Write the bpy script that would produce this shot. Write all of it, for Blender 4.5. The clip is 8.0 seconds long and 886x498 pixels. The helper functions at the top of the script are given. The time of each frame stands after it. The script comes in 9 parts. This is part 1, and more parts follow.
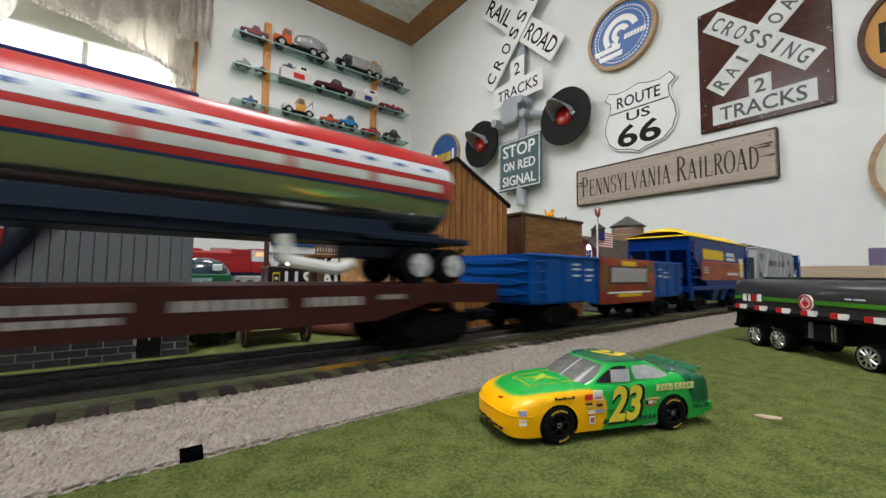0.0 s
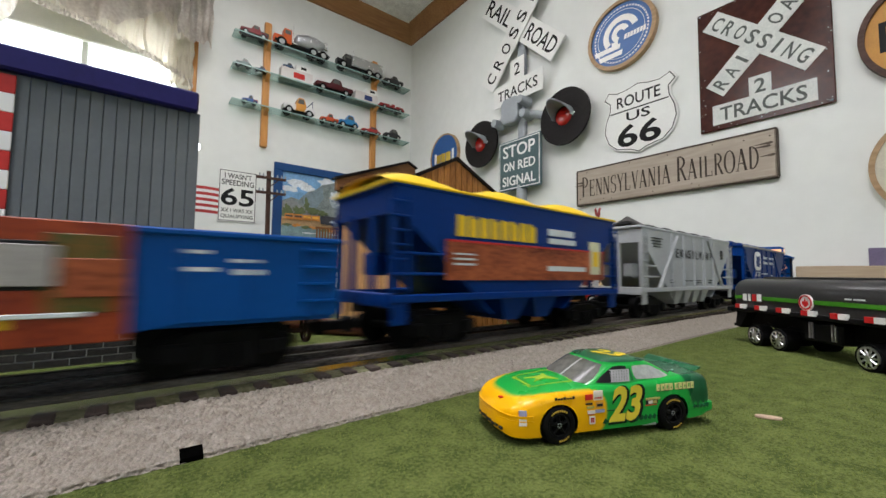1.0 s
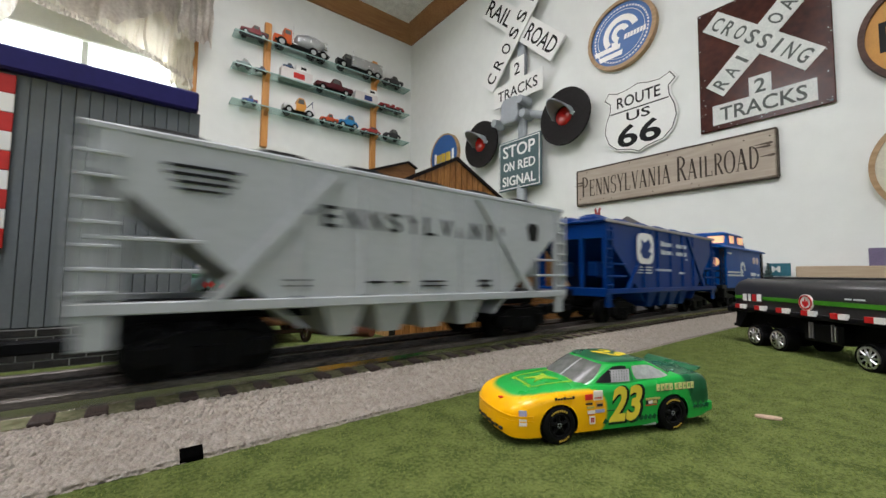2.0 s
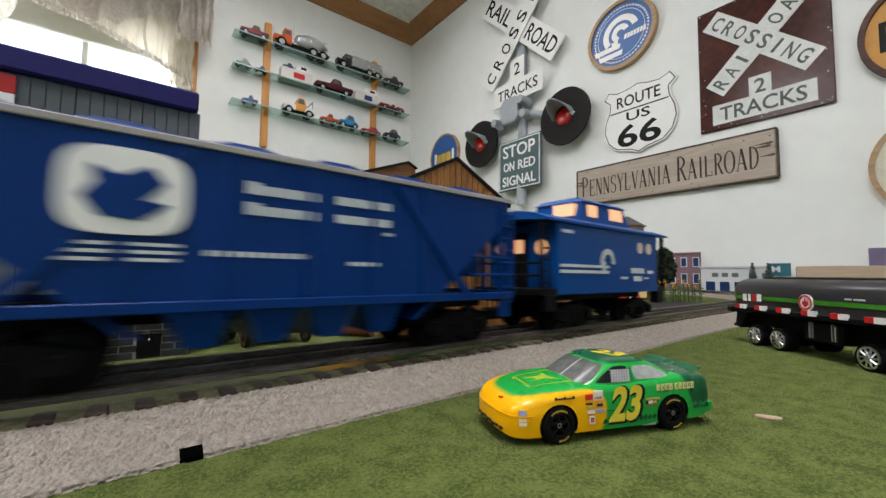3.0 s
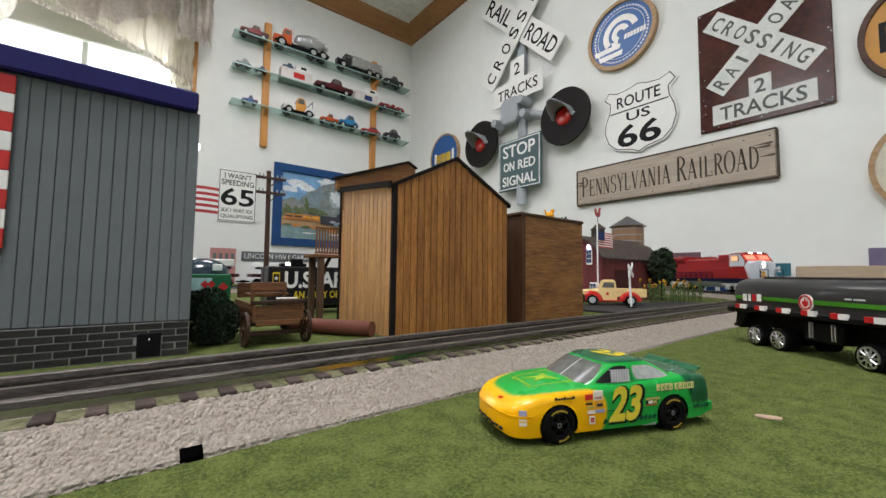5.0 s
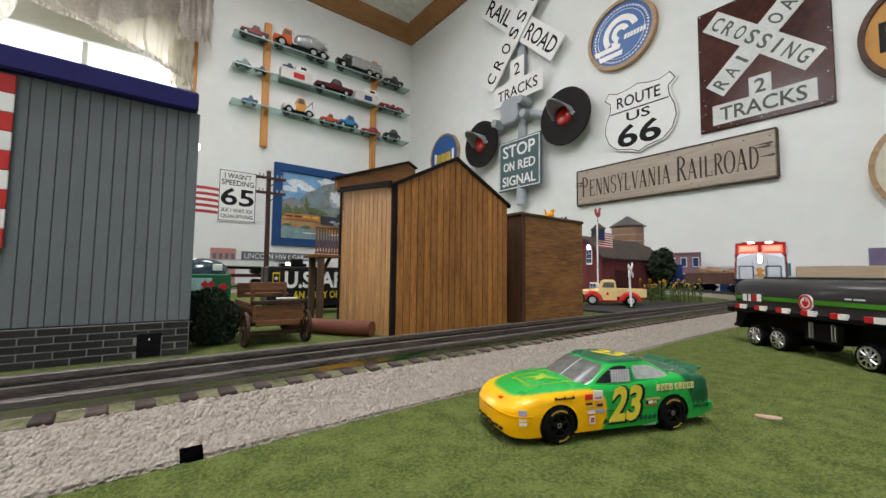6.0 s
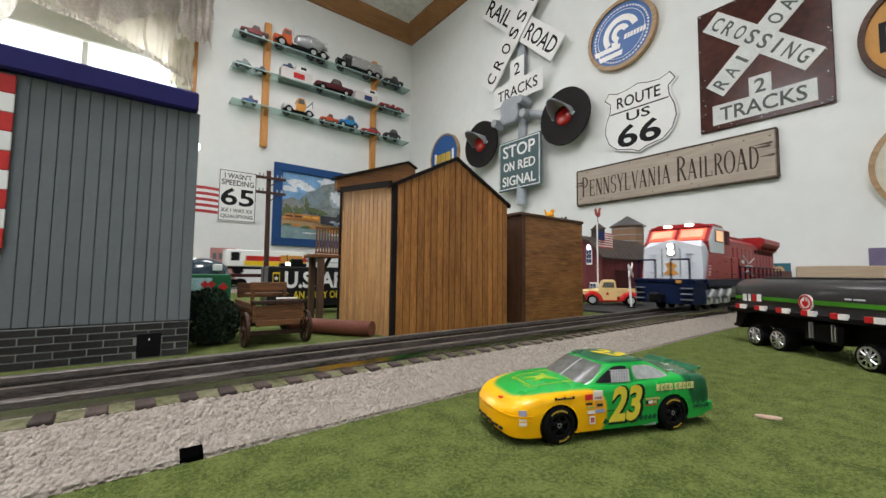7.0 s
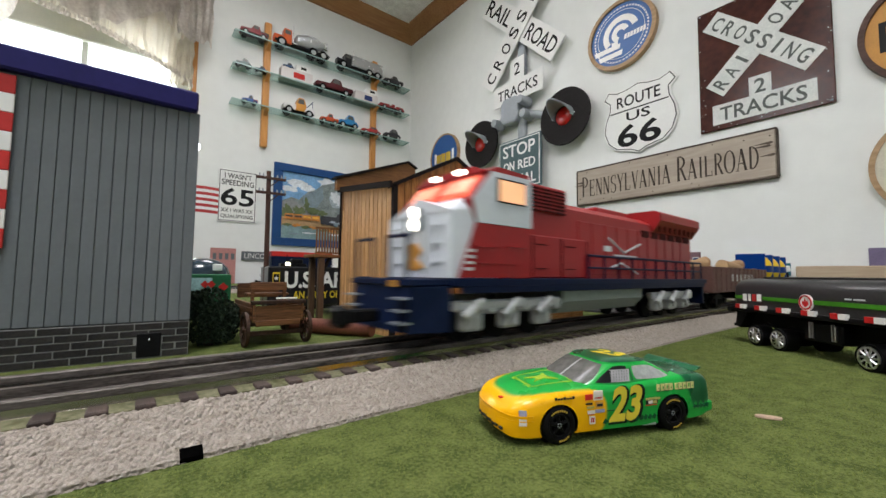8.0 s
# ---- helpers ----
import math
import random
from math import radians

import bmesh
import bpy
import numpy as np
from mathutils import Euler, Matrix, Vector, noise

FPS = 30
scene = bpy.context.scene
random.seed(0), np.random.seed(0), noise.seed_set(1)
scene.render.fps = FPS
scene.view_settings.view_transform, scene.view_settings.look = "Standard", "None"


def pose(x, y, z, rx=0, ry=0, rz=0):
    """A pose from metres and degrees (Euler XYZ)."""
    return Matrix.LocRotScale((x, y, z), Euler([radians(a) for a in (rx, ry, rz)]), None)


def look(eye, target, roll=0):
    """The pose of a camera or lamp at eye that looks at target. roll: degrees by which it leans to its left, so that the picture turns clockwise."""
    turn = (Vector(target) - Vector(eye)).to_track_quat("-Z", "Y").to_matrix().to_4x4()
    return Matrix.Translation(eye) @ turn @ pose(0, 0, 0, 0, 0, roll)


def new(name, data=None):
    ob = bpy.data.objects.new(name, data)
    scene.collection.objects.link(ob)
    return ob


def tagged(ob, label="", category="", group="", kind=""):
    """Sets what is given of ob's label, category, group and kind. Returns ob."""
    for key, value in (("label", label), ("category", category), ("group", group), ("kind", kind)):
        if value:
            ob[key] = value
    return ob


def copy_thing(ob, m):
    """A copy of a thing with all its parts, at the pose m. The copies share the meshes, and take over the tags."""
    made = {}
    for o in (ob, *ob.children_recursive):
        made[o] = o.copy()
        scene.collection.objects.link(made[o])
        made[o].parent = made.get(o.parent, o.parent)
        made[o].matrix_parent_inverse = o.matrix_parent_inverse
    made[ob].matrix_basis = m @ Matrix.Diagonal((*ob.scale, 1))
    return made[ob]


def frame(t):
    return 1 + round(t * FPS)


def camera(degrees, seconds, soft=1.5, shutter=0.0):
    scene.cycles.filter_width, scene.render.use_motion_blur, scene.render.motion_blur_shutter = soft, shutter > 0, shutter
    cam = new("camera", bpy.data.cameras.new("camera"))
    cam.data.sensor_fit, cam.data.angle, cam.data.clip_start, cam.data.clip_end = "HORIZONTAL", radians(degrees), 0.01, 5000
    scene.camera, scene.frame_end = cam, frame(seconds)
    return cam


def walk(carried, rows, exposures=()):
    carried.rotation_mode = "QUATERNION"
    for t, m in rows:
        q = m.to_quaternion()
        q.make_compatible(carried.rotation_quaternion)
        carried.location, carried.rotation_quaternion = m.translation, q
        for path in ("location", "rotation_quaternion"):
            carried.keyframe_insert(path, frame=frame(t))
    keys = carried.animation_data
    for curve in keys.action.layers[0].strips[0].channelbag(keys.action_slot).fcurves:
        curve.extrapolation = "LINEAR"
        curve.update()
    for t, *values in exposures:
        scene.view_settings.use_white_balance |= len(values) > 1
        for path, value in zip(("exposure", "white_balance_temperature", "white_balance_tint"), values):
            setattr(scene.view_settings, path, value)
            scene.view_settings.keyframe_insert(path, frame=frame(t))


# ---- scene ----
# camera: low over the layout table, standing still
LENS = 96.94
cam = camera(LENS, 8.0, soft=1.5, shutter=0.55)
YAW, PITCH, ROLL = radians(52.2), radians(3.69), 0.68
EYE = Vector((0, 0, 0.05))
AIM = EYE + Vector((math.cos(YAW) * math.cos(PITCH), math.sin(YAW) * math.cos(PITCH), math.sin(PITCH)))
walk(cam, [(0.0, look(EYE, AIM, ROLL)), (8.0, look(EYE, AIM, ROLL))], exposures=[(0.0, -0.55), (8.0, -0.55)])

# room: wall_east at x = WX carries the signs, wall_north at y = WY the window and shelves
WX, WY, X0, Y0, FLOOR, CEIL = 1.4, 2.18, -3.4, -2.0, -0.93, 1.685

world = bpy.data.worlds.new("sky")
scene.world = world
world.use_nodes = True
wn = world.node_tree
sky = wn.nodes.new("ShaderNodeTexSky")
sky.sky_type, sky.sun_disc, sky.sun_elevation, sky.sun_rotation = "NISHITA", False, radians(42), radians(20)
wn.links.new(sky.outputs[0], wn.nodes["Background"].inputs[0])
wn.nodes["Background"].inputs[1].default_value = 0.15
sun = new("sun", bpy.data.lights.new("sun", "SUN"))
sun.data.energy, sun.data.angle, sun.data.color = 2.0, radians(0.6), (1, 0.95, 0.88)
sun.matrix_world = look((0, 12, 10), (0, 0, 0))


def area(name, m, w, h, power, color):
    ob = new(name, bpy.data.lights.new(name, "AREA"))
    ob.data.shape, ob.data.size, ob.data.size_y, ob.data.energy, ob.data.color = "RECTANGLE", w, h, power, color
    ob.matrix_world = m
    return ob


# daylight in the window openings and four ceiling fittings out of view
area("window_light", look((-0.55, WY + 0.20, 0.90), (-0.55, 0, 0.9)), 1.7, 0.80, 27, (0.92, 0.98, 1.0))
# front fill from an added window behind the camera
area("window_light_south", look((0.0, Y0 - 0.03, 0.75), (0.0, 0, 0.6)), 1.9, 1.1, 5, (0.90, 1.0, 0.99))
# fittings are unseen, placed for brightness; the last one lifts the far corner
LIGHTS = (((-0.20, -0.02), 22), ((-0.75, -0.85), 13), ((-1.35, 0.75), 18), ((0.40, 1.25), 5))
for (lx, ly), power in LIGHTS:
    area("ceiling_fitting_light", look((lx, ly, CEIL - 0.185), (lx, ly, 0)), 0.40, 0.40, power, (0.985, 0.965, 1.0))


# ---- materials ----
def mat(name, color, rough=0.5, metal=0.0, var=0.12, scale=40.0, bump=0.0, bscale=None, coat=0.0, second=None, glow=0.0, glow_color=None, piece=0.0, stretch=None, detail=6.0, spec=0.28):
    """Principled surface with two scales of colour variation and a fine relief."""
    m = bpy.data.materials.new(name)
    m.use_nodes = True
    nt = m.node_tree
    n, l = nt.nodes, nt.links
    b = n["Principled BSDF"]
    b.inputs["Roughness"].default_value, b.inputs["Metallic"].default_value = rough, metal
    b.inputs["Coat Weight"].default_value = coat
    b.inputs["Specular IOR Level"].default_value = spec
    b.inputs["Coat Roughness"].default_value = 0.08
    tc = n.new("ShaderNodeTexCoord")
    src = tc.outputs["Object"]
    if stretch:
        mp = n.new("ShaderNodeMapping")
        mp.inputs["Scale"].default_value = stretch
        l.new(src, mp.inputs[0])
        src = mp.outputs[0]
    big, fine = n.new("ShaderNodeTexNoise"), n.new("ShaderNodeTexNoise")
    for t, s in ((big, scale), (fine, scale * 7.3)):
        t.inputs["Scale"].default_value, t.inputs["Detail"].default_value = s, detail
        l.new(src, t.inputs["Vector"])
    add = n.new("ShaderNodeMath")
    add.operation = "MULTIPLY_ADD"
    add.inputs[1].default_value = 0.55
    l.new(fine.outputs[0], add.inputs[0])
    half = n.new("ShaderNodeMath")
    half.operation = "MULTIPLY"
    half.inputs[1].default_value = 0.45
    l.new(big.outputs[0], half.inputs[0])
    l.new(half.outputs[0], add.inputs[2])
    ramp = n.new("ShaderNodeValToRGB")
    c2 = second or [min(1, c * (1 + var)) for c in color]
    c1 = color if second else [c * (1 - var) for c in color]
    ramp.color_ramp.elements[0].position, ramp.color_ramp.elements[1].position = 0.36, 0.64
    ramp.color_ramp.elements[0].color, ramp.color_ramp.elements[1].color = (*c1, 1), (*c2, 1)
    l.new(add.outputs[0], ramp.inputs[0])
    out = ramp.outputs[0]
    if piece:
        oi, hsv = n.new("ShaderNodeObjectInfo"), n.new("ShaderNodeHueSaturation")
        mr = n.new("ShaderNodeMapRange")
        mr.inputs[3].default_value, mr.inputs[4].default_value = 1 - piece, 1 + piece
        l.new(oi.outputs["Random"], mr.inputs[0])
        l.new(mr.outputs[0], hsv.inputs["Value"])
        l.new(out, hsv.inputs["Color"])
        out = hsv.outputs[0]
    l.new(out, b.inputs["Base Color"])
    rr = n.new("ShaderNodeMapRange")
    rr.inputs[3].default_value, rr.inputs[4].default_value = max(0.02, rough - 0.08), min(1, rough + 0.08)
    l.new(big.outputs[0], rr.inputs[0])
    l.new(rr.outputs[0], b.inputs["Roughness"])
    if bump:
        bn = n.new("ShaderNodeBump")
        bn.inputs["Strength"].default_value, bn.inputs["Distance"].default_value = 0.9, bump
        bt = n.new("ShaderNodeTexNoise")
        bt.inputs["Scale"].default_value, bt.inputs["Detail"].default_value = bscale or scale * 8, 4
        l.new(src, bt.inputs["Vector"])
        l.new(bt.outputs[0], bn.inputs["Height"])
        l.new(bn.outputs[0], b.inputs["Normal"])
    if glow:
        b.inputs["Emission Color"].default_value = (*(glow_color or color), 1)
        b.inputs["Emission Strength"].default_value = glow
    return m


def glass(name, color=(0.9, 0.97, 0.94), rough=0.02, mix=0.82):
    """Thin clear sheet: mostly see-through, with a gloss."""
    m = bpy.data.materials.new(name)
    m.use_nodes = True
    n, l = m.node_tree.nodes, m.node_tree.links
    n.remove(n["Principled BSDF"])
    tr, gl, mx = n.new("ShaderNodeBsdfTransparent"), n.new("ShaderNodeBsdfGlossy"), n.new("ShaderNodeMixShader")
    tr.inputs[0].default_value = (*color, 1)
    gl.inputs["Roughness"].default_value = rough
    mx.inputs[0].default_value = 1 - mix
    l.new(tr.outputs[0], mx.inputs[1])
    l.new(gl.outputs[0], mx.inputs[2])
    l.new(mx.outputs[0], n["Material Output"].inputs[0])
    return m


def wood(name, dark, light, scale=60.0, axis="z", rough=0.55, piece=0.0, bump=0.0002):
    s = {"x": (0.09, 1, 1), "y": (1, 0.09, 1), "z": (1, 1, 0.09)}[axis]
    return mat(name, dark, rough, second=light, scale=scale, stretch=s, bump=bump, piece=piece)


def lint(c, *a, **k):
    return mat("paint_%d" % len(bpy.data.materials), c, *a, **k)


PAINT = mat("wall_paint", (0.762, 0.778, 0.758), 0.75, var=0.025, scale=3, bump=0.0003, bscale=160)
CEILING = mat("ceiling_texture", (0.86, 0.84, 0.82), 0.9, var=0.18, scale=30, bump=0.012, bscale=70)
OAK = wood("oak_trim", (0.25, 0.115, 0.04), (0.36, 0.18, 0.07), 18, "x", 0.4)
OAK_UP = wood("oak_upright", (0.50, 0.22, 0.06), (0.66, 0.32, 0.10), 22, "z", 0.35)
CARPET = mat("carpet", (0.22, 0.19, 0.16), 0.95, var=0.2, scale=60, bump=0.003)
GRASS = mat("grass_mat", (0.060, 0.086, 0.018), 0.95, second=(0.155, 0.185, 0.054), scale=120, bump=0.0014, bscale=1300, spec=0.15)
BALLAST = mat("ballast_plastic", (0.24, 0.205, 0.170), 0.8, second=(0.40, 0.355, 0.31), scale=420, spec=0.2)
_r = GRASS.node_tree.nodes["Color Ramp"].color_ramp
_r.elements[0].position, _r.elements[1].position = 0.41, 0.60
_n, _l = BALLAST.node_tree.nodes, BALLAST.node_tree.links
_v, _b, _r = _n.new("ShaderNodeTexVoronoi"), _n.new("ShaderNodeBump"), _n.new("ShaderNodeMapRange")
_v.inputs["Scale"].default_value = 820
_l.new(_n["Texture Coordinate"].outputs["Object"], _v.inputs["Vector"])
_r.inputs[1].default_value, _r.inputs[2].default_value, _r.inputs[3].default_value, _r.inputs[4].default_value = 0.0, 0.75, 1.0, 0.0
_l.new(_v.outputs["Distance"], _r.inputs[0])
_b.inputs["Strength"].default_value, _b.inputs["Distance"].default_value = 1.0, 0.0010
_l.new(_r.outputs[0], _b.inputs["Height"])
_l.new(_b.outputs[0], _n["Principled BSDF"].inputs["Normal"])
TIE = wood("tie_plastic", (0.030, 0.021, 0.018), (0.075, 0.052, 0.044), 300, "y", 0.65, 0.25)
RAIL = mat("rail_steel", (0.26, 0.25, 0.22), 0.17, 1.0, second=(0.46, 0.44, 0.40), scale=60, stretch=(0.1, 1, 1))
RAIL_TOP = mat("rail_worn", (0.035, 0.029, 0.025), 0.5, 0.3, second=(0.15, 0.13, 0.115), scale=260, stretch=(0.2, 1, 1), bump=0.0003, bscale=900, spec=0.3)
BLACK = mat("black_plastic", (0.006, 0.006, 0.0065), 0.5, var=0.3, scale=200, spec=0.10)
TRUCK_BLACK = mat("bogie_black", (0.005, 0.005, 0.0055), 0.55, var=0.4, scale=300, spec=0.06)
RUBBER = mat("rubber", (0.005, 0.005, 0.0052), 0.6, var=0.25, scale=300, spec=0.07)
CHROME = mat("chrome", (0.66, 0.67, 0.69), 0.27, 1.0, var=0.05)
STEEL = mat("steel_gray", (0.32, 0.35, 0.38), 0.4, 0.5, var=0.1)
WHITE = mat("white_enamel", (0.80, 0.80, 0.78), 0.32, var=0.03, scale=20)
INK = mat("black_ink", (0.009, 0.009, 0.0095), 0.5, var=0.2, spec=0.15)
GREY_METAL = mat("signal_gray", (0.36, 0.39, 0.42), 0.42, 0.2, var=0.08)


# ---- mesh tools ----
def xf(bm, verts, m):
    bmesh.ops.transform(bm, matrix=m, verts=verts)


def box(bm, c, s, bev=0.0, seg=1, m=None):
    r = bmesh.ops.create_cube(bm, size=1)
    vs = r["verts"]
    bmesh.ops.scale(bm, vec=s, verts=vs)
    bmesh.ops.translate(bm, vec=c, verts=vs)
    if m:
        xf(bm, vs, m)
    if bev:
        es = list({e for v in vs for e in v.link_edges})
        bmesh.ops.bevel(bm, geom=es, offset=bev, segments=seg, affect="EDGES", profile=0.5)
    return bm


def cyl(bm, p, q, r, r2=None, n=20, cap=True):
    p, q = Vector(p), Vector(q)
    d = q - p
    m = Matrix.Translation((p + q) / 2) @ d.to_track_quat("Z", "Y").to_matrix().to_4x4()
    bmesh.ops.create_cone(bm, cap_ends=cap, segments=n, radius1=r, radius2=r if r2 is None else r2, depth=d.length, matrix=m)
    return bm


def ball(bm, c, r, s=(1, 1, 1), u=16, v=10):
    bmesh.ops.create_uvsphere(bm, u_segments=u, v_segments=v, radius=r, matrix=Matrix.Translation(c) @ Matrix.Diagonal((*s, 1)))
    return bm


def prism(bm, pts, a, b, plane="xz", bev=0.0):
    """A polygon drawn in a plane, given depth from a to b along the third axis."""
    def at(u, v, w):
        return {"xz": (u, w, v), "yz": (w, u, v), "xy": (u, v, w)}[plane]
    lo = [bm.verts.new(at(u, v, a)) for u, v in pts]
    hi = [bm.verts.new(at(u, v, b)) for u, v in pts]
    fs = [bm.faces.new(lo), bm.faces.new(hi[::-1])]
    k = len(pts)
    for i in range(k):
        fs.append(bm.faces.new((lo[i], hi[i], hi[(i + 1) % k], lo[(i + 1) % k])))
    bmesh.ops.recalc_face_normals(bm, faces=fs)
    if bev:
        bmesh.ops.bevel(bm, geom=list({e for f in fs for e in f.edges}), offset=bev, segments=1, affect="EDGES")
    return bm


def loft(bm, rings, close=True, caps=True):
    """Skin over rings of equal length."""
    rows = [[bm.verts.new(p) for p in r] for r in rings]
    k = len(rows[0])
    fs = []
    for a, b in zip(rows, rows[1:]):
        for i in range(k if close else k - 1):
            fs.append(bm.faces.new((a[i], a[(i + 1) % k], b[(i + 1) % k], b[i])))
    if caps:
        fs += [bm.faces.new(rows[0]), bm.faces.new(rows[-1])]
    bmesh.ops.recalc_face_normals(bm, faces=fs)
    return bm


def B():
    return bmesh.new()


def finish(bm, name, material, smooth=False):
    me = bpy.data.meshes.new(name)
    bm.to_mesh(me)
    bm.free()
    me.materials.append(material)
    if smooth:
        me.shade_smooth()
        me.set_sharp_from_angle(angle=radians(35))
    return me


def part(name, bm, material, parent, label="", smooth=False):
    ob = new(name, finish(bm, name, material, smooth))
    ob.parent = parent
    if label:
        ob["label"] = label
    return ob


def piece(name, me, parent, m):
    ob = new(name, me)
    ob.parent = parent
    ob.matrix_basis = m
    return ob


def thing(name, m, label, category, group="", kind=""):
    ob = new(name)
    ob.empty_display_size = 0.02
    ob.matrix_basis = m
    return tagged(ob, label, category, group, kind)


def solid(name, bm, material, label, category="", kind="structure", m=None, group="", smooth=False):
    ob = new(name, finish(bm, name, material, smooth))
    if m:
        ob.matrix_basis = m
    return tagged(ob, label, category, group, kind)


def text(name, body, size, material, parent, m, depth=0.0003, width=None, height=None, bold=0.0, label="", slant=0.0):
    """Raised lettering, centred on m, in m's xy plane, squeezed to a width and height."""
    cu = bpy.data.curves.new(name, "FONT")
    cu.body, cu.size, cu.extrude, cu.align_x, cu.align_y, cu.offset = body, 1.0, 0.0, "CENTER", "CENTER", bold
    cu.resolution_u = 3
    tmp = bpy.data.objects.new(name, cu)
    me = bpy.data.meshes.new_from_object(tmp)
    bpy.data.objects.remove(tmp)
    bpy.data.curves.remove(cu)
    bm = B()
    bm.from_mesh(me)
    bpy.data.meshes.remove(me)
    xs, ys = [v.co.x for v in bm.verts], [v.co.y for v in bm.verts]
    w, h = max(xs) - min(xs), max(ys) - min(ys)
    sy = (height / h) if height else size
    sx = (width / w) if width else sy
    bmesh.ops.translate(bm, vec=(-(max(xs) + min(xs)) / 2, -(max(ys) + min(ys)) / 2, 0), verts=bm.verts)
    bmesh.ops.scale(bm, vec=(sx, sy, 1), verts=bm.verts)
    for v in bm.verts:
        v.co.x += slant * v.co.y
    r = bmesh.ops.extrude_face_region(bm, geom=bm.faces[:])
    bmesh.ops.translate(bm, vec=(0, 0, depth), verts=[g for g in r["geom"] if isinstance(g, bmesh.types.BMVert)])
    bmesh.ops.recalc_face_normals(bm, faces=bm.faces)
    for f in bm.faces:
        f.smooth = False
    ob = part(name, bm, material, parent, label)
    ob.matrix_basis = m
    return ob


def on_side(x, z, y, lift=0.0):
    """A pose on a face that looks towards -y: text x to the right, text up = z."""
    return pose(x, y - lift, z, 90, 0, 0)


def on_east(y, z, lift=0.0):
    """A pose on the east wall's inner face: reading direction -y."""
    return pose(WX - lift, y, z, 90, 0, -90)


def bars(name, parent, material, y, rows, depth=0.0002):
    """Unreadable writing: rows of small bars (x0, x1, z0, z1) on a face at y that looks towards -y."""
    for x0, x1, z0, z1 in rows:
        bm = B()
        box(bm, ((x0 + x1) / 2, y - depth / 2, (z0 + z1) / 2), (abs(x1 - x0), depth, abs(z1 - z0)))
        part(name, bm, material, parent)


# ---- room ----
T = 0.12
bm = B()
box(bm, ((X0 + WX) / 2, (Y0 + WY) / 2, FLOOR - 0.05), (WX - X0 + 2 * T, WY - Y0 + 2 * T, 0.1))
solid("floor", bm, CARPET, "brown carpeted floor of the train room", "floor")
bm = B()
box(bm, ((X0 + WX) / 2, (Y0 + WY) / 2, CEIL + 0.05), (WX - X0 + 2 * T, WY - Y0 + 2 * T, 0.1))
solid("ceiling", bm, CEILING, "white stipple-textured ceiling", "ceiling")
bm = B()
box(bm, (WX + T / 2, (Y0 + WY) / 2, (FLOOR + CEIL) / 2), (T, WY - Y0 + 2 * T, CEIL - FLOOR))
solid("wall_east", bm, PAINT, "off-white painted wall hung with railroad signs", "wall")
bm = B()
box(bm, (X0 - T / 2, (Y0 + WY) / 2, (FLOOR + CEIL) / 2), (T, WY - Y0 + 2 * T, CEIL - FLOOR))
solid("wall_west", bm, PAINT, "off-white painted wall", "wall")


def holed_wall(name, y, hx0, hx1, hz0, hz1, label):
    bm = B()
    for x0, x1, z0, z1 in ((X0, hx0, FLOOR, CEIL), (hx1, WX, FLOOR, CEIL), (hx0, hx1, FLOOR, hz0), (hx0, hx1, hz1, CEIL)):
        box(bm, ((x0 + x1) / 2, y, (z0 + z1) / 2), (x1 - x0, T, z1 - z0))
    return solid(name, bm, PAINT, label, "wall")


WIN = (-1.25, 0.15, 0.62, 1.20)
holed_wall("wall_north", WY + T / 2, *WIN, "off-white painted wall with a curtained window")
# south opening is added, out of view, for the fill light
holed_wall("wall_south", Y0 - T / 2, -1.0, 1.0, 0.2, 1.35, "unseen off-white painted wall with an added wide window")

def crown(name, p, q, inward):
    """Wooden crown moulding: a stepped profile swept from p to q."""
    prof = [(0, 0), (0, -0.085), (0.012, -0.085), (0.02, -0.07), (0.045, -0.045), (0.07, -0.022), (0.082, -0.012), (0.082, 0)]
    p, q, inward = Vector(p), Vector(q), Vector(inward)
    d = (q - p).normalized()
    bm = B()
    rings = []
    for e, s in ((p, 1), (q, -1)):
        rings.append([e + inward * u + Vector((0, 0, v)) + d * (s * u) for u, v in prof])
    loft(bm, rings)
    solid(name, bm, OAK, "stained oak crown moulding along the ceiling", "trim")


crown("trim_north", (X0, WY, CEIL), (WX, WY, CEIL), (0, -1, 0))
crown("trim_east", (WX, WY, CEIL), (WX, Y0, CEIL), (-1, 0, 0))
crown("trim_south", (WX, Y0, CEIL), (X0, Y0, CEIL), (0, 1, 0))
crown("trim_west", (X0, Y0, CEIL), (X0, WY, CEIL), (1, 0, 0))

# ---- window and curtain ----
VINYL = mat("window_vinyl", (0.80, 0.81, 0.75), 0.45, var=0.04)
PANE = glass("window_glass", (1, 1, 1), 0.02, 0.94)


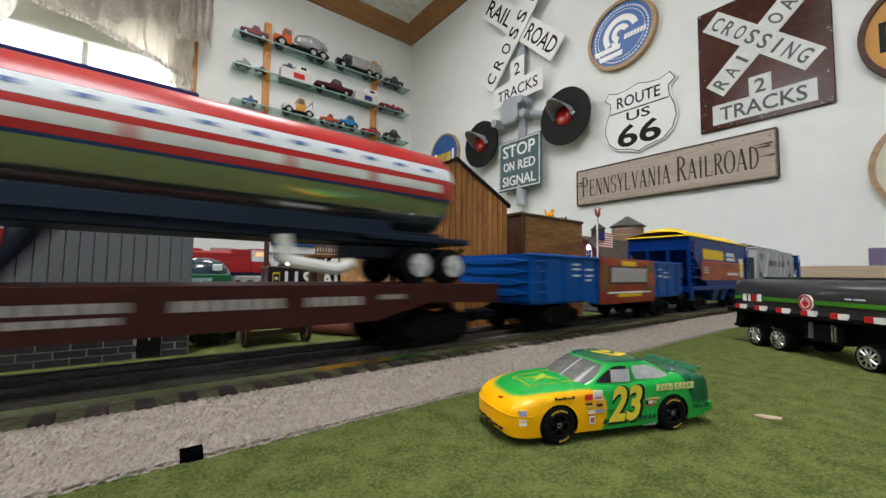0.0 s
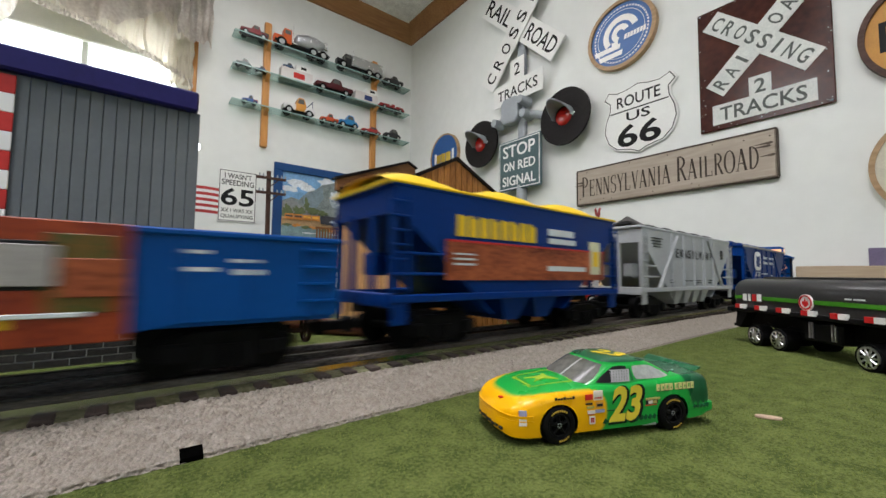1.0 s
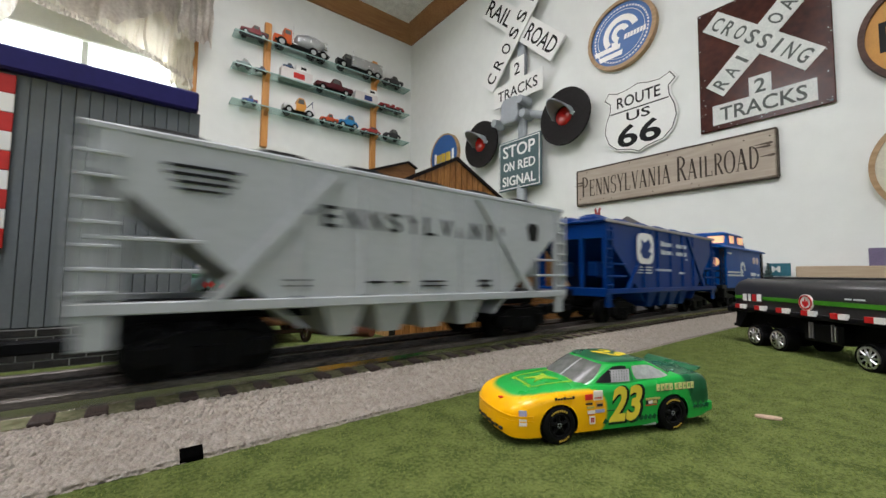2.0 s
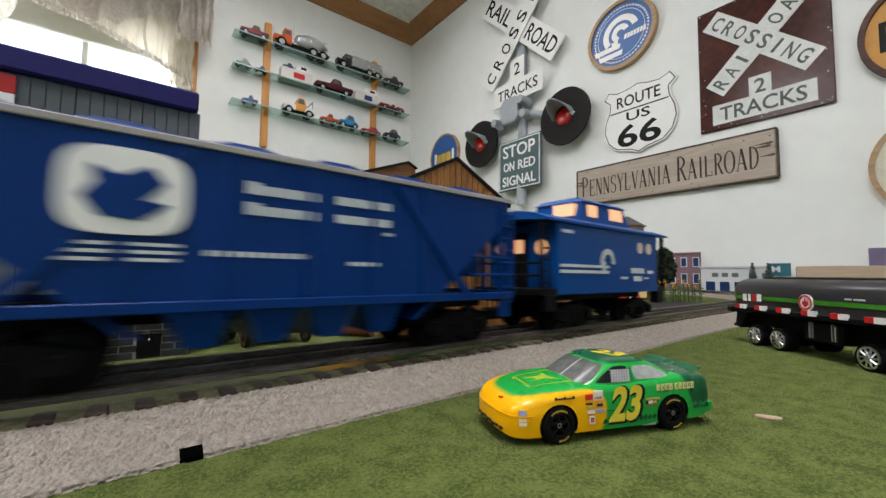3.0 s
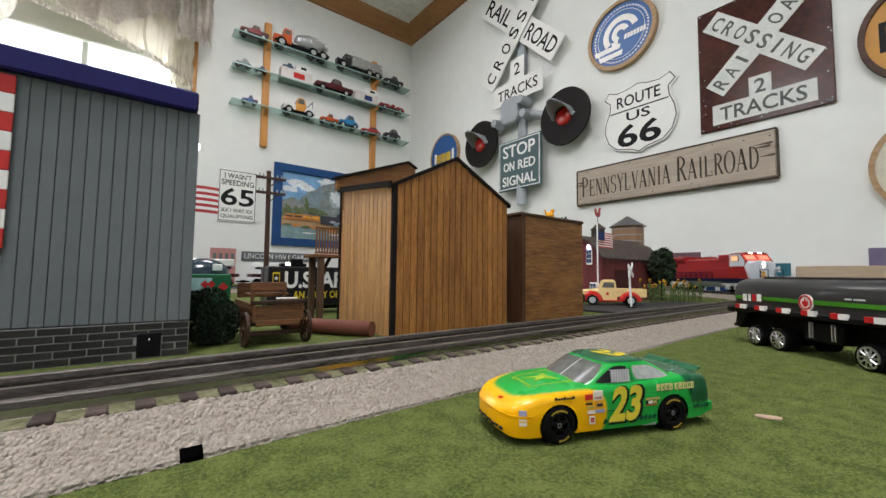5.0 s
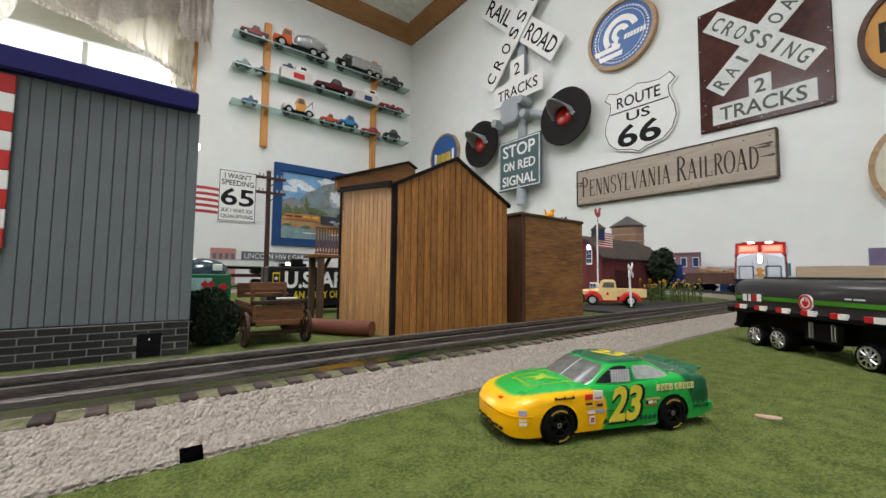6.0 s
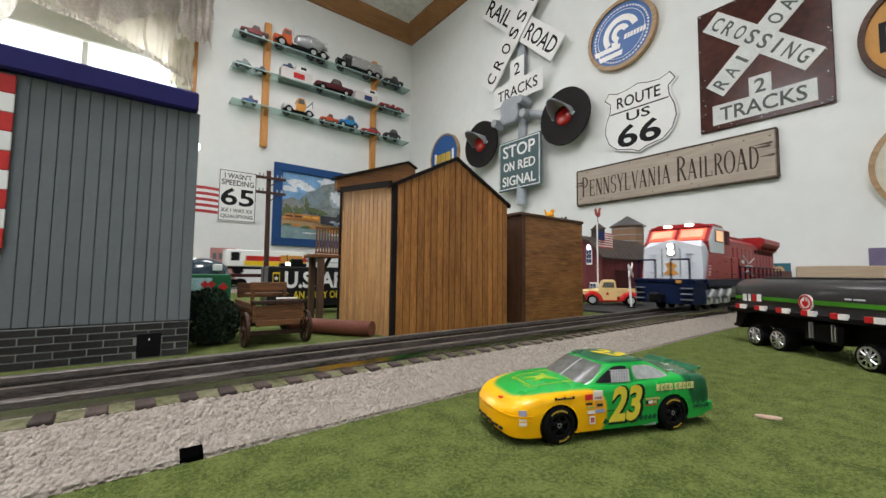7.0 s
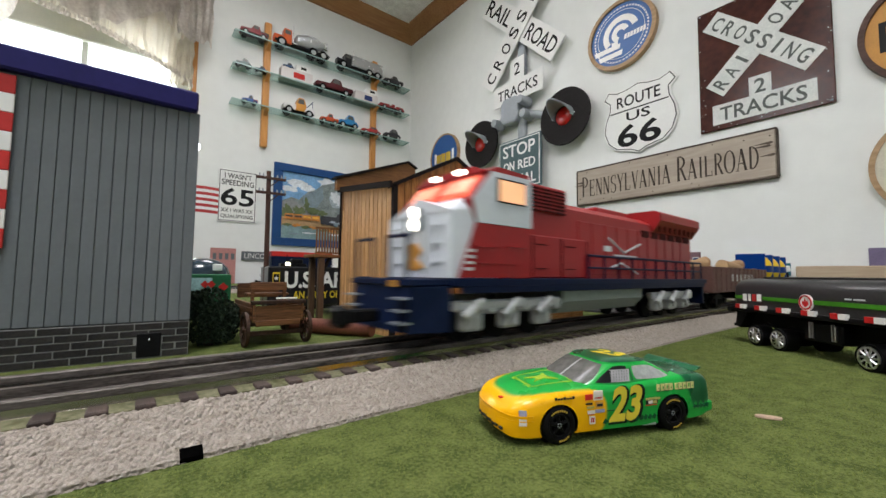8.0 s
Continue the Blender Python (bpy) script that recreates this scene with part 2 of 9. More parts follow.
def window(name, y, x0, x1, z0, z1, inward, label):
    w = thing(name, pose(0, 0, 0), label, "window", kind="structure")
    s = inward
    bm = B()
    for cx, cz, sx, sz in (((x0 + x1) / 2, z1 - 0.0875, x1 - x0, 0.175), ((x0 + x1) / 2, z0 + 0.025, x1 - x0, 0.05), (x0 + 0.025, (z0 + z1) / 2, 0.05, z1 - z0 - 0.1), (x1 - 0.025, (z0 + z1) / 2, 0.05, z1 - z0 - 0.1)):
        box(bm, (cx, y - s * 0.06, cz), (sx, 0.06, sz), 0.006)
    part("window_frame", bm, VINYL, w)
    k = 4
    st = (x1 - x0 - 0.1) / k
    for i in range(1, k):
        bm = B()
        box(bm, (x0 + 0.05 + i * st, y - s * 0.06, (z0 + z1) / 2), (0.022, 0.02, z1 - z0 - 0.1), 0.003)
        part("mullion", bm, VINYL, w)
    for i in range(k):
        bm = B()
        box(bm, (x0 + 0.05 + (i + 0.5) * st, y - s * 0.06, (z0 + z1) / 2), (st - 0.022, 0.004, z1 - z0 - 0.1))
        part("pane", bm, PANE, w).visible_shadow = False
    bm = B()
    c = 0.028
    for cx, cz, sx, sz in ((x0 - c / 2, (z0 + z1) / 2, c, z1 - z0 + 2 * c), (x1 + c / 2, (z0 + z1) / 2, c, z1 - z0 + 2 * c), ((x0 + x1) / 2, z1 + c / 2, x1 - x0, c), ((x0 + x1) / 2, z0 - c / 2, x1 - x0, c)):
        box(bm, (cx, y + s * 0.009, cz), (sx, 0.018, sz), 0.004)
    part("casing", bm, OAK_UP, w, "stained oak window casing")


window("window_1", WY, *WIN, -1, "white vinyl window with an oak casing")
bm = box(B(), (-0.5, WY + 0.9, 0.9), (4.5, 0.01, 3.4))
solid("backdrop", bm, mat("overcast_sky", (0.9, 0.95, 1.0), 0.9, glow=4.0, glow_color=(0.93, 0.97, 1.0)), "bright overcast sky outside the window", "sky")
# unseen window added around the south fill light
window("window_2", Y0, -1.0, 1.0, 0.2, 1.35, 1, "added wide vinyl window out of view, for the south fill light")

SHEER = mat("sheer_curtain", (0.74, 0.70, 0.62), 0.85, var=0.10, scale=25, bump=0.004, bscale=60)
LACE = mat("printed_curtain", (0.34, 0.29, 0.29), 0.9, second=(0.78, 0.75, 0.73), scale=11, bump=0.004, bscale=50)
for m_ in (SHEER, LACE):
    nt = m_.node_tree
    tl, mx = nt.nodes.new("ShaderNodeBsdfTranslucent"), nt.nodes.new("ShaderNodeMixShader")
    tl.inputs[0].default_value = (0.86, 0.82, 0.74, 1)
    mx.inputs[0].default_value = 0.5
    nt.links.new(nt.nodes["Principled BSDF"].outputs[0], mx.inputs[1])
    nt.links.new(tl.outputs[0], mx.inputs[2])
    nt.links.new(mx.outputs[0], nt.nodes["Material Output"].inputs[0])


def drape(bm, x0, x1, top, bottom, y, waves, amp, ruffle=0.0, nx=120, nz=16):
    """A gathered cloth sheet whose lower edge follows bottom(u)."""
    rows = []
    for j in range(nz + 1):
        v = j / nz
        row = []
        for i in range(nx + 1):
            u = i / nx
            zt, zb = top(u), bottom(u)
            ph = u * waves * 2 * math.pi
            a = amp * (0.5 + 0.7 * v)
            yy = y - a * (math.sin(ph) + 0.45 * math.sin(2.3 * ph + 1.3) + 0.8 * noise.noise((u * 9, v * 2.5, y)))
            zz = zt + (zb - zt) * v
            if v > 0.9:
                yy -= ruffle * math.sin(u * 97)
            row.append(bm.verts.new((x0 + (x1 - x0) * u + 0.012 * noise.noise((u * 12, v * 4, 3)), yy, zz)))
        rows.append(row)
    for a, b in zip(rows, rows[1:]):
        for i in range(nx):
            bm.faces.new((a[i], a[i + 1], b[i + 1], b[i]))
    bmesh.ops.solidify(bm, geom=bm.faces[:], thickness=0.002)
    return bm


curtain = thing("window_curtain", pose(0, 0, 0), "gathered sheer and printed valance curtain over the window", "curtain")


HEM_X = (-0.45, -0.36, -0.298, -0.217, -0.128, -0.063, 0.005, 0.067, 0.142, 0.160)
HEM_Z = (1.085, 1.068, 1.058, 1.050, 1.021, 0.995, 0.972, 0.945, 0.915, 0.885)


def hem(x):
    """Height of the swag's lower edge: swept down towards the casing."""
    return float(np.interp(x, HEM_X, HEM_Z))


def print_edge(x):
    return hem(x) + 0.012 if x < -0.16 else min(1.16, hem(x) + 0.012 + (x + 0.16) * 1.1) + 0.014 * math.sin(x * 70)


bm = drape(B(), -0.44, 0.152, lambda u: 1.42, lambda u: hem(-0.44 + 0.592 * u), WY - 0.085, 14, 0.008, 0.004)
part("sheer_panel", bm, SHEER, curtain, "cream sheer panel lit through by the window", True)
bm = B()
rings = []
for i in range(260):
    u = i / 259
    x = -0.45 + 0.607 * u
    r = 0.0085 + 0.0028 * math.sin(i * 1.9) + 0.002 * math.sin(i * 0.77)
    c = Vector((x, WY - 0.098 + 0.003 * math.sin(i * 1.1), hem(x) + 0.004 + 0.002 * math.sin(i * 0.9)))
    rings.append([c + Vector((0.3 * r * math.cos(a), r * math.cos(a) * 0.8, r * math.sin(a) * 1.25)) for a in [k * math.pi / 4 for k in range(8)]])
part("gathered_hem", loft(bm, rings), LACE, curtain, "shirred printed hem of the swag", True)
bm = drape(B(), 0.075, 0.155, lambda u: 1.10, lambda u: 0.872 + 0.02 * math.sin(u * 3), WY - 0.090, 3, 0.012, 0.006, 40)
part("hem_tail", bm, SHEER, curtain, "cream gathered end of the swag", True)
bm = drape(B(), -1.35, -0.385, lambda u: 1.42, lambda u: 0.80 + 0.28 * max(0.0, (u - 0.90) / 0.10), WY - 0.125, 11, 0.012, 0.005)
part("side_panel", bm, LACE, curtain, "grey printed side panel", True)
bm = drape(B(), -0.50, 0.12, lambda u: 1.425, lambda u: print_edge(-0.50 + 0.62 * u), WY - 0.118, 4, 0.016, 0.003)
part("valance", bm, LACE, curtain, "grey printed valance", True)
bm = drape(B(), 0.090, 0.222, lambda u: 1.425, lambda u: 1.090 + 0.008 * math.sin(u * 16), WY - 0.135, 1.6, 0.020, 0.002, 60)
part("tail", bm, LACE, curtain, "grey printed curtain tail with a hem", True)
bm = cyl(B(), (-1.4, WY - 0.05, 1.41), (0.24, WY - 0.05, 1.41), 0.011)
part("curtain_rod", bm, WHITE, curtain)

# ---- unseen ceiling fittings ----
# diffusers hang low and glow to brighten the ceiling as well
LAMP = mat("lamp_diffuser", (0.9, 0.88, 0.82), 0.5, glow=9.0, glow_color=(0.985, 0.965, 1.0))
for (lx, ly), power in LIGHTS:
    fit = thing("ceiling_light", pose(lx, ly, CEIL), "unseen square semi-flush ceiling light with a white diffuser, added to light the room", "light", "ceiling lights")
    part("canopy", cyl(B(), (0, 0, -0.025), (0, 0, 0), 0.06, n=24), WHITE, fit)
    part("stem", cyl(B(), (0, 0, -0.13), (0, 0, -0.02), 0.012, n=12), CHROME, fit)
    part("diffuser", box(B(), (0, 0, -0.152), (0.43, 0.43, 0.045), 0.015, 2), LAMP, fit)

# ---- layout table ----
TX0, TX1, TY0, TY1 = -3.2, WX - 0.02, -0.35, WY - 0.30
bm = B()
box(bm, ((TX0 + TX1) / 2, (TY0 + TY1) / 2, -0.0125), (TX1 - TX0, TY1 - TY0, 0.025))
solid("ground", bm, GRASS, "green grass mat covering the layout table top", "grass mat")
table = thing("layout_table", pose(0, 0, 0), "wooden train layout table under the grass mat", "table", kind="structure")
PINE = wood("pine", (0.35, 0.22, 0.11), (0.48, 0.32, 0.18), 12, "x")
part("tabletop", box(B(), ((TX0 + TX1) / 2, (TY0 + TY1) / 2, -0.036), (TX1 - TX0, TY1 - TY0, 0.02), 0.003), PINE, table)
for ax in (TX0 + 0.1, (TX0 + TX1) / 2, TX1 - 0.1):
    for ay in (TY0 + 0.1, TY1 - 0.1):
        part("leg", box(B(), (ax, ay, (FLOOR - 0.046) / 2), (0.09, 0.09, -0.046 - FLOOR), 0.004), PINE, table)

# ---- track ----
ANG, CY, CX0, RAD = radians(1.2), 0.1715, 0.84, 0.45
TAN = Vector((math.cos(ANG), math.sin(ANG), 0))
NRM = Vector((-TAN.y, TAN.x, 0))
RAILZ = 0.0155


def rail_path(s):
    """Place and heading on the loop's middle line, s metres back along the track from x = 0."""
    if s <= CX0:
        return Vector((0, CY, 0)) + TAN * s, ANG
    c = Vector((0, CY, 0)) + TAN * CX0 + NRM * RAD
    a = (s - CX0) / RAD
    if a <= math.pi:
        return c + TAN * (RAD * math.sin(a)) - NRM * (RAD * math.cos(a)), ANG + a
    return c + NRM * RAD - TAN * (s - CX0 - math.pi * RAD), ANG + math.pi


S_END = CX0 + math.pi * RAD + 3.2


def swept(prof, s0, s1, step=0.03):
    """A profile (offset to the inside, height) swept along the loop."""
    k = max(1, int((s1 - s0) / step))
    rings = []
    for i in range(k + 1):
        p, h = rail_path(s0 + (s1 - s0) * i / k)
        nn = Vector((-math.sin(h), math.cos(h), 0))
        rings.append([p + nn * u + Vector((0, 0, v)) for u, v in prof])
    return loft(B(), rings)


track = thing("track", pose(0, 0, 0), "three-rail toy train track on a molded grey ballast roadbed", "train track", kind="structure")
BEDW, TOPW, BEDH = 0.047, 0.030, 0.0095
part("roadbed", swept([(-BEDW, 0.0), (-BEDW, 0.0012), (-TOPW, BEDH), (TOPW, BEDH), (BEDW, 0.0012), (BEDW, 0.0)], -3.0, S_END), BALLAST, track, "molded grey-white ballast roadbed")
# stony shoulder towards the front, as relief
bm = B()
xs, us = np.arange(-0.13, 0.50, 0.00052), np.linspace(0, 1, 42)
grid = []
for s in xs:
    p, h = rail_path(s)
    row = []
    for u in us:
        off, hz = -BEDW - 0.0006 + (BEDW - TOPW + 0.003) * u, 0.0004 + (BEDH + 0.0006) * min(1, u * 1.12)
        q = p + NRM * off
        d = noise.voronoi((q.x * 680, u * 13.5, 0.0))[0]
        q.z = hz + 0.0015 * max(-0.1, 0.55 - d[0]) - 0.0003 + 0.0004 * noise.noise((q.x * 90, u * 5, 1))
        row.append(bm.verts.new(q))
    grid.append(row)
for s, a, b in zip(xs, grid, grid[1:]):
    for i in range(len(us) - 1):
        if not (0.0112 < s < 0.0160 and us[i] < 0.17):
            bm.faces.new((a[i], b[i], b[i + 1], a[i + 1]))
part("ballast_shoulder", bm, BALLAST, track, "rough grey-white stone ballast", True)
# solid black wedge stands for the shade inside the wire notch
bm = prism(B(), [(CY - BEDW - 0.0002, -0.001), (CY - BEDW - 0.0002, 0.0013), (CY - BEDW + 0.0032, 0.0028), (CY - BEDW + 0.0032, -0.001)], 0.0110, 0.0163, "yz")
part("wire_notch", bm, mat("deep_black", (0.0015, 0.0015, 0.0015), 0.9, spec=0.0), track, "black block painting the shade inside the wire notch")
# strip painted as the grass reflection in the rail web; hides rail-foot glints
WEB_REFLECTION = mat("grass_reflection_tint", (0.075, 0.080, 0.035), 0.9, second=(0.20, 0.19, 0.12), scale=70, bump=0.0004, bscale=700, spec=0.1)
part("weathered_strip", swept([(-0.0248, BEDH - 0.001), (-0.0248, BEDH + 0.0003), (-0.0205, BEDH + 0.0008), (-0.0189, BEDH + 0.0013), (-0.0189, BEDH - 0.001)], -3.0, CX0 + 1.0), WEB_REFLECTION, track, "added strip coloured like the grass reflected in the rail")
part("center_rail", swept([(-0.0013, 0.009), (-0.0013, RAILZ - 0.0004), (0.0013, RAILZ - 0.0004), (0.0013, 0.009)], -3.0, S_END, 0.05), RAIL_TOP, track, "dark worn center rail")
for sgn in (-1, 1):
    c = sgn * 0.0172
    rl = part("rail", swept([(c - 0.0028, 0.0092), (c - 0.0028, 0.0102), (c - 0.0016, 0.0108), (c - 0.0014, 0.0132), (c + 0.0014, 0.0132), (c + 0.0016, 0.0108), (c + 0.0028, 0.0102), (c + 0.0028, 0.0092)], -3.0, S_END, 0.03), RAIL, track, "polished steel rail web")
    part("rail_head", swept([(c - 0.0018, 0.0132), (c - 0.0019, 0.0136), (c - 0.0018, 0.0151), (c - 0.0013, RAILZ), (c + 0.0013, RAILZ), (c + 0.0018, 0.0151), (c + 0.0019, 0.0136), (c + 0.0018, 0.0132)], -3.0, S_END, 0.03), RAIL_TOP, rl, "dark dusty rail head")
tie_me = finish(box(B(), (0, 0, 0), (0.0050, 0.0512, 0.0020), 0.0004), "tie", TIE)
TIES = [(-0.24786 + 0.01092 * i) for i in range(175)]


def lay_ties():
    for s in TIES:
        p, h = rail_path(s)
        piece("tie", tie_me, track, Matrix.Translation(p + Vector((0, 0, BEDH + 0.0004))) @ Matrix.Rotation(h, 4, "Z"))


FIBRE = mat("mat_fibre", (0.075, 0.110, 0.022), 0.95, second=(0.24, 0.27, 0.085), scale=140, spec=0.1)


def mat_fibres():
    """Short upright fibres of the grass mat where the camera stands close."""
    rnd = random.Random(21)
    vs, fs = [], []
    for _ in range(130000):
        x = -0.03 + 0.55 * rnd.random() ** 1.3
        y = -0.12 + (0.2425 + 0.02 * x) * rnd.random() ** 0.8
        a, h = rnd.uniform(0, 6.28), rnd.uniform(0.0002, 0.00065)
        w, k = 0.00020, len(vs)
        vs += [(x - math.cos(a) * w, y - math.sin(a) * w, -0.0001), (x + math.cos(a) * w, y + math.sin(a) * w, -0.0001), (x + rnd.uniform(-1, 1) * 0.0006, y + rnd.uniform(-1, 1) * 0.0006, h)]
        fs.append((k, k + 1, k + 2))
    me = bpy.data.meshes.new("mat_fibres")
    me.from_pydata(vs, [], fs)
    me.materials.append(FIBRE)
    tagged(new("mat_fibres", me), "short green fibres of the grass mat", "grass mat", kind="stuff")


mat_fibres()

# ---- signs on the east wall (local x to the right, y up, z out of the wall) ----
def sign(name, y, z, lift, label, roll=0.0):
    return thing(name, on_east(y, z, lift) @ Matrix.Rotation(radians(roll), 4, "Z"), label, "sign")


def plate(bm, x0, x1, y0, y1, w0, w1, bev=0.0008):
    return box(bm, ((x0 + x1) / 2, (y0 + y1) / 2, (w0 + w1) / 2), (x1 - x0, y1 - y0, w1 - w0), bev)


def flat(x, y, w, a=0.0):
    return pose(x, y, w, 0, 0, a)


def disc(bm, r, w0, w1, n=48, c=(0, 0)):
    return cyl(bm, (*c, w0), (*c, w1), r, n=n)


def ring(bm, r0, r1, w0, w1, n=56):
    loft(bm, [[(math.cos(a) * r, math.sin(a) * r, w) for r, w in ((r0, w0), (r1, w0), (r1, w1), (r0, w1))] for a in [2 * math.pi * i / n for i in range(n + 1)]], caps=False)
    return bm


RED_LENS = mat("red_lens", (0.42, 0.012, 0.01), 0.12, coat=0.6, var=0.15)
DISC = mat("flat_black_disc", (0.014, 0.012, 0.012), 0.6, var=0.2, scale=12, spec=0.15)

cb = sign("crossbuck_sign", 1.188, 1.222, 0.035, "white crossed blades of a railroad crossing sign with black letters")
for nm, ang, ln, wd, w in (("railroad_blade", -44.6, 0.60, 0.112, 0.008), ("crossing_blade", 49.0, 0.62, 0.108, 0.016)):
    bm = plate(B(), -ln / 2, ln / 2, -wd / 2, wd / 2, w - 0.004, w)
    xf(bm, bm.verts, flat(0, 0, 0, ang))
    part(nm, bm, WHITE, cb)
for word, off in (("RAIL", -0.178), ("ROAD", 0.178)):
    text("lettering", word, 1, INK, cb, flat(0, 0, 0.0081, -44.6) @ flat(off, 0, 0), width=0.212, height=0.072, bold=0.012)
for i, ch in enumerate("CROSSING"):
    text("letter", ch, 1, INK, cb, flat(0, 0, 0.0161, 49.0) @ flat(-0.262 + i * 0.0749, 0, 0), width=0.012 if ch == "I" else 0.047, height=0.062, bold=0.01)
bm = plate(B(), -0.02, 0.02, -0.80, 0.05, -0.03, -0.004, 0.004)
part("mast", bm, GREY_METAL, cb, "grey mast behind the blades")

tr = sign("two_tracks_sign", 1.196, 0.962, 0.045, "white two-tracks plate with black lettering below the crossbuck")
part("number_plate", plate(B(), -0.043, 0.042, -0.002, 0.104, 0, 0.003), WHITE, tr)
part("word_plate", plate(B(), -0.148, 0.148, -0.1, 0.0, 0, 0.004), WHITE, tr)
text("number", "2", 1, INK, tr, flat(0, 0.052, 0.0031), width=0.035, height=0.056, bold=0.01)
text("lettering", "TRACKS", 1, INK, tr, flat(0, -0.05, 0.0041), width=0.24, height=0.05, bold=0.008)

sg = sign("crossing_signal", 1.235, 0.822, 0.0, "grey junction box with two hooded red crossing lights")
bm = B()
prism(bm, [(-0.055, -0.038), (-0.036, -0.062), (0.036, -0.062), (0.055, -0.038), (0.055, 0.038), (0.036, 0.062), (-0.036, 0.062), (-0.055, 0.038)], 0.012, 0.062, "xy", 0.006)
part("junction_box", bm, GREY_METAL, sg)
for a, b in (((-0.196, -0.111), (-0.05, -0.02)), ((0.05, -0.02), (0.298, -0.122))):
    part("arm", cyl(B(), (*a, 0.035), (*b, 0.035), 0.017), GREY_METAL, sg)
for x, y in ((0.085, 0.02), (0.10, -0.05), (-0.075, -0.045)):
    part("clamp", cyl(B(), (x, y, 0.02), (x, y, 0.085), 0.022, 0.018, 12), GREY_METAL, sg)
for x, y in ((-0.196, -0.111), (0.298, -0.122)):
    bm = disc(B(), 0.117, 0.048, 0.058, 56, (x, y))
    head = part("light_disc", bm, DISC, sg, "round black target disc", True)
    ln = part("lens", ball(B(), (x, y, 0.058), 0.038, (1, 1, 0.35), 24, 12), RED_LENS, head, "red glass lens", True)
    bm = B()
    rings = []
    for a in range(25):
        t = math.pi * (-0.06 + 1.12 * a / 24)
        u, v = math.cos(t), math.sin(t)
        rings.append([(x + u * 0.043, y + v * 0.043, 0.058), (x + u * 0.043, y + v * 0.043, 0.058 + 0.02 + 0.075 * max(0, v)), (x + u * 0.046, y + v * 0.046, 0.058 + 0.02 + 0.075 * max(0, v)), (x + u * 0.046, y + v * 0.046, 0.058)])
    part("hood", loft(bm, rings), GREY_METAL, head, "grey metal hood", True)
    for k in (-1, 1):
        part("screw", cyl(B(), (x + k * 0.05, y, 0.058), (x + k * 0.05, y, 0.062), 0.005, n=10), CHROME, head)

STOPC = mat("stop_board", (0.075, 0.12, 0.13), 0.4, var=0.12, scale=25)
st = sign("stop_on_red_sign", 1.183, 0.560, 0.04, "dark grey-green stop-on-red-signal sign with white embossed letters")
part("board", plate(B(), -0.126, 0.126, -0.119, 0.119, 0, 0.012, 0.004), STOPC, st)
bm = B()
for x0, x1, y0, y1 in ((-0.119, 0.119, 0.108, 0.112), (-0.119, 0.119, -0.112, -0.108), (-0.119, -0.115, -0.108, 0.108), (0.115, 0.119, -0.108, 0.108)):
    plate(bm, x0, x1, y0, y1, 0.0119, 0.0127, 0)
part("border", bm, WHITE, st)
for word, y, w, h in (("STOP", 0.066, 0.19, 0.058), ("SIGNAL", -0.074, 0.195, 0.046)):
    text("lettering", word, 1, WHITE, st, flat(0, y, 0.012), depth=0.002, width=w, height=h, bold=0.012)
for word, x, w in (("ON", -0.058, 0.066), ("RED", 0.047, 0.098)):
    text("lettering", word, 1, WHITE, st, flat(x, -0.006, 0.012), depth=0.002, width=w, height=0.042, bold=0.012)
part("mast_foot", cyl(B(), (0, -0.19, -0.01), (0, -0.1, -0.01), 0.024), GREY_METAL, st, smooth=True)

RIM = wood("wood_rim", (0.30, 0.19, 0.10), (0.46, 0.31, 0.18), 16, "x")
BLUE = mat("sign_blue", (0.03, 0.11, 0.33), 0.35, var=0.08, scale=15)
NAVY = mat("sign_navy", (0.012, 0.035, 0.12), 0.4, var=0.1)
GOLD = mat("sign_gold", (0.55, 0.37, 0.05), 0.4, var=0.1)
rd = sign("round_blue_sign", 0.716, 0.955, 0.0, "round blue sign with a white rail emblem and a wooden rim")
part("rim", ring(B(), 0.117, 0.131, 0, 0.022), RIM, rd, "light wooden rim", True)
part("face", disc(B(), 0.118, 0.002, 0.016), BLUE, rd, "glossy blue face", True)
part("outline", ring(B(), 0.089, 0.0905, 0.0155, 0.0168), WHITE, rd)


def arc_band(bm, c, r0, r1, a0, a1, w0, w1, n=28):
    rings = []
    for i in range(n + 1):
        a = radians(a0 + (a1 - a0) * i / n)
        rings.append([(c[0] + math.cos(a) * r, c[1] + math.sin(a) * r, w) for r, w in ((r0, w0), (r1, w0), (r1, w1), (r0, w1))])
    return loft(bm, rings)


part("emblem_arch", arc_band(B(), (0.0, 0.004), 0.046, 0.068, 14, 214, 0.0155, 0.017), WHITE, rd, "white open arch")
part("emblem_arch", arc_band(B(), (0.0, 0.004), 0.014, 0.034, 20, 250, 0.0155, 0.017), WHITE, rd, "white open arch")
for y, x0, x1 in ((-0.043, -0.100, -0.004), (-0.070, -0.082, 0.004)):
    bm = prism(B(), [(x0, y - 0.009), (x1, y - 0.009), (x1 + 0.004, y + 0.009), (x0 - 0.006, y + 0.009)], 0.0155, 0.0172, "xy")
    part("emblem_bar", bm, WHITE, rd)
bm = prism(B(), [(-0.034, -0.052), (-0.012, -0.052), (-0.010, -0.026), (-0.034, -0.020)], 0.0155, 0.0174, "xy")
part("emblem_stem", bm, WHITE, rd)
for i in range(7):
    bm = prism(B(), [(0.014 + i * 0.0115, -0.026), (0.0228 + i * 0.0115, -0.026), (0.0252 + i * 0.0115, -0.008), (0.0164 + i * 0.0115, -0.008)], 0.0155, 0.017, "xy")
    part("name_block", bm, WHITE, rd, "slanted white block of lettering")
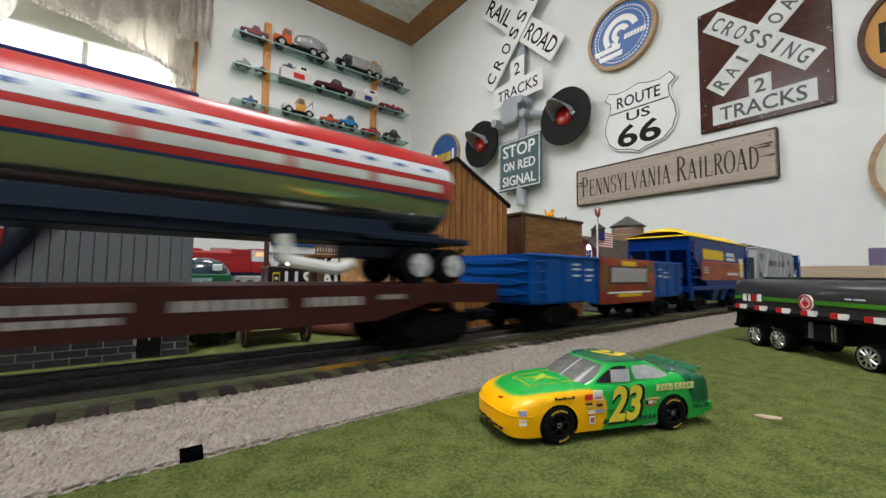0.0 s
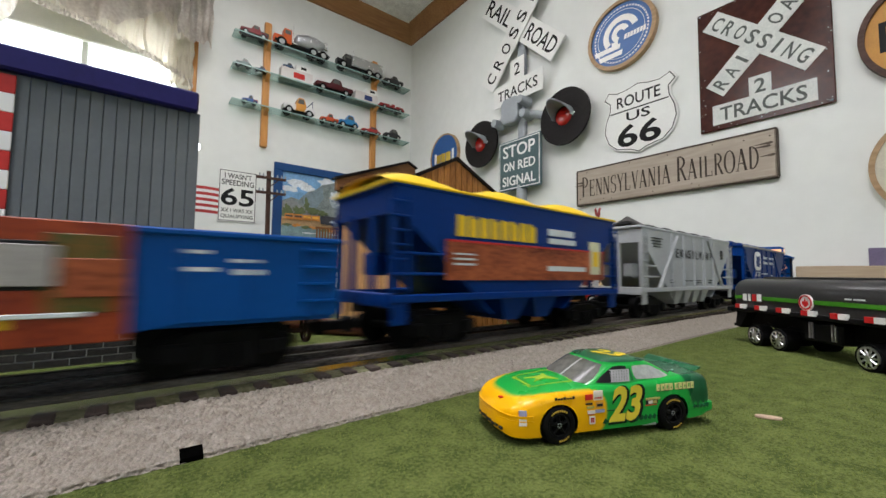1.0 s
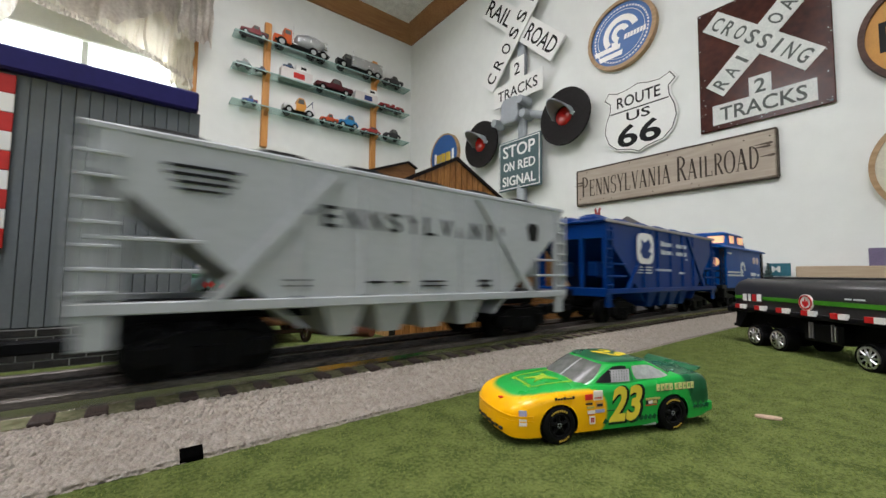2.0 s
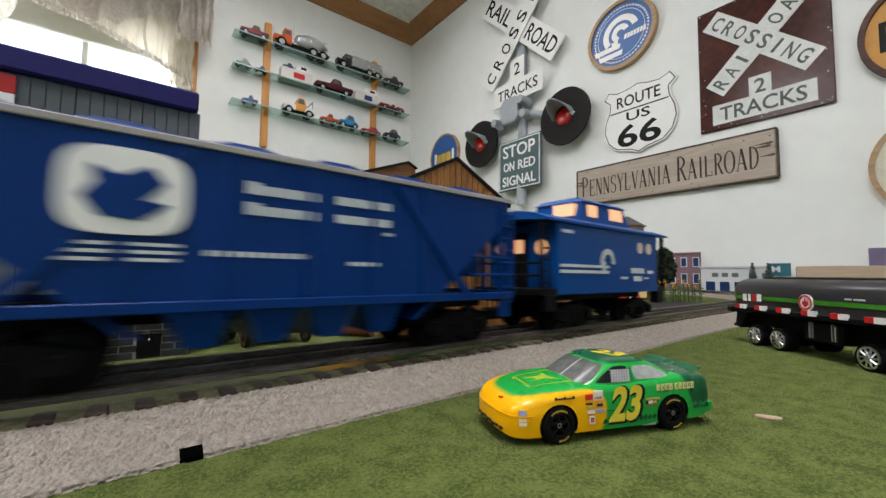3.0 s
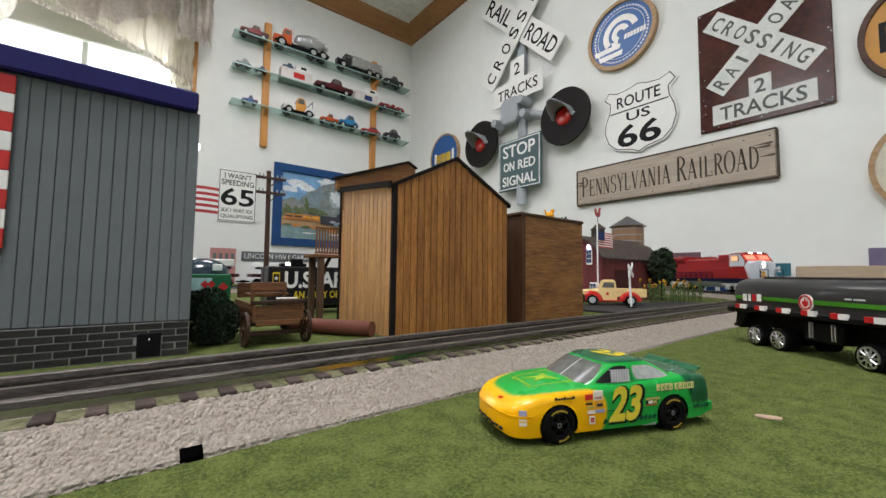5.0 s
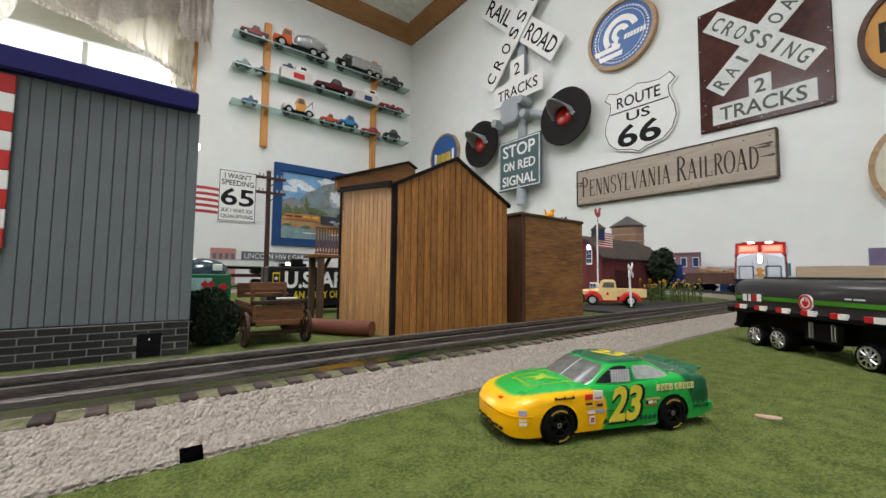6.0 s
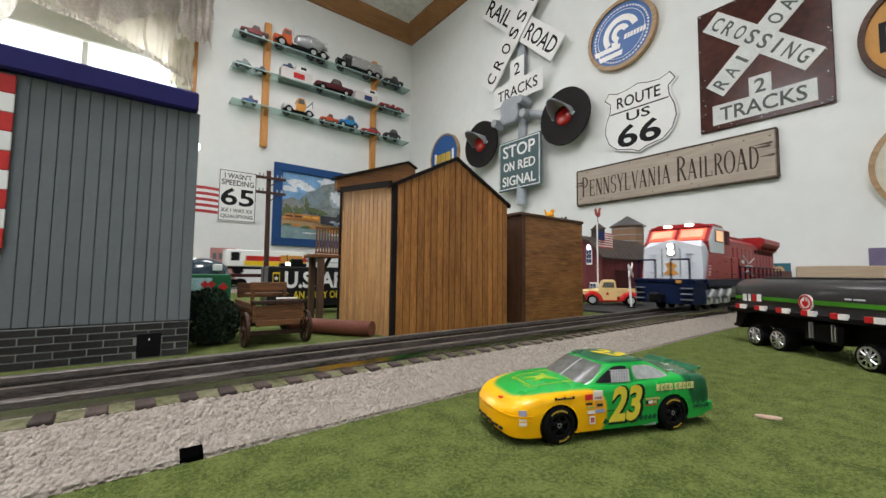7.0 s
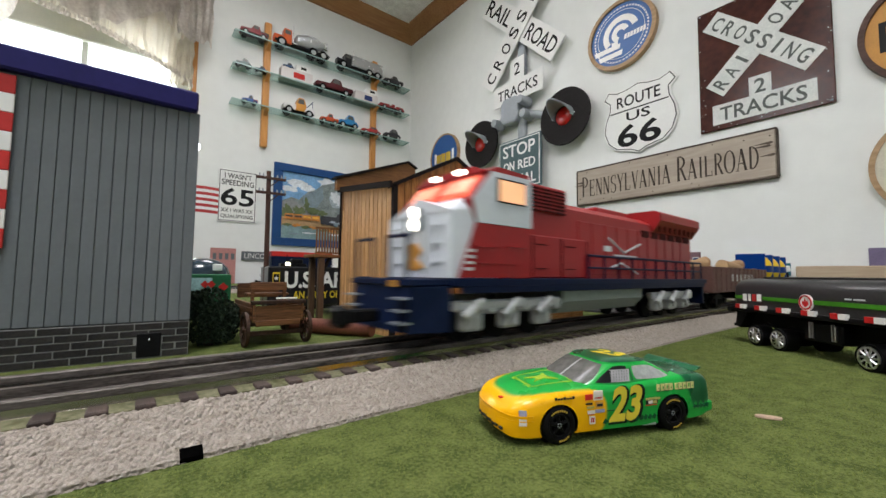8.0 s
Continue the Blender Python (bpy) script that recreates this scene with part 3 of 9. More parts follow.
for i in range(52):
    a = radians(-84 + i * 6.9)
    bm = plate(B(), -0.0035, 0.0035, -0.0028, 0.0028, 0.0155, 0.0166, 0)
    xf(bm, bm.verts, flat(math.cos(a) * 0.102, math.sin(a) * 0.102, 0, math.degrees(a) + 90))
    part("rim_lettering", bm, WHITE, rd)

cs = sign("round_navy_sign", 1.785, 0.742, 0.0, "round navy sign with a gold lettering band")
part("rim", ring(B(), 0.122, 0.130, 0, 0.02), RIM, cs, "light wooden rim", True)
part("face", disc(B(), 0.123, 0.002, 0.016), BLUE, cs, "glossy blue face", True)
for x, w in ((-0.05, 0.036), (-0.006, 0.036), (0.04, 0.04)):
    part("emblem_block", plate(B(), x - w / 2, x + w / 2, -0.035, 0.016, 0.0155, 0.018, 0.003), GOLD, cs)
for x in (-0.085, 0.078):
    part("emblem_bracket", plate(B(), x - 0.005, x + 0.012, -0.035, 0.026, 0.0155, 0.018, 0.002), WHITE, cs)


def shield(k):
    half = [(0.0, -0.132), (0.03, -0.118), (0.085, -0.106), (0.118, -0.075), (0.133, -0.03), (0.128, 0.01), (0.112, 0.048), (0.11, 0.075), (0.134, 0.098), (0.112, 0.132), (0.075, 0.118), (0.04, 0.121), (0.0, 0.132)]
    pts = [(x * k, y * k) for x, y in half] + [(-x * k, y * k) for x, y in half[-2:0:-1]]
    return pts


def inset(pts, d):
    """The outline moved inwards by d, corner by corner."""
    out = []
    n = len(pts)
    for i in range(n):
        a, b, c = (Vector((*pts[(i + k) % n], 0)) for k in (-1, 0, 1))
        e, g = (b - a).normalized(), (c - b).normalized()
        na, nb = Vector((-e.y, e.x, 0)), Vector((-g.y, g.x, 0))
        m_ = (na + nb).normalized()
        q = b + m_ * (d / max(0.55, m_.dot(na)))
        out.append((q.x, q.y))
    return out


r6 = sign("route_shield_sign", 0.660, 0.622, 0.004, "white embossed US route 66 shield sign with black numerals")
part("plate", prism(B(), shield(1.0), 0, 0.004, "xy", 0.0012), WHITE, r6)
part("border", prism(B(), inset(shield(1.0), 0.0055), 0.0041, 0.0046, "xy"), INK, r6)
part("face", prism(B(), inset(shield(1.0), 0.0085), 0.0047, 0.0052, "xy"), WHITE, r6)
part("divider", plate(B(), -0.104, 0.104, 0.035, 0.0395, 0.0055, 0.006, 0), INK, r6)
for word, y, w, h in (("ROUTE", 0.073, 0.155, 0.042), ("US", 0.012, 0.085, 0.034), ("66", -0.058, 0.155, 0.082)):
    text("lettering", word, 1, INK, r6, flat(0, y, 0.0055), width=w, height=h, bold=0.022 if word == "66" else 0.012)

BROWN = mat("rusty_brown", (0.030, 0.006, 0.004), 0.22, second=(0.075, 0.017, 0.010), scale=7, spec=0.3)
AGED = mat("aged_white", (0.55, 0.57, 0.55), 0.4, second=(0.72, 0.73, 0.70), scale=30)
AGEDINK = mat("worn_ink", (0.03, 0.04, 0.035), 0.5, second=(0.12, 0.13, 0.12), scale=90)
br = sign("tin_crossing_sign", 0.311, 0.698, 0.004, "glossy brown tin sign with white railroad crossing blades")
part("panel", plate(B(), -0.154, 0.154, -0.195, 0.195, 0, 0.004, 0.002), BROWN, br, "glossy rusty brown panel")
for nm, ang, w in (("railroad_blade", 46.0, 0.0045), ("crossing_blade", -43.5, 0.006)):
    bm = plate(B(), -0.163, 0.163, -0.031, 0.031, w, w + 0.001, 0)
    xf(bm, bm.verts, flat(0.001, 0.045, 0, ang))
    part(nm, bm, AGED, br)
for i, ch in enumerate("CROSSING"):
    text("letter", ch, 1, AGEDINK, br, flat(0.001, 0.045, 0.0071, -43.5) @ flat(-0.135 + i * 0.0385, 0, 0), width=0.008 if ch == "I" else 0.026, height=0.04, bold=0.015)
for i, ch in enumerate("RAILROAD"):
    if i in (3, 4):
        continue
    text("letter", ch, 1, AGEDINK, br, flat(0.001, 0.045, 0.0056, 46.0) @ flat(-0.137 + i * 0.039, 0, 0), width=0.008 if ch == "I" else 0.026, height=0.04, bold=0.015)
part("number_plate", plate(B(), -0.026, 0.026, -0.122, -0.062, 0.0045, 0.0058, 0), AGED, br)
text("number", "2", 1, AGEDINK, br, flat(0, -0.092, 0.0059), width=0.026, height=0.042, bold=0.015)
part("word_plate", plate(B(), -0.119, 0.12, -0.178, -0.117, 0.0045, 0.0052, 0), AGED, br)
text("lettering", "TRACKS", 1, AGEDINK, br, flat(0, -0.148, 0.0053), width=0.2, height=0.043, bold=0.015)
rnd = random.Random(31)
for _ in range(46):
    side = rnd.random() < 0.5
    x = rnd.choice((-1, 1)) * rnd.uniform(0.135, 0.151) if side else rnd.uniform(-0.15, 0.15)
    y = rnd.uniform(-0.19, 0.19) if side else rnd.choice((-1, 1)) * rnd.uniform(0.178, 0.192)
    part("scuff", cyl(B(), (x, y, 0.0038), (x, y, 0.0043), rnd.uniform(0.0006, 0.0018), n=6), AGED, br)
for x in (-0.146, 0.146):
    for y in (-0.187, 0.187):
        part("nail", ball(B(), (x, y, 0.004), 0.003, u=8, v=6), STEEL, br)

BOARD = mat("weathered_board", (0.33, 0.275, 0.225), 0.75, second=(0.45, 0.385, 0.32), scale=16, stretch=(0.12, 1, 1), bump=0.0008)
BOARD_EDGE = mat("charred_edge", (0.05, 0.04, 0.03), 0.8, second=(0.13, 0.10, 0.08), scale=40)
pn = sign("railroad_plank_sign", 0.592, 0.40, 0.0, "weathered tan plank sign with serif railroad lettering")
part("plank", plate(B(), -0.313, 0.313, -0.068, 0.068, 0, 0.016, 0.004), BOARD, pn)
bm = B()
for y in (-0.0695, 0.0695):
    plate(bm, -0.3145, 0.3145, y - 0.002, y + 0.002, 0.0, 0.0168, 0.001)
for x in (-0.3145, 0.3145):
    plate(bm, x - 0.002, x + 0.002, -0.067, 0.067, 0, 0.0168, 0.001)
part("edge", bm, BOARD_EDGE, pn, "dark charred edge")
for x, y, l_ in ((0.285, 0.022, 0.035), (0.29, 0.03, 0.03), (0.295, -0.005, 0.022), (-0.295, 0.01, 0.03), (-0.30, 0.02, 0.02)):
    bm = prism(B(), [(x - l_, y), (x + 0.012, y + 0.004), (x + 0.018, y), (x + 0.01, y - 0.004)], 0.0159, 0.0165, "xy")
    part("crack", bm, BOARD_EDGE, pn)
GREYINK = mat("plank_ink", (0.030, 0.023, 0.020), 0.8, second=(0.085, 0.068, 0.056), scale=60, spec=0.1)


def stroke(bm, a, b, w):
    """A straight pen stroke of horizontal width w in the unit letter box."""
    (x0, y0), (x1, y1) = a, b
    if abs(y1 - y0) < 0.02:
        prism(bm, [(x0, y0 - w / 4), (x1, y1 - w / 4), (x1, y1 + w / 4), (x0, y0 + w / 4)], 0, 1, "xy")
    else:
        prism(bm, [(x0 - w / 2, y0), (x0 + w / 2, y0), (x1 + w / 2, y1), (x1 - w / 2, y1)], 0, 1, "xy")


def bowl(bm, c, rx, ry, a0, a1, thick, thin):
    """A curved pen stroke, thick at its sides and thin at top and foot."""
    rows = []
    n = max(6, int(abs(a1 - a0) / 14))
    for i in range(n + 1):
        a = radians(a0 + (a1 - a0) * i / n)
        t = thin + (thick - thin) * abs(math.cos(a))
        x, y = math.cos(a), math.sin(a)
        rows.append([(c[0] + x * (rx - t / 2 * k), c[1] + y * (ry - t / 4 * k), z) for k, z in ((1, 0), (-1, 0), (-1, 1), (1, 1))])
    loft(bm, rows)


TK, TN = 0.21, 0.085
LINES = {
    "P": [((0.2, 0), (0.2, 1), TK)], "E": [((0.2, 0), (0.2, 1), TK), ((0.1, 0.97), (0.85, 0.97), 0.10), ((0.2, 0.52), (0.68, 0.52), 0.10), ((0.1, 0.03), (0.9, 0.03), 0.10), ((0.82, 0.80), (0.82, 1), TN), ((0.87, 0), (0.87, 0.22), TN), ((0.66, 0.42), (0.66, 0.62), TN)],
    "N": [((0.18, 0), (0.18, 1), TN), ((0.84, 0), (0.84, 1), TN), ((0.80, 0), (0.2, 1), TK)], "S": [((0.80, 0.78), (0.80, 1), TN), ((0.16, 0), (0.16, 0.24), TN)],
    "Y": [((0.5, 0), (0.5, 0.48), TK), ((0.5, 0.42), (0.14, 1), TK), ((0.5, 0.42), (0.88, 1), TN)], "L": [((0.22, 0), (0.22, 1), TK), ((0.1, 0.03), (0.9, 0.03), 0.10), ((0.86, 0), (0.86, 0.25), TN)],
    "V": [((0.52, 0), (0.14, 1), TK), ((0.52, 0), (0.88, 1), TN)], "A": [((0.12, 0), (0.48, 1), TN), ((0.84, 0), (0.48, 1), TK), ((0.26, 0.34), (0.70, 0.34), 0.10)],
    "I": [((0.5, 0), (0.5, 1), TK)], "R": [((0.2, 0), (0.2, 1), TK), ((0.88, 0), (0.45, 0.5), TK)], "O": [], "D": [((0.2, 0), (0.2, 1), TK)]}
BOWLS = {"P": [((0.25, 0.74), 0.55, 0.26, -90, 90)], "R": [((0.25, 0.75), 0.52, 0.25, -90, 90)], "D": [((0.25, 0.5), 0.63, 0.5, -90, 90)], "O": [((0.5, 0.5), 0.43, 0.51, 0, 360)],
         "S": [((0.5, 0.755), 0.32, 0.245, 60, 270), ((0.5, 0.255), 0.34, 0.255, 90, -130)]}
FEET = {"P": (0.2,), "N": (0.18,), "Y": (0.5,), "A": (0.12, 0.84), "I": (0.5,), "R": (0.2, 0.88), "D": ()}
HEADS = {"N": (0.18, 0.84), "Y": (0.14, 0.88), "V": (0.14, 0.88), "I": (0.5,), "L": (0.22,)}


def serif(word, x0, x1, y, h, first=1.22):
    """Roman capitals with thick and thin strokes, small serifs and a taller initial."""
    wide = [(0.62 if ch == "I" else 1.12 if ch in "NAO" else 1.0) * (first if i == 0 else 1) for i, ch in enumerate(word)]
    unit = (x1 - x0) / sum(wide)
    x = x0
    for i, ch in enumerate(word):
        k = first if i == 0 else 1.0
        bm = B()
        for a, b, w in LINES[ch]:
            stroke(bm, a, b, w)
        for c, rx, ry, a0, a1 in BOWLS.get(ch, ()):
            bowl(bm, c, rx, ry, a0, a1, 0.19, 0.07)
        for at_, z in [(f, 0.012) for f in FEET.get(ch, ())] + [(f, 0.988) for f in HEADS.get(ch, ())]:
            stroke(bm, (at_ - 0.15, z), (at_ + 0.15, z), 0.055)
        w = unit * wide[i] * 0.93
        if ch == "I":
            xf(bm, bm.verts, Matrix.Translation((0.5, 0, 0)) @ Matrix.Diagonal((1.6, 1, 1, 1)) @ Matrix.Translation((-0.5, 0, 0)))
        xf(bm, bm.verts, Matrix.Translation((x, y - h / 2, 0.0158)) @ Matrix.Diagonal((w, h * k, 0.0006, 1)))
        part("letter", bm, GREYINK, pn)
        x += unit * wide[i]


serif("PENNSYLVANIA", -0.292, 0.040, -0.006, 0.064)
serif("RAILROAD", 0.056, 0.276, -0.004, 0.066)
for x, y in ((-0.27, 0.057), (-0.10, 0.060), (0.03, 0.058), (0.16, 0.06), (0.24, 0.052), (-0.2, -0.055), (-0.17, -0.058), (-0.02, -0.056), (0.12, -0.06), (-0.3, -0.045), (0.30, 0.05), (0.10, -0.052)):
    part("wear_mark", cyl(B(), (x, y, 0.0157), (x, y, 0.0163), 0.0022, n=7), BOARD_EDGE, pn)

ORANGE = mat("sign_orange", (0.55, 0.26, 0.05), 0.45, var=0.1)
DARKWOOD = wood("dark_rim", (0.05, 0.022, 0.015), (0.10, 0.05, 0.035), 20, "x")
og = sign("round_orange_sign", -0.018, 0.63, 0.0, "round orange sign with a dark wooden rim")
part("rim", ring(B(), 0.121, 0.133, 0, 0.022), DARKWOOD, og, "dark wooden rim", True)
part("face", disc(B(), 0.122, 0.002, 0.014), ORANGE, og, "orange face", True)
text("lettering", "R", 1, INK, og, flat(-0.072, 0.0, 0.0141), width=0.05, height=0.075, bold=0.02)
cr = sign("round_cream_sign", -0.018, 0.312, 0.0, "round cream and yellow sign with a pale wooden rim")
CREAM = mat("sign_cream", (0.62, 0.58, 0.48), 0.5, var=0.08)
YEL = mat("sign_yellow", (0.62, 0.48, 0.14), 0.5, var=0.08)
part("rim", ring(B(), 0.116, 0.127, 0, 0.020), RIM, cr, "pale wooden rim", True)
part("face", disc(B(), 0.117, 0.002, 0.016), CREAM, cr, "cream face", True)
part("center", disc(B(), 0.08, 0.0158, 0.018), YEL, cr, "yellow center", True)

# ---- north wall: sign, picture, shelves ----
sp = thing("speed_sign", on_side(0.378, 0.428, WY, 0.004), "white joke speed limit sign with black 65", "sign")
part("plate", plate(B(), -0.088, 0.088, -0.131, 0.131, 0, 0.003, 0.001), WHITE, sp)
bm = B()
for x0, x1, y0, y1 in ((-0.083, 0.083, 0.123, 0.126), (-0.083, 0.083, -0.126, -0.123), (-0.083, -0.080, -0.123, 0.123), (0.080, 0.083, -0.123, 0.123)):
    plate(bm, x0, x1, y0, y1, 0.003, 0.0035, 0)
part("border", bm, INK, sp)
for word, y, w, h in (("I WASN'T", 0.100, 0.122, 0.026), ("SPEEDING", 0.066, 0.146, 0.028), ("65", -0.005, 0.15, 0.088), ("XX I WAS XX", -0.073, 0.145, 0.02), ("QUALIFYING", -0.104, 0.145, 0.022)):
    text("lettering", word, 1, INK, sp, flat(0, y, 0.0031), width=w, height=h, bold=0.02 if word == "65" else 0.012)

FRAME_BLUE = mat("picture_blue", (0.012, 0.06, 0.19), 0.35, var=0.08)
pc = thing("train_picture", on_side(0.82, 0.415, WY, 0.0), "blue-framed landscape picture of a steam train by mountains", "picture")
bm = B()
W2, H2 = 0.275, 0.222
for x0, x1, y0, y1 in ((-W2, W2, H2 - 0.042, H2), (-W2, W2, -H2, -H2 + 0.042), (-W2, -W2 + 0.045, -H2 + 0.042, H2 - 0.042), (W2 - 0.045, W2, -H2 + 0.042, H2 - 0.042)):
    plate(bm, x0, x1, y0, y1, 0, 0.016, 0.002)
part("frame", bm, FRAME_BLUE, pc, "broad blue frame")
ART = {"sky": (0.18, 0.36, 0.60), "cloud": (0.66, 0.70, 0.74), "far": (0.20, 0.26, 0.30), "near": (0.24, 0.25, 0.25), "green": (0.12, 0.15, 0.07), "sand": (0.42, 0.27, 0.14), "lake": (0.20, 0.30, 0.31), "engine": (0.05, 0.05, 0.06), "coach": (0.55, 0.22, 0.05)}
AM = {k: mat("art_" + k, c, 0.5, var=0.25, scale=18) for k, c in ART.items()}
lay = [0.002]


def paint(nm, pts, key):
    lay[0] += 0.0004
    part(nm, prism(B(), pts, lay[0], lay[0] + 0.0004, "xy"), AM[key], pc)


def blotch(nm, x, y, rx, ry, key, seed, n=22, rough=0.25):
    """An uneven brushed patch."""
    pts = []
    for i in range(n):
        a = 2 * math.pi * i / n
        k = 1 + rough * noise.noise((math.cos(a) * 2.2 + seed * 7.1, math.sin(a) * 2.2, seed * 3.3)) * 2
        pts.append((min(0.2295, max(-0.2295, x + rx * k * math.cos(a))), min(0.1795, max(-0.1795, y + ry * k * math.sin(a)))))
    paint(nm, pts, key)


AM["haze"] = mat("art_haze", (0.36, 0.42, 0.47), 0.5, var=0.3, scale=30)
AM["rock"] = mat("art_rock", (0.10, 0.13, 0.13), 0.5, second=(0.30, 0.34, 0.34), scale=24)
AM["glow"] = mat("art_glow", (0.75, 0.40, 0.06), 0.5, var=0.3, scale=60)
paint("painted_sky", [(-0.23, -0.18), (0.23, -0.18), (0.23, 0.18), (-0.23, 0.18)], "sky")
for i, (x, y, rx, ry) in enumerate(((-0.15, 0.125, 0.055, 0.022), (-0.10, 0.105, 0.05, 0.018), (-0.19, 0.09, 0.04, 0.016), (0.02, 0.15, 0.05, 0.025))):
    blotch("painted_cloud", x, y, rx, ry, "cloud", i)
paint("painted_mountain", [(-0.23, 0.02), (-0.18, 0.045), (-0.14, 0.035), (-0.09, 0.085), (-0.05, 0.10), (-0.01, 0.135), (0.04, 0.15), (0.09, 0.172), (0.23, 0.175), (0.23, -0.08), (-0.23, -0.08)], "rock")
paint("painted_slope", [(-0.12, 0.06), (-0.06, 0.09), (-0.01, 0.13), (0.0, 0.06), (-0.04, 0.0), (-0.10, -0.02)], "far")
paint("painted_slope", [(-0.23, -0.06), (-0.23, 0.015), (-0.17, 0.03), (-0.10, -0.01), (-0.02, -0.05)], "near")
for i, (x, y, rx, ry) in enumerate(((0.16, 0.10, 0.08, 0.07), (0.10, 0.06, 0.06, 0.05), (0.18, 0.03, 0.05, 0.045))):
    blotch("painted_haze", x, y, rx, ry, "haze", i + 10)
for i, (x, y, rx, ry) in enumerate(((0.15, 0.085, 0.05, 0.05), (0.11, 0.045, 0.035, 0.032), (0.19, 0.11, 0.04, 0.045), (0.07, 0.07, 0.03, 0.03))):
    blotch("painted_smoke", x, y, rx, ry, "cloud", i + 20, rough=0.4)
for i, (x, y, rx, ry) in enumerate(((-0.20, -0.035, 0.03, 0.035), (-0.14, -0.03, 0.03, 0.025), (-0.095, 0.0, 0.016, 0.035), (-0.06, -0.02, 0.03, 0.02), (-0.01, -0.03, 0.03, 0.018))):
    blotch("painted_thicket", x, y, rx, ry, "green", i + 30, rough=0.45)
paint("painted_lake", [(-0.23, -0.18), (0.23, -0.18), (0.23, -0.1), (-0.23, -0.1)], "lake")
paint("painted_bank", [(-0.23, -0.112), (-0.14, -0.105), (0.0, -0.125), (0.08, -0.145), (0.23, -0.15), (0.23, -0.07), (-0.23, -0.065)], "sand")
for i in range(9):
    blotch("painted_scrub", -0.2 + i * 0.05, -0.108 - 0.004 * i + 0.004 * (i % 2), 0.024, 0.008, "coach" if i % 2 else "green", i + 40, rough=0.5)
for i in range(5):
    blotch("painted_ripple", -0.16 + i * 0.075, -0.155 + 0.008 * (i % 2), 0.035, 0.004, "cloud" if i % 2 else "far", i + 60)
for i in range(4):
    x = -0.215 + i * 0.048
    paint("painted_coach", [(x, -0.076), (x + 0.046, -0.078), (x + 0.046, -0.046), (x, -0.048)], "coach")
    paint("painted_window_band", [(x + 0.004, -0.064), (x + 0.042, -0.065), (x + 0.042, -0.055), (x + 0.004, -0.055)], "glow" if i > 1 else "engine")
paint("painted_engine", [(-0.02, -0.090), (0.229, -0.105), (0.229, -0.02), (0.20, 0.0), (0.19, -0.012), (0.15, -0.015), (0.14, 0.0), (0.125, -0.022), (0.08, -0.026), (0.07, -0.045), (-0.02, -0.045)], "engine")
for i in range(4):
    blotch("painted_wheel", 0.07 + i * 0.036, -0.088 - i * 0.003, 0.014, 0.014, "far", i + 80, rough=0.05)
    blotch("painted_steam", 0.05 + i * 0.05, -0.075, 0.016, 0.007, "haze", i + 90, rough=0.5)

SHELF = glass("shelf_glass", (0.70, 0.80, 0.77), 0.05, 0.92)
EDGE = mat("glass_edge", (0.30, 0.45, 0.42), 0.2, var=0.1)
SHELVES = (1.243, 1.076, 0.894)
for ux, uz0, uz1 in ((0.485, 0.70, 1.37), (1.115, 0.69, 1.38)):
    up = thing("shelf_upright", pose(ux, WY, 0), "stained wooden shelf upright on the wall", "shelf", "shelf uprights")
    part("post", box(B(), (0, -0.014, (uz0 + uz1) / 2), (0.034, 0.028, uz1 - uz0), 0.005, 2), OAK_UP, up)
    for z in SHELVES:
        part("bracket", prism(B(), [(-0.028, z - 0.03), (-0.028, z - 0.003), (-0.075, z - 0.003), (-0.07, z - 0.009)], -0.008, 0.008, "yz"), OAK_UP, up)
for z in SHELVES:
    sh = thing("glass_shelf", pose(0.83, WY - 0.041, z), "clear green-tinted glass shelf holding model vehicles", "shelf", "glass shelves")
    part("pane", box(B(), (0, 0, 0), (1.02, 0.08, 0.005)), SHELF, sh)
    bm = B()
    box(bm, (0, -0.0405, 0), (1.02, 0.0012, 0.0054))
    box(bm, (-0.5106, 0, 0), (0.0012, 0.08, 0.0054))
    box(bm, (0.5106, 0, 0), (0.0012, 0.08, 0.0054))
    part("polished_edge", bm, EDGE, sh)

# ---- far side of the layout, along the north wall ----
PINKB = mat("pink_brick", (0.46, 0.22, 0.20), 0.8, var=0.15, scale=120)
GREYB = mat("grey_sign", (0.13, 0.14, 0.15), 0.6, var=0.1)
lk = thing("garage_sign", on_side(0.60, 0.132, WY, 0.004), "grey garage sign with white lettering low on the wall", "sign")
part("board", plate(B(), -0.193, 0.193, -0.022, 0.022, 0, 0.006), GREYB, lk)
text("lettering", "LINCOLN HWY GARAGE", 1, WHITE, lk, flat(0, 0, 0.0061), width=0.36, height=0.026)
pk = thing("pink_backdrop_building", on_side(0.325, 0.09, WY, 0.01), "pink brick building flat with a row of windows", "building")
part("facade", plate(B(), -0.055, 0.055, -0.12, 0.075, 0, 0.008), PINKB, pk)
for i in range(4):
    part("window", plate(B(), -0.045 + i * 0.026, -0.03 + i * 0.026, 0.02, 0.05, 0.0081, 0.0095, 0), GREYB, pk)

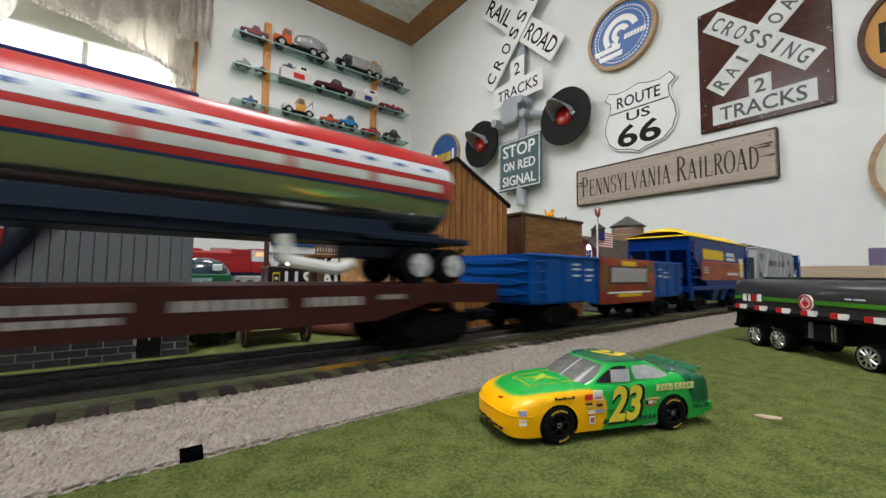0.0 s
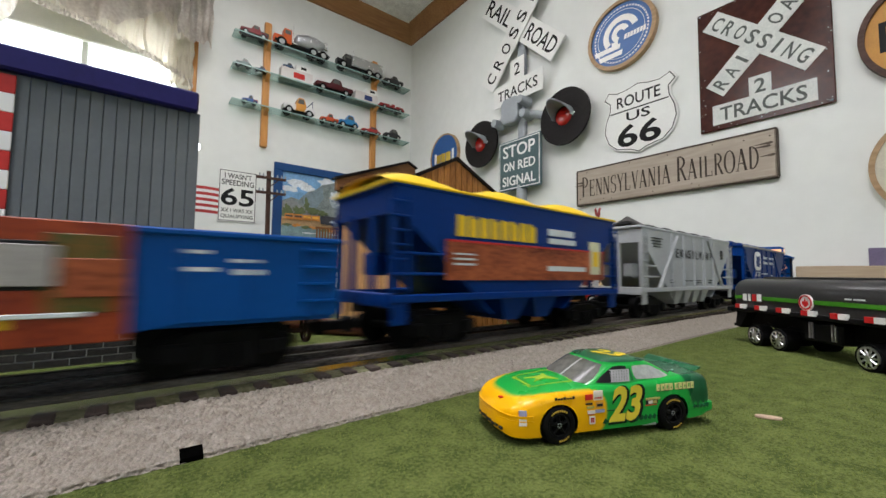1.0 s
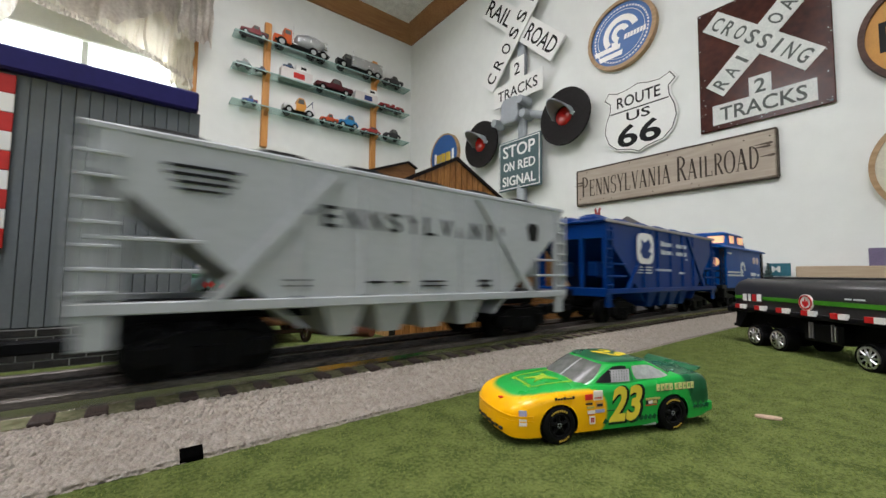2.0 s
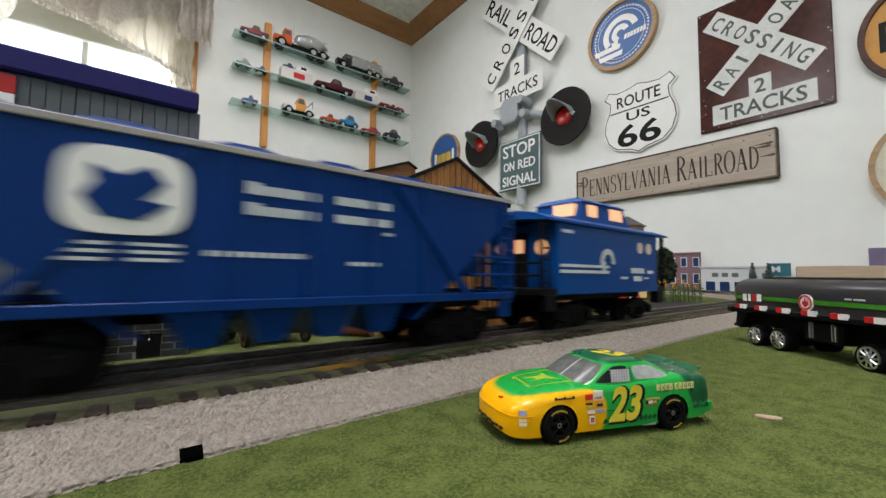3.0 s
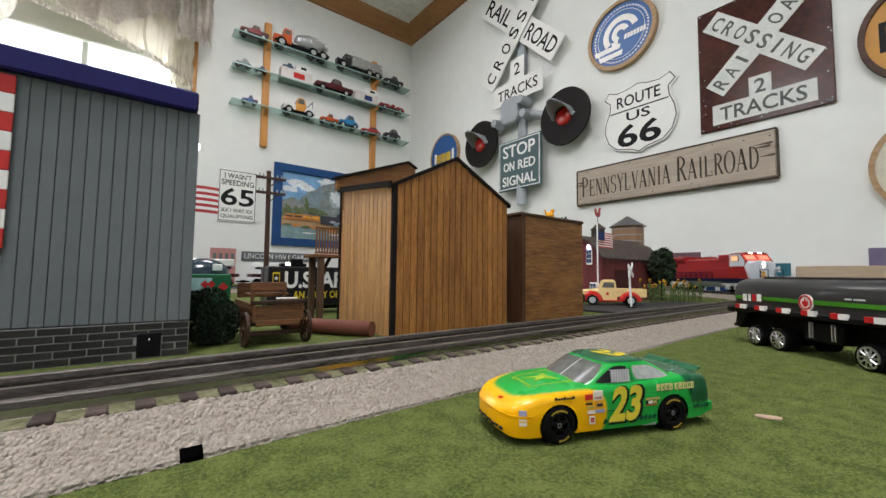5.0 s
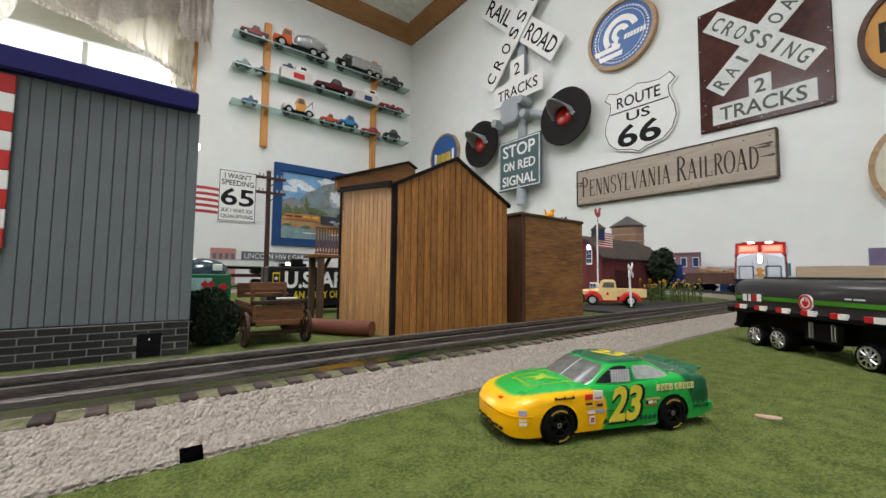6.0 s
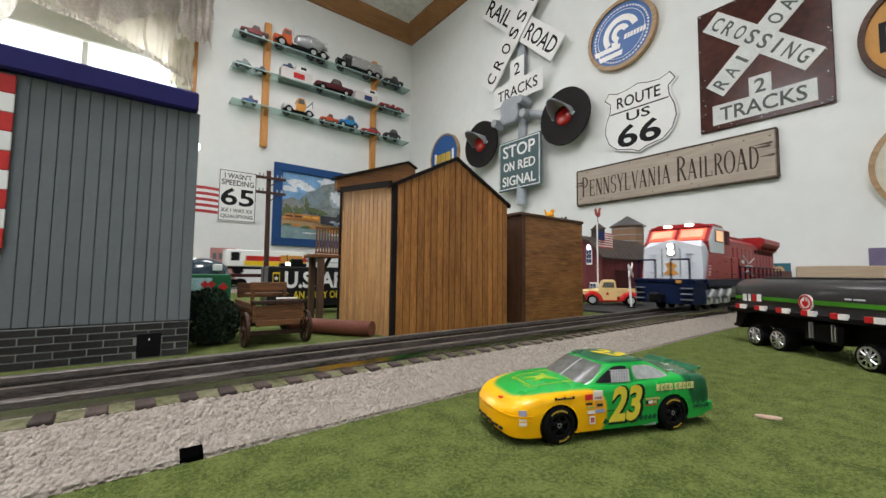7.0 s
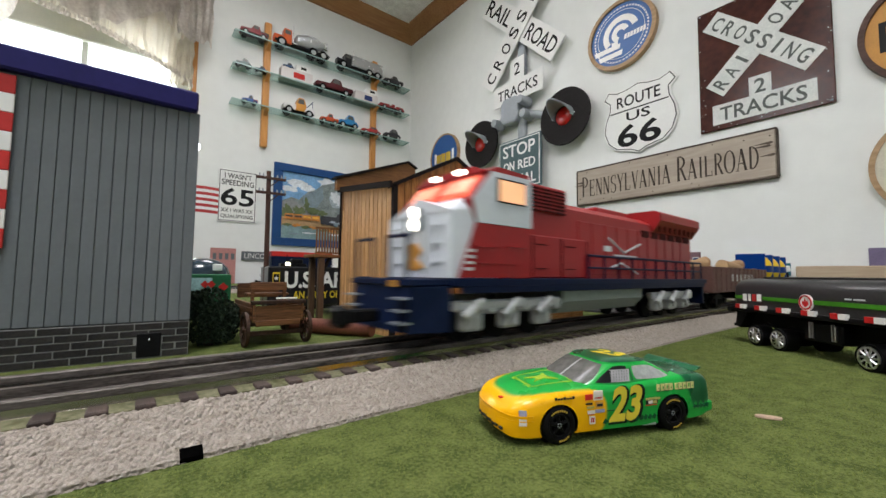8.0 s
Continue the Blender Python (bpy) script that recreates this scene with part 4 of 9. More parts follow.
# ---- grey engine house ----
GREYP = mat("grey_siding", (0.145, 0.162, 0.172), 0.65, var=0.06, scale=60, piece=0.05, spec=0.25)
GROOVE = mat("siding_groove", (0.03, 0.032, 0.035), 0.8)
BRICKM = mat("dark_brick", (0.016, 0.016, 0.016), 0.8, second=(0.046, 0.042, 0.040), scale=300, piece=0.3, spec=0.2, bump=0.0002)
MORTAR = mat("mortar", (0.27, 0.27, 0.26), 0.9, var=0.1, scale=300)
ROOFB = mat("navy_roof", (0.016, 0.014, 0.10), 0.5, var=0.1, spec=0.15)
RED = mat("red_gloss", (0.50, 0.025, 0.02), 0.35, var=0.08)
eh = thing("engine_house", pose(0.0262, 0.284, 0, 0, 0, 0.6), "grey plank-sided model building with a brick base and navy roof", "building")
EL, ED = 0.26, 0.17
part("wall", box(B(), (-EL / 2, ED / 2 + 0.002, 0.085), (EL - 0.004, ED, 0.13)), GROOVE, eh, "backing behind the planks")
part("foundation", box(B(), (-EL / 2, ED / 2 + 0.00005, 0.0101), (EL, ED, 0.0202)), MORTAR, eh, "pale mortar of the brick base")
part("roof", box(B(), (-EL / 2 - 0.003, ED / 2 - 0.0005, 0.1540), (EL + 0.003, ED + 0.010, 0.0122), 0.0012), ROOFB, eh, "navy blue flat roof edge")
part("corner_board", box(B(), (-0.0028, 0.0008, 0.0845), (0.0056, 0.003, 0.1275), 0.0004), GREYP, eh)
plank_me = finish(box(B(), (0, 0, 0), (0.00545, 0.0024, 0.1275), 0.0003), "plank", GREYP)
for i in range(44):
    piece("plank", plank_me, eh, pose(-0.0084 - i * 0.0057, 0.0012, 0.0845))
plank2 = finish(box(B(), (0, 0, 0), (0.0024, 0.0053, 0.1275), 0.0003), "plank", GREYP)
for i in range(28):
    piece("plank", plank2, eh, pose(-0.0012, 0.006 + i * 0.0057, 0.0845))
brick_me = finish(box(B(), (0, 0, 0), (0.0124, 0.0016, 0.00335), 0.0002), "brick", BRICKM)
half_me = finish(box(B(), (0, 0, 0), (0.0058, 0.0016, 0.00335), 0.0002), "brick", BRICKM)
for r in range(5):
    for i in range(20):
        cx = -0.0066 - i * 0.0130 - (0.0065 if r % 2 else 0)
        if cx < -EL + 0.008 or (-0.026 < cx < -0.012 and r in (0, 1, 2)):
            continue
        piece("brick", brick_me, eh, pose(cx, 0.0004, 0.0021 + r * 0.004))
    if r == 1:
        piece("brick", half_me, eh, pose(-0.0102, 0.0004, 0.0021 + r * 0.004))
    if r % 2:
        piece("brick", half_me, eh, pose(-0.0033, 0.0004, 0.0021 + r * 0.004))
vent = part("vent_door", box(B(), (-0.0192, 0.0002, 0.0077), (0.0112, 0.003, 0.0136), 0.0004), BLACK, eh, "small black hatch")
part("knob", ball(B(), (-0.0192, -0.0014, 0.0105), 0.0008, u=8, v=6), CHROME, vent)
# striped banner on the siding
bn = thing("striped_banner", pose(-0.0296, 0.2815, 0.060, 0, 0, 0.6), "red and white striped banner on the grey siding", "banner")
for i in range(9):
    bm = B()
    box(bm, (-0.0318, 0, 0.0048 + i * 0.0096), (0.018, 0.001, 0.0095), 0.0003)
    part("stripe", bm, RED if i % 2 == 0 else WHITE, bn)
lampg = thing("wall_lamp", pose(0.0275, 0.30, 0.132), "small glowing wall lamp on the grey building", "lamp")
part("bulb", ball(B(), (0, 0, 0), 0.0016, (0.8, 0.8, 1.6), 10, 8), mat("small_lamp", (0.9, 0.92, 1), 0.4, glow=9.0, glow_color=(0.85, 0.9, 1)), lampg)
part("stem", box(B(), (-0.0012, 0, 0.0026), (0.003, 0.0008, 0.0008)), STEEL, lampg)
lampg2 = copy_thing(lampg, pose(0.0275, 0.32, 0.058))

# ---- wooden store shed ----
# one wood in two tones: front coloured as shaded, left side as lit
PL_SHADED = wood("shed_planks_shaded", (0.19, 0.072, 0.017), (0.46, 0.205, 0.055), 260, "z", 0.55, 0.2)
PL_LIT = wood("shed_planks_lit", (0.36, 0.17, 0.058), (0.66, 0.39, 0.17), 260, "z", 0.5, 0.12)
PL_D = mat("shed_trim", (0.016, 0.012, 0.011), 0.8, var=0.3, scale=90, spec=0.08)
PL_R = wood("shed_roof_wood", (0.13, 0.055, 0.018), (0.24, 0.11, 0.036), 150, "x", 0.6)
SX0, SX1, SY0, SY1 = 0.1588, 0.2910, 0.270, 0.372
RX, RZ, EZ = 0.2238, 0.1556, 0.1215
sd = thing("store_shed", pose(0, 0, 0), "brown plank gabled shed with a dark trim and a porch", "building")
prof = [(SX0 + 0.001, 0), (SX1 - 0.001, 0), (SX1 - 0.001, EZ - 0.003), (RX, RZ - 0.003), (SX0 + 0.001, EZ - 0.003)]
bm = B()
loft(bm, [[(x, y, z) for x, z in prof] for y in (SY0 + 0.0015, SY0 + 0.0040)])
box(bm, ((SX0 + SX1) / 2, (SY0 + SY1) / 2, (EZ - 0.004) / 2), (SX1 - SX0 - 0.002, SY1 - SY0 - 0.004, EZ - 0.004))
part("core", bm, GROOVE, sd, "dark backing behind the planks")
np_ = 19
pw = (SX1 - SX0 - 0.004) / np_
for i in range(np_):
    a = SX0 + 0.004 + i * pw
    b = a + pw - 0.0009
    def top(x):
        return EZ + (RZ - EZ) * ((x - SX0) / (RX - SX0) if x < RX else (SX1 - x) / (SX1 - RX)) - 0.0015
    bm = B()
    pts = [(a, 0), (b, 0), (b, top(b)), (a, top(a))]
    if a < RX < b:
        pts = [(a, 0), (b, 0), (b, top(b)), (RX, top(RX)), (a, top(a))]
    prism(bm, pts, SY0, SY0 + 0.0016, "xz")
    part("plank", bm, PL_SHADED, sd)
# side planks carry the light from the left in their paler colour
ns = 13
sw = (SY1 - SY0 - 0.004) / ns
for i in range(ns):
    a = SY0 + 0.003 + i * sw
    b = a + sw - 0.0008
    prism_pts = [(a, 0), (b, 0), (b, EZ + 0.0135 * (b - SY0) / 0.1), (a, EZ + 0.0135 * (a - SY0) / 0.1)]
    part("side_plank", prism(B(), prism_pts, SX0 - 0.0006, SX0 + 0.001, "yz"), PL_LIT, sd, "plank of the same wood, coloured paler for the side light")
part("corner_trim", box(B(), (SX0 + 0.0010, SY0, 0.061), (0.0046, 0.003, 0.122), 0.0004), PL_D, sd, "dark corner trim")
part("corner_trim", box(B(), (SX0 - 0.0006, SY1 - 0.0015, 0.067), (0.003, 0.003, 0.134), 0.0004), PL_D, sd, "dark corner trim")
bm = B()
prism(bm, [(SX0 - 0.001, 0.112), (SX0 - 0.001, 0.132), (SX0 - 0.008, 0.132), (SX0 - 0.008, 0.1425), (0.2327, 0.1735), (0.2430, 0.1685), (0.2430, 0.112)], SY1 - 0.006, SY1, "xz")
part("back_gable", bm, PL_R, sd, "raised brown back gable board")
bm = B()
prism(bm, [(SX0 - 0.010, 0.1425), (SX0 - 0.010, 0.1447), (0.2327, 0.1757), (0.2445, 0.1700), (0.2445, 0.1685), (0.2327, 0.1735)], SY1 - 0.008, SY1 + 0.002, "xz")
part("gable_cap", bm, PL_D, sd)
for x0, z0, x1, z1 in ((SX0 - 0.004, EZ - 0.001, RX, RZ + 0.0005), (RX, RZ + 0.0005, SX1 + 0.003, EZ - 0.001)):
    part("bargeboard", prism(B(), [(x0, z0 - 0.0028), (x1, z1 - 0.0028), (x1, z1 + 0.0006), (x0, z0 + 0.0006)], SY0 - 0.0015, SY0 + 0.0022, "xz"), PL_D, sd, "thin dark gable edge")
part("eave_board", loft(B(), [[(SX0 - 0.005, SY0 - 0.003, EZ - 0.003), (SX0 - 0.003, SY0 - 0.003, EZ - 0.003), (SX0 - 0.003, SY0 - 0.003, EZ + 0.002), (SX0 - 0.005, SY0 - 0.003, EZ + 0.002)], [(SX0 - 0.005, SY1, EZ * 1.1 - 0.003), (SX0 - 0.003, SY1, EZ * 1.1 - 0.003), (SX0 - 0.003, SY1, EZ * 1.1 + 0.002), (SX0 - 0.005, SY1, EZ * 1.1 + 0.002)]]), PL_D, sd, "dark eave board")
# porch on the far left corner
px0, px1, py = 0.1335, 0.1575, 0.372
part("porch_floor", box(B(), ((px0 + px1) / 2, py + 0.012, 0.0665), (px1 - px0 + 0.004, 0.03, 0.003), 0.0004), PL_R, sd)
for x in (px0 + 0.002, ):
    for y in (py, py + 0.024):
        part("porch_post", box(B(), (x + 0.004, y, 0.0325), (0.0058, 0.0050, 0.065), 0.0005), wood("post_wood_%g" % y, (0.06, 0.035, 0.022), (0.12, 0.07, 0.04), 120), sd)
part("porch_brace", prism(B(), [(px0 + 0.006, 0.045), (px0 + 0.0165, 0.065), (px0 + 0.0135, 0.065), (px0 + 0.006, 0.05)], py - 0.001, py + 0.002, "xz"), PL_D, sd)
for z in (0.0695, 0.0935):
    part("porch_rail", box(B(), ((px0 + px1) / 2, py, z), (px1 - px0, 0.002, 0.0018)), PL_R, sd)
for i in range(9):
    part("baluster", box(B(), (px0 + 0.001 + i * 0.0028, py, 0.0815), (0.0012, 0.0012, 0.0225)), PL_R, sd)

# ---- brown brick storehouse ----
WAL = mat("walnut_block", (0.13, 0.052, 0.015), 0.5, second=(0.40, 0.19, 0.060), scale=34, stretch=(0.25, 1, 1.6), piece=0.14, bump=0.0001)
WALD = wood("walnut_dark", (0.045, 0.018, 0.008), (0.09, 0.04, 0.018), 60, "z", 0.5)
stv = thing("brick_storehouse", pose(0.3105, 0.27, 0), "dark brown storehouse scored with small wooden bricks", "building")
SW, SDp, SH = 0.1105, 0.05, 0.1125
part("core", box(B(), (SW / 2, SDp / 2 + 0.0008, SH / 2), (SW - 0.002, SDp, SH)), WALD, stv)
part("coping", box(B(), (SW / 2, SDp / 2, SH + 0.0015), (SW + 0.003, SDp + 0.004, 0.003), 0.0005), WALD, stv)
part("pilaster", box(B(), (0.0025, -0.0004, SH / 2), (0.005, 0.004, SH), 0.0003), WALD, stv)
vs, fs = [], []
for r in range(47):
    z = 0.0014 + r * 0.00236
    for i in range(23):
        a = 0.0052 + i * 0.0047 + (0.0023 if r % 2 else 0)
        b = min(a + 0.0045, SW)
        if b - a < 0.001:
            continue
        y = -0.0006 + 0.0002 * noise.noise((i * 1.7, r * 2.3, 0))
        k = len(vs)
        vs += [(a, y, z), (b, y, z), (b, y, z + 0.0021), (a, y, z + 0.0021), (a, 0.001, z), (b, 0.001, z), (b, 0.001, z + 0.0021), (a, 0.001, z + 0.0021)]
        fs += [(k, k + 1, k + 2, k + 3), (k + 4, k, k + 3, k + 7), (k + 1, k + 5, k + 6, k + 2), (k + 3, k + 2, k + 6, k + 7), (k + 4, k + 5, k + 1, k)]
me = bpy.data.meshes.new("brickwork")
me.from_pydata(vs, [], fs)
me.materials.append(WAL)
ob = new("brickwork", me)
ob.parent = stv
ob["kind"] = "stuff"
for x, y, c, s, nm, lb in ((0.386 - 0.3105, 0.02, (0.80, 0.36, 0.02), 1.0, "toy_hen", "yellow toy hen perched on the storehouse"), (0.415 - 0.3105, 0.02, (0.05, 0.045, 0.04), 0.55, "toy_cat", "small dark toy cat on the storehouse"), (0.352 - 0.3105, 0.02, (0.75, 0.42, 0.05), 0.4, "toy_chick", "small yellow toy chick on the storehouse")):
    an = thing(nm, pose(0.3105 + x, 0.27 + y, SH + 0.003), lb, "toy animal")
    c_ = lint(c, 0.5)
    part("body", ball(B(), (0, 0, 0.006 * s), 0.0048 * s, (1.35, 0.8, 0.95)), c_, an, smooth=True)
    part("head", ball(B(), (0.0052 * s, 0, 0.0118 * s), 0.0026 * s), c_, an, smooth=True)
    part("tail", prism(B(), [(-0.004 * s, 0.006 * s), (-0.0095 * s, 0.0125 * s), (-0.008 * s, 0.0075 * s), (-0.006 * s, 0.004 * s)], -0.0008, 0.0008, "xz"), c_, an)
    part("foot", box(B(), (0, 0, 0.0008 * s), (0.005 * s, 0.003 * s, 0.0016 * s)), c_, an)

# ---- hay wagon ----
WG = wood("wagon_wood", (0.05, 0.019, 0.007), (0.19, 0.085, 0.032), 150, "x", 0.55, 0.2)
WGD = wood("wagon_dark", (0.018, 0.008, 0.005), (0.060, 0.028, 0.015), 120, "z", 0.6)
wg = thing("farm_wagon", pose(0.0785, 0.286, 0), "brown wooden farm wagon with spoked wheels", "wagon")
part("bed", box(B(), (0, 0.03, 0.0155), (0.034, 0.062, 0.004), 0.0005), WG, wg)
for nm, c, s in (("tailboard", (0, 0.0005, 0.0215), (0.036, 0.0022, 0.0115)), ("headboard", (0, 0.06, 0.0355), (0.036, 0.0022, 0.0115)), ("sideboard", (-0.0185, 0.03, 0.0225), (0.0022, 0.062, 0.0125)), ("sideboard", (0.0185, 0.03, 0.0225), (0.0022, 0.062, 0.0125)), ("tail_rail", (0, -0.0002, 0.0295), (0.042, 0.003, 0.0026)), ("seat_back", (0.0, 0.028, 0.0395), (0.030, 0.002, 0.0062)), ("seat", (0, 0.034, 0.0335), (0.034, 0.012, 0.002)), ("axle", (0, 0.004, 0.0085), (0.040, 0.003, 0.003)), ("axle", (0, 0.055, 0.0085), (0.040, 0.003, 0.003))):
    part(nm, box(B(), c, s, 0.0004), WG if nm not in ("axle", "tail_rail") else WGD, wg)
for x in (-0.013, 0.013):
    part("seat_post", box(B(), (x, 0.028, 0.031), (0.0026, 0.002, 0.0125)), WG, wg)
for x in (-0.0205, 0.0205):
    for z in (0.0195, 0.0245):
        part("slat", box(B(), (x, 0.03, z), (0.001, 0.06, 0.0028)), WG, wg)
for x in (-0.0235, 0.0235):
    for y, r in ((0.004, 0.0115), (0.055, 0.0095)):
        bm = ring(B(), r - 0.0022, r, -0.0012, 0.0012, 28)
        xf(bm, bm.verts, Matrix.Translation((x, y, r)) @ Matrix.Rotation(radians(90), 4, "Y"))
        wh = part("wheel", bm, WGD, wg, "dark spoked wooden wheel")
        for k in range(8):
            a = k * math.pi / 4
            part("spoke", cyl(B(), (x, y, r), (x, y + math.cos(a) * (r - 0.001), r + math.sin(a) * (r - 0.001)), 0.0006, n=6), WGD, wh)
        part("hub", cyl(B(), (x - 0.002, y, r), (x + 0.002, y, r), 0.002, n=12), WGD, wh)
for ob in wg.children_recursive:
    ob.data.transform(Matrix.Diagonal((0.86, 1, 1, 1)))
pl = thing("paper_load", pose(0.087, 0.30, 0.0298), "white crumpled paper sheets lying on the wagon", "paper")
part("sheet", prism(B(), [(-0.008, -0.004), (0.006, -0.006), (0.009, 0.003), (-0.005, 0.006)], 0.0012, 0.0017, "xy"), WHITE, pl)
lg = thing("log", pose(0.148, 0.281, 0.0062), "smooth red-brown log lying on the grass", "log")
bm = cyl(B(), (0, 0, 0), (-0.042, 0.062, 0), 0.0062, n=28)
part("trunk", bm, mat("log_bark", (0.11, 0.035, 0.022), 0.55, second=(0.17, 0.06, 0.04), scale=90), lg, smooth=True)
part("cut_end", cyl(B(), (0.00015, -0.00022, 0), (0.0, 0.0, 0), 0.0057, n=28), mat("log_end", (0.20, 0.075, 0.05), 0.7, var=0.2, scale=200), lg)


def foliage(name, m, blobs, count, size, c1, c2, label, trunk=None, seed=1):
    """A shrub or tree: many small leaf clumps filling uneven lobes, round a trunk with limbs."""
    rnd = random.Random(seed)
    ob = thing(name, m, label, "plant")
    if trunk:
        bm = B()
        h, r = trunk
        cyl(bm, (0, 0, 0), (0.001, 0, h), r, r * 0.45, 10)
        for c, rr in blobs:
            cyl(bm, (0, 0, h * rnd.uniform(0.4, 0.8)), (c[0] * 0.8, c[1] * 0.8, c[2]), r * 0.4, r * 0.15, 6)
        part("trunk", bm, WGD, ob, "dark bark trunk")
    vs, fs = [], []
    tot = sum(rr ** 2 for _, rr in blobs)
    for c, rr in blobs:
        for _ in range(int(count * rr * rr / tot)):
            d = Vector((rnd.gauss(0, 1), rnd.gauss(0, 1), rnd.gauss(0, 1))).normalized() * rr * (0.55 + 0.5 * rnd.random() ** 0.6)
            p = Vector(c) + d
            if p.z < 0.001:
                continue
            s = size * rnd.uniform(0.6, 1.4)
            q = Euler((rnd.uniform(0, 6), rnd.uniform(0, 6), rnd.uniform(0, 6))).to_matrix()
            k = len(vs)
            for v in ((-1, -0.5, 0), (0.2, -0.9, 0.3), (1, 0, 0), (0.1, 0.9, 0.35)):
                vs.append(p + q @ (Vector(v) * s))
            fs += [(k, k + 1, k + 3), (k + 1, k + 2, k + 3)]
    me = bpy.data.meshes.new("leaves")
    me.from_pydata([tuple(v) for v in vs], [], fs)
    me.materials.append(mat("leaf_" + name, c1, 0.8, second=c2, scale=220))
    ob2 = new("leaves", me)
    ob2.parent = ob
    ob2["kind"] = "stuff"
    return ob


foliage("shrub", pose(0.0405, 0.312, 0), [((-0.004, 0, 0.014), 0.0135), ((0.006, 0, 0.013), 0.0125), ((0, 0.002, 0.026), 0.0125), ((-0.009, 0.002, 0.028), 0.009), ((0.009, 0.004, 0.02), 0.010)], 7000, 0.00095, (0.004, 0.010, 0.006), (0.020, 0.038, 0.018), "dark green bushy shrub beside the grey building", (0.02, 0.003), 3)

# ---- far left clutter behind the wagon ----
POLE = wood("pole_wood", (0.045, 0.02, 0.014), (0.085, 0.04, 0.028), 60, "z", 0.6)
tp = thing("telegraph_pole", pose(0.1215, 0.50, 0, 0, -0.6, 0), "brown telegraph pole with two crossarms", "pole")
part("pole", cyl(B(), (0, 0, 0), (0, 0, 0.172), 0.0032, 0.0026, 12), POLE, tp, smooth=True)
for z in (0.145, 0.163):
    am = part("crossarm", box(B(), (0.002, -0.0035, z), (0.034, 0.0028, 0.003), 0.0003), POLE, tp)
    for k in (-0.013, -0.009, 0.007, 0.012, 0.0165):
        part("insulator", cyl(B(), (0.002 + k, -0.0035, z + 0.0015), (0.002 + k, -0.0035, z + 0.005), 0.0011, 0.0007, 8), STEEL, am)
    part("brace", cyl(B(), (0, -0.003, z - 0.011), (0.010, -0.003, z - 0.0015), 0.0007, n=6), POLE, am)

AB = mat("trailer_black", (0.012, 0.012, 0.014), 0.3, var=0.2, coat=0.3)
ARMY_Y = mat("lettering_yellow", (0.62, 0.46, 0.03), 0.4, var=0.1)
at = thing("army_trailer", pose(0.118, 0.477, 0, 0, 0, -1.5), "black box trailer with white and yellow army lettering", "toy truck")
part("box", box(B(), (0.072, 0.02, 0.0335), (0.144, 0.04, 0.047), 0.0015), AB, at)
part("chassis", box(B(), (0.07, 0.02, 0.0075), (0.13, 0.025, 0.004)), BLACK, at)
text("lettering", "U.S. ARMY", 1, WHITE, at, on_side(0.071, 0.0415, 0, 0.0002), width=0.106, height=0.020, bold=0.03)
text("lettering", "AN ARMY OF", 1, ARMY_Y, at, on_side(0.056, 0.0235, 0, 0.0002), width=0.056, height=0.009, bold=0.02)
part("star_panel", box(B(), (0.0085, -0.0004, 0.042), (0.0078, 0.0008, 0.016)), ARMY_Y, at)
part("star_field", box(B(), (0.0085, -0.0007, 0.0425), (0.006, 0.0008, 0.011)), INK, at)
star = [(math.cos(radians(90 + 36 * k)) * (0.0028 if k % 2 == 0 else 0.0012) + 0.0085, math.sin(radians(90 + 36 * k)) * (0.0028 if k % 2 == 0 else 0.0012) + 0.0432) for k in range(10)]
part("star", prism(B(), star, -0.0014, -0.0011, "xz"), WHITE, at)
for x in (0.024, 0.04, 0.118):
    part("wheel", cyl(B(), (x, 0.002, 0.0068), (x, 0.012, 0.0068), 0.0068, n=20), RUBBER, at)
bm = box(B(), (0.030, 0.012, 0.0590), (0.030, 0.012, 0.004), 0.001)
box(bm, (0.034, 0.012, 0.0635), (0.014, 0.010, 0.006), 0.0012)
cyl(bm, (0.024, 0.012, 0.058), (0.023, 0.012, 0.0715), 0.0005, n=6)
part("roof_gear", bm, BLACK, at, "black gear on the trailer roof")
part("lamp", ball(B(), (0.022, 0.004, 0.0600), 0.0026, (1.2, 1, 0.8)), mat("lamp_glow_warm", (1, 0.9, 0.7), 0.4, glow=8.0, glow_color=(1, 0.88, 0.65)), at, "bright roof lamp")

GREEN_S = mat("store_green", (0.015, 0.13, 0.055), 0.5, var=0.1)
gs = thing("green_store", pose(0.0425, 0.50, 0), "small green store with red diamond signs", "building")
part("wall", box(B(), (0.021, 0.02, 0.0235), (0.042, 0.04, 0.047), 0.0008), GREEN_S, gs)
part("window", box(B(), (0.010, -0.0004, 0.034), (0.026, 0.0012, 0.018)), mat("store_window", (0.30, 0.50, 0.52), 0.2, var=0.3, scale=60), gs)
for x, z, r, p in ((0.016, 0.036, 0.0042, -0.0014), (0.022, 0.036, 0.0042, -0.0016), (0.034, 0.033, 0.005, -0.0004)):
    part("diamond_sign", prism(B(), [(x - r, z), (x, z - r), (x + r, z), (x, z + r)], p - 0.0006, p, "xz"), RED, gs, "red diamond sign")
part("bench", box(B(), (0.006, -0.003, 0.018), (0.014, 0.005, 0.007), 0.001), RED, gs)
dm = thing("glass_dome", pose(0.062, 0.55, 0), "dark glossy domed roof with white lattice", "building")
part("dome", ball(B(), (0, 0, 0.046), 0.024, (1.2, 1, 0.85), 28, 16), mat("dome_dark", (0.03, 0.05, 0.07), 0.15, coat=0.6, var=0.2), dm, smooth=True)
part("base", box(B(), (0, 0, 0.022), (0.05, 0.04, 0.044)), WHITE, dm)
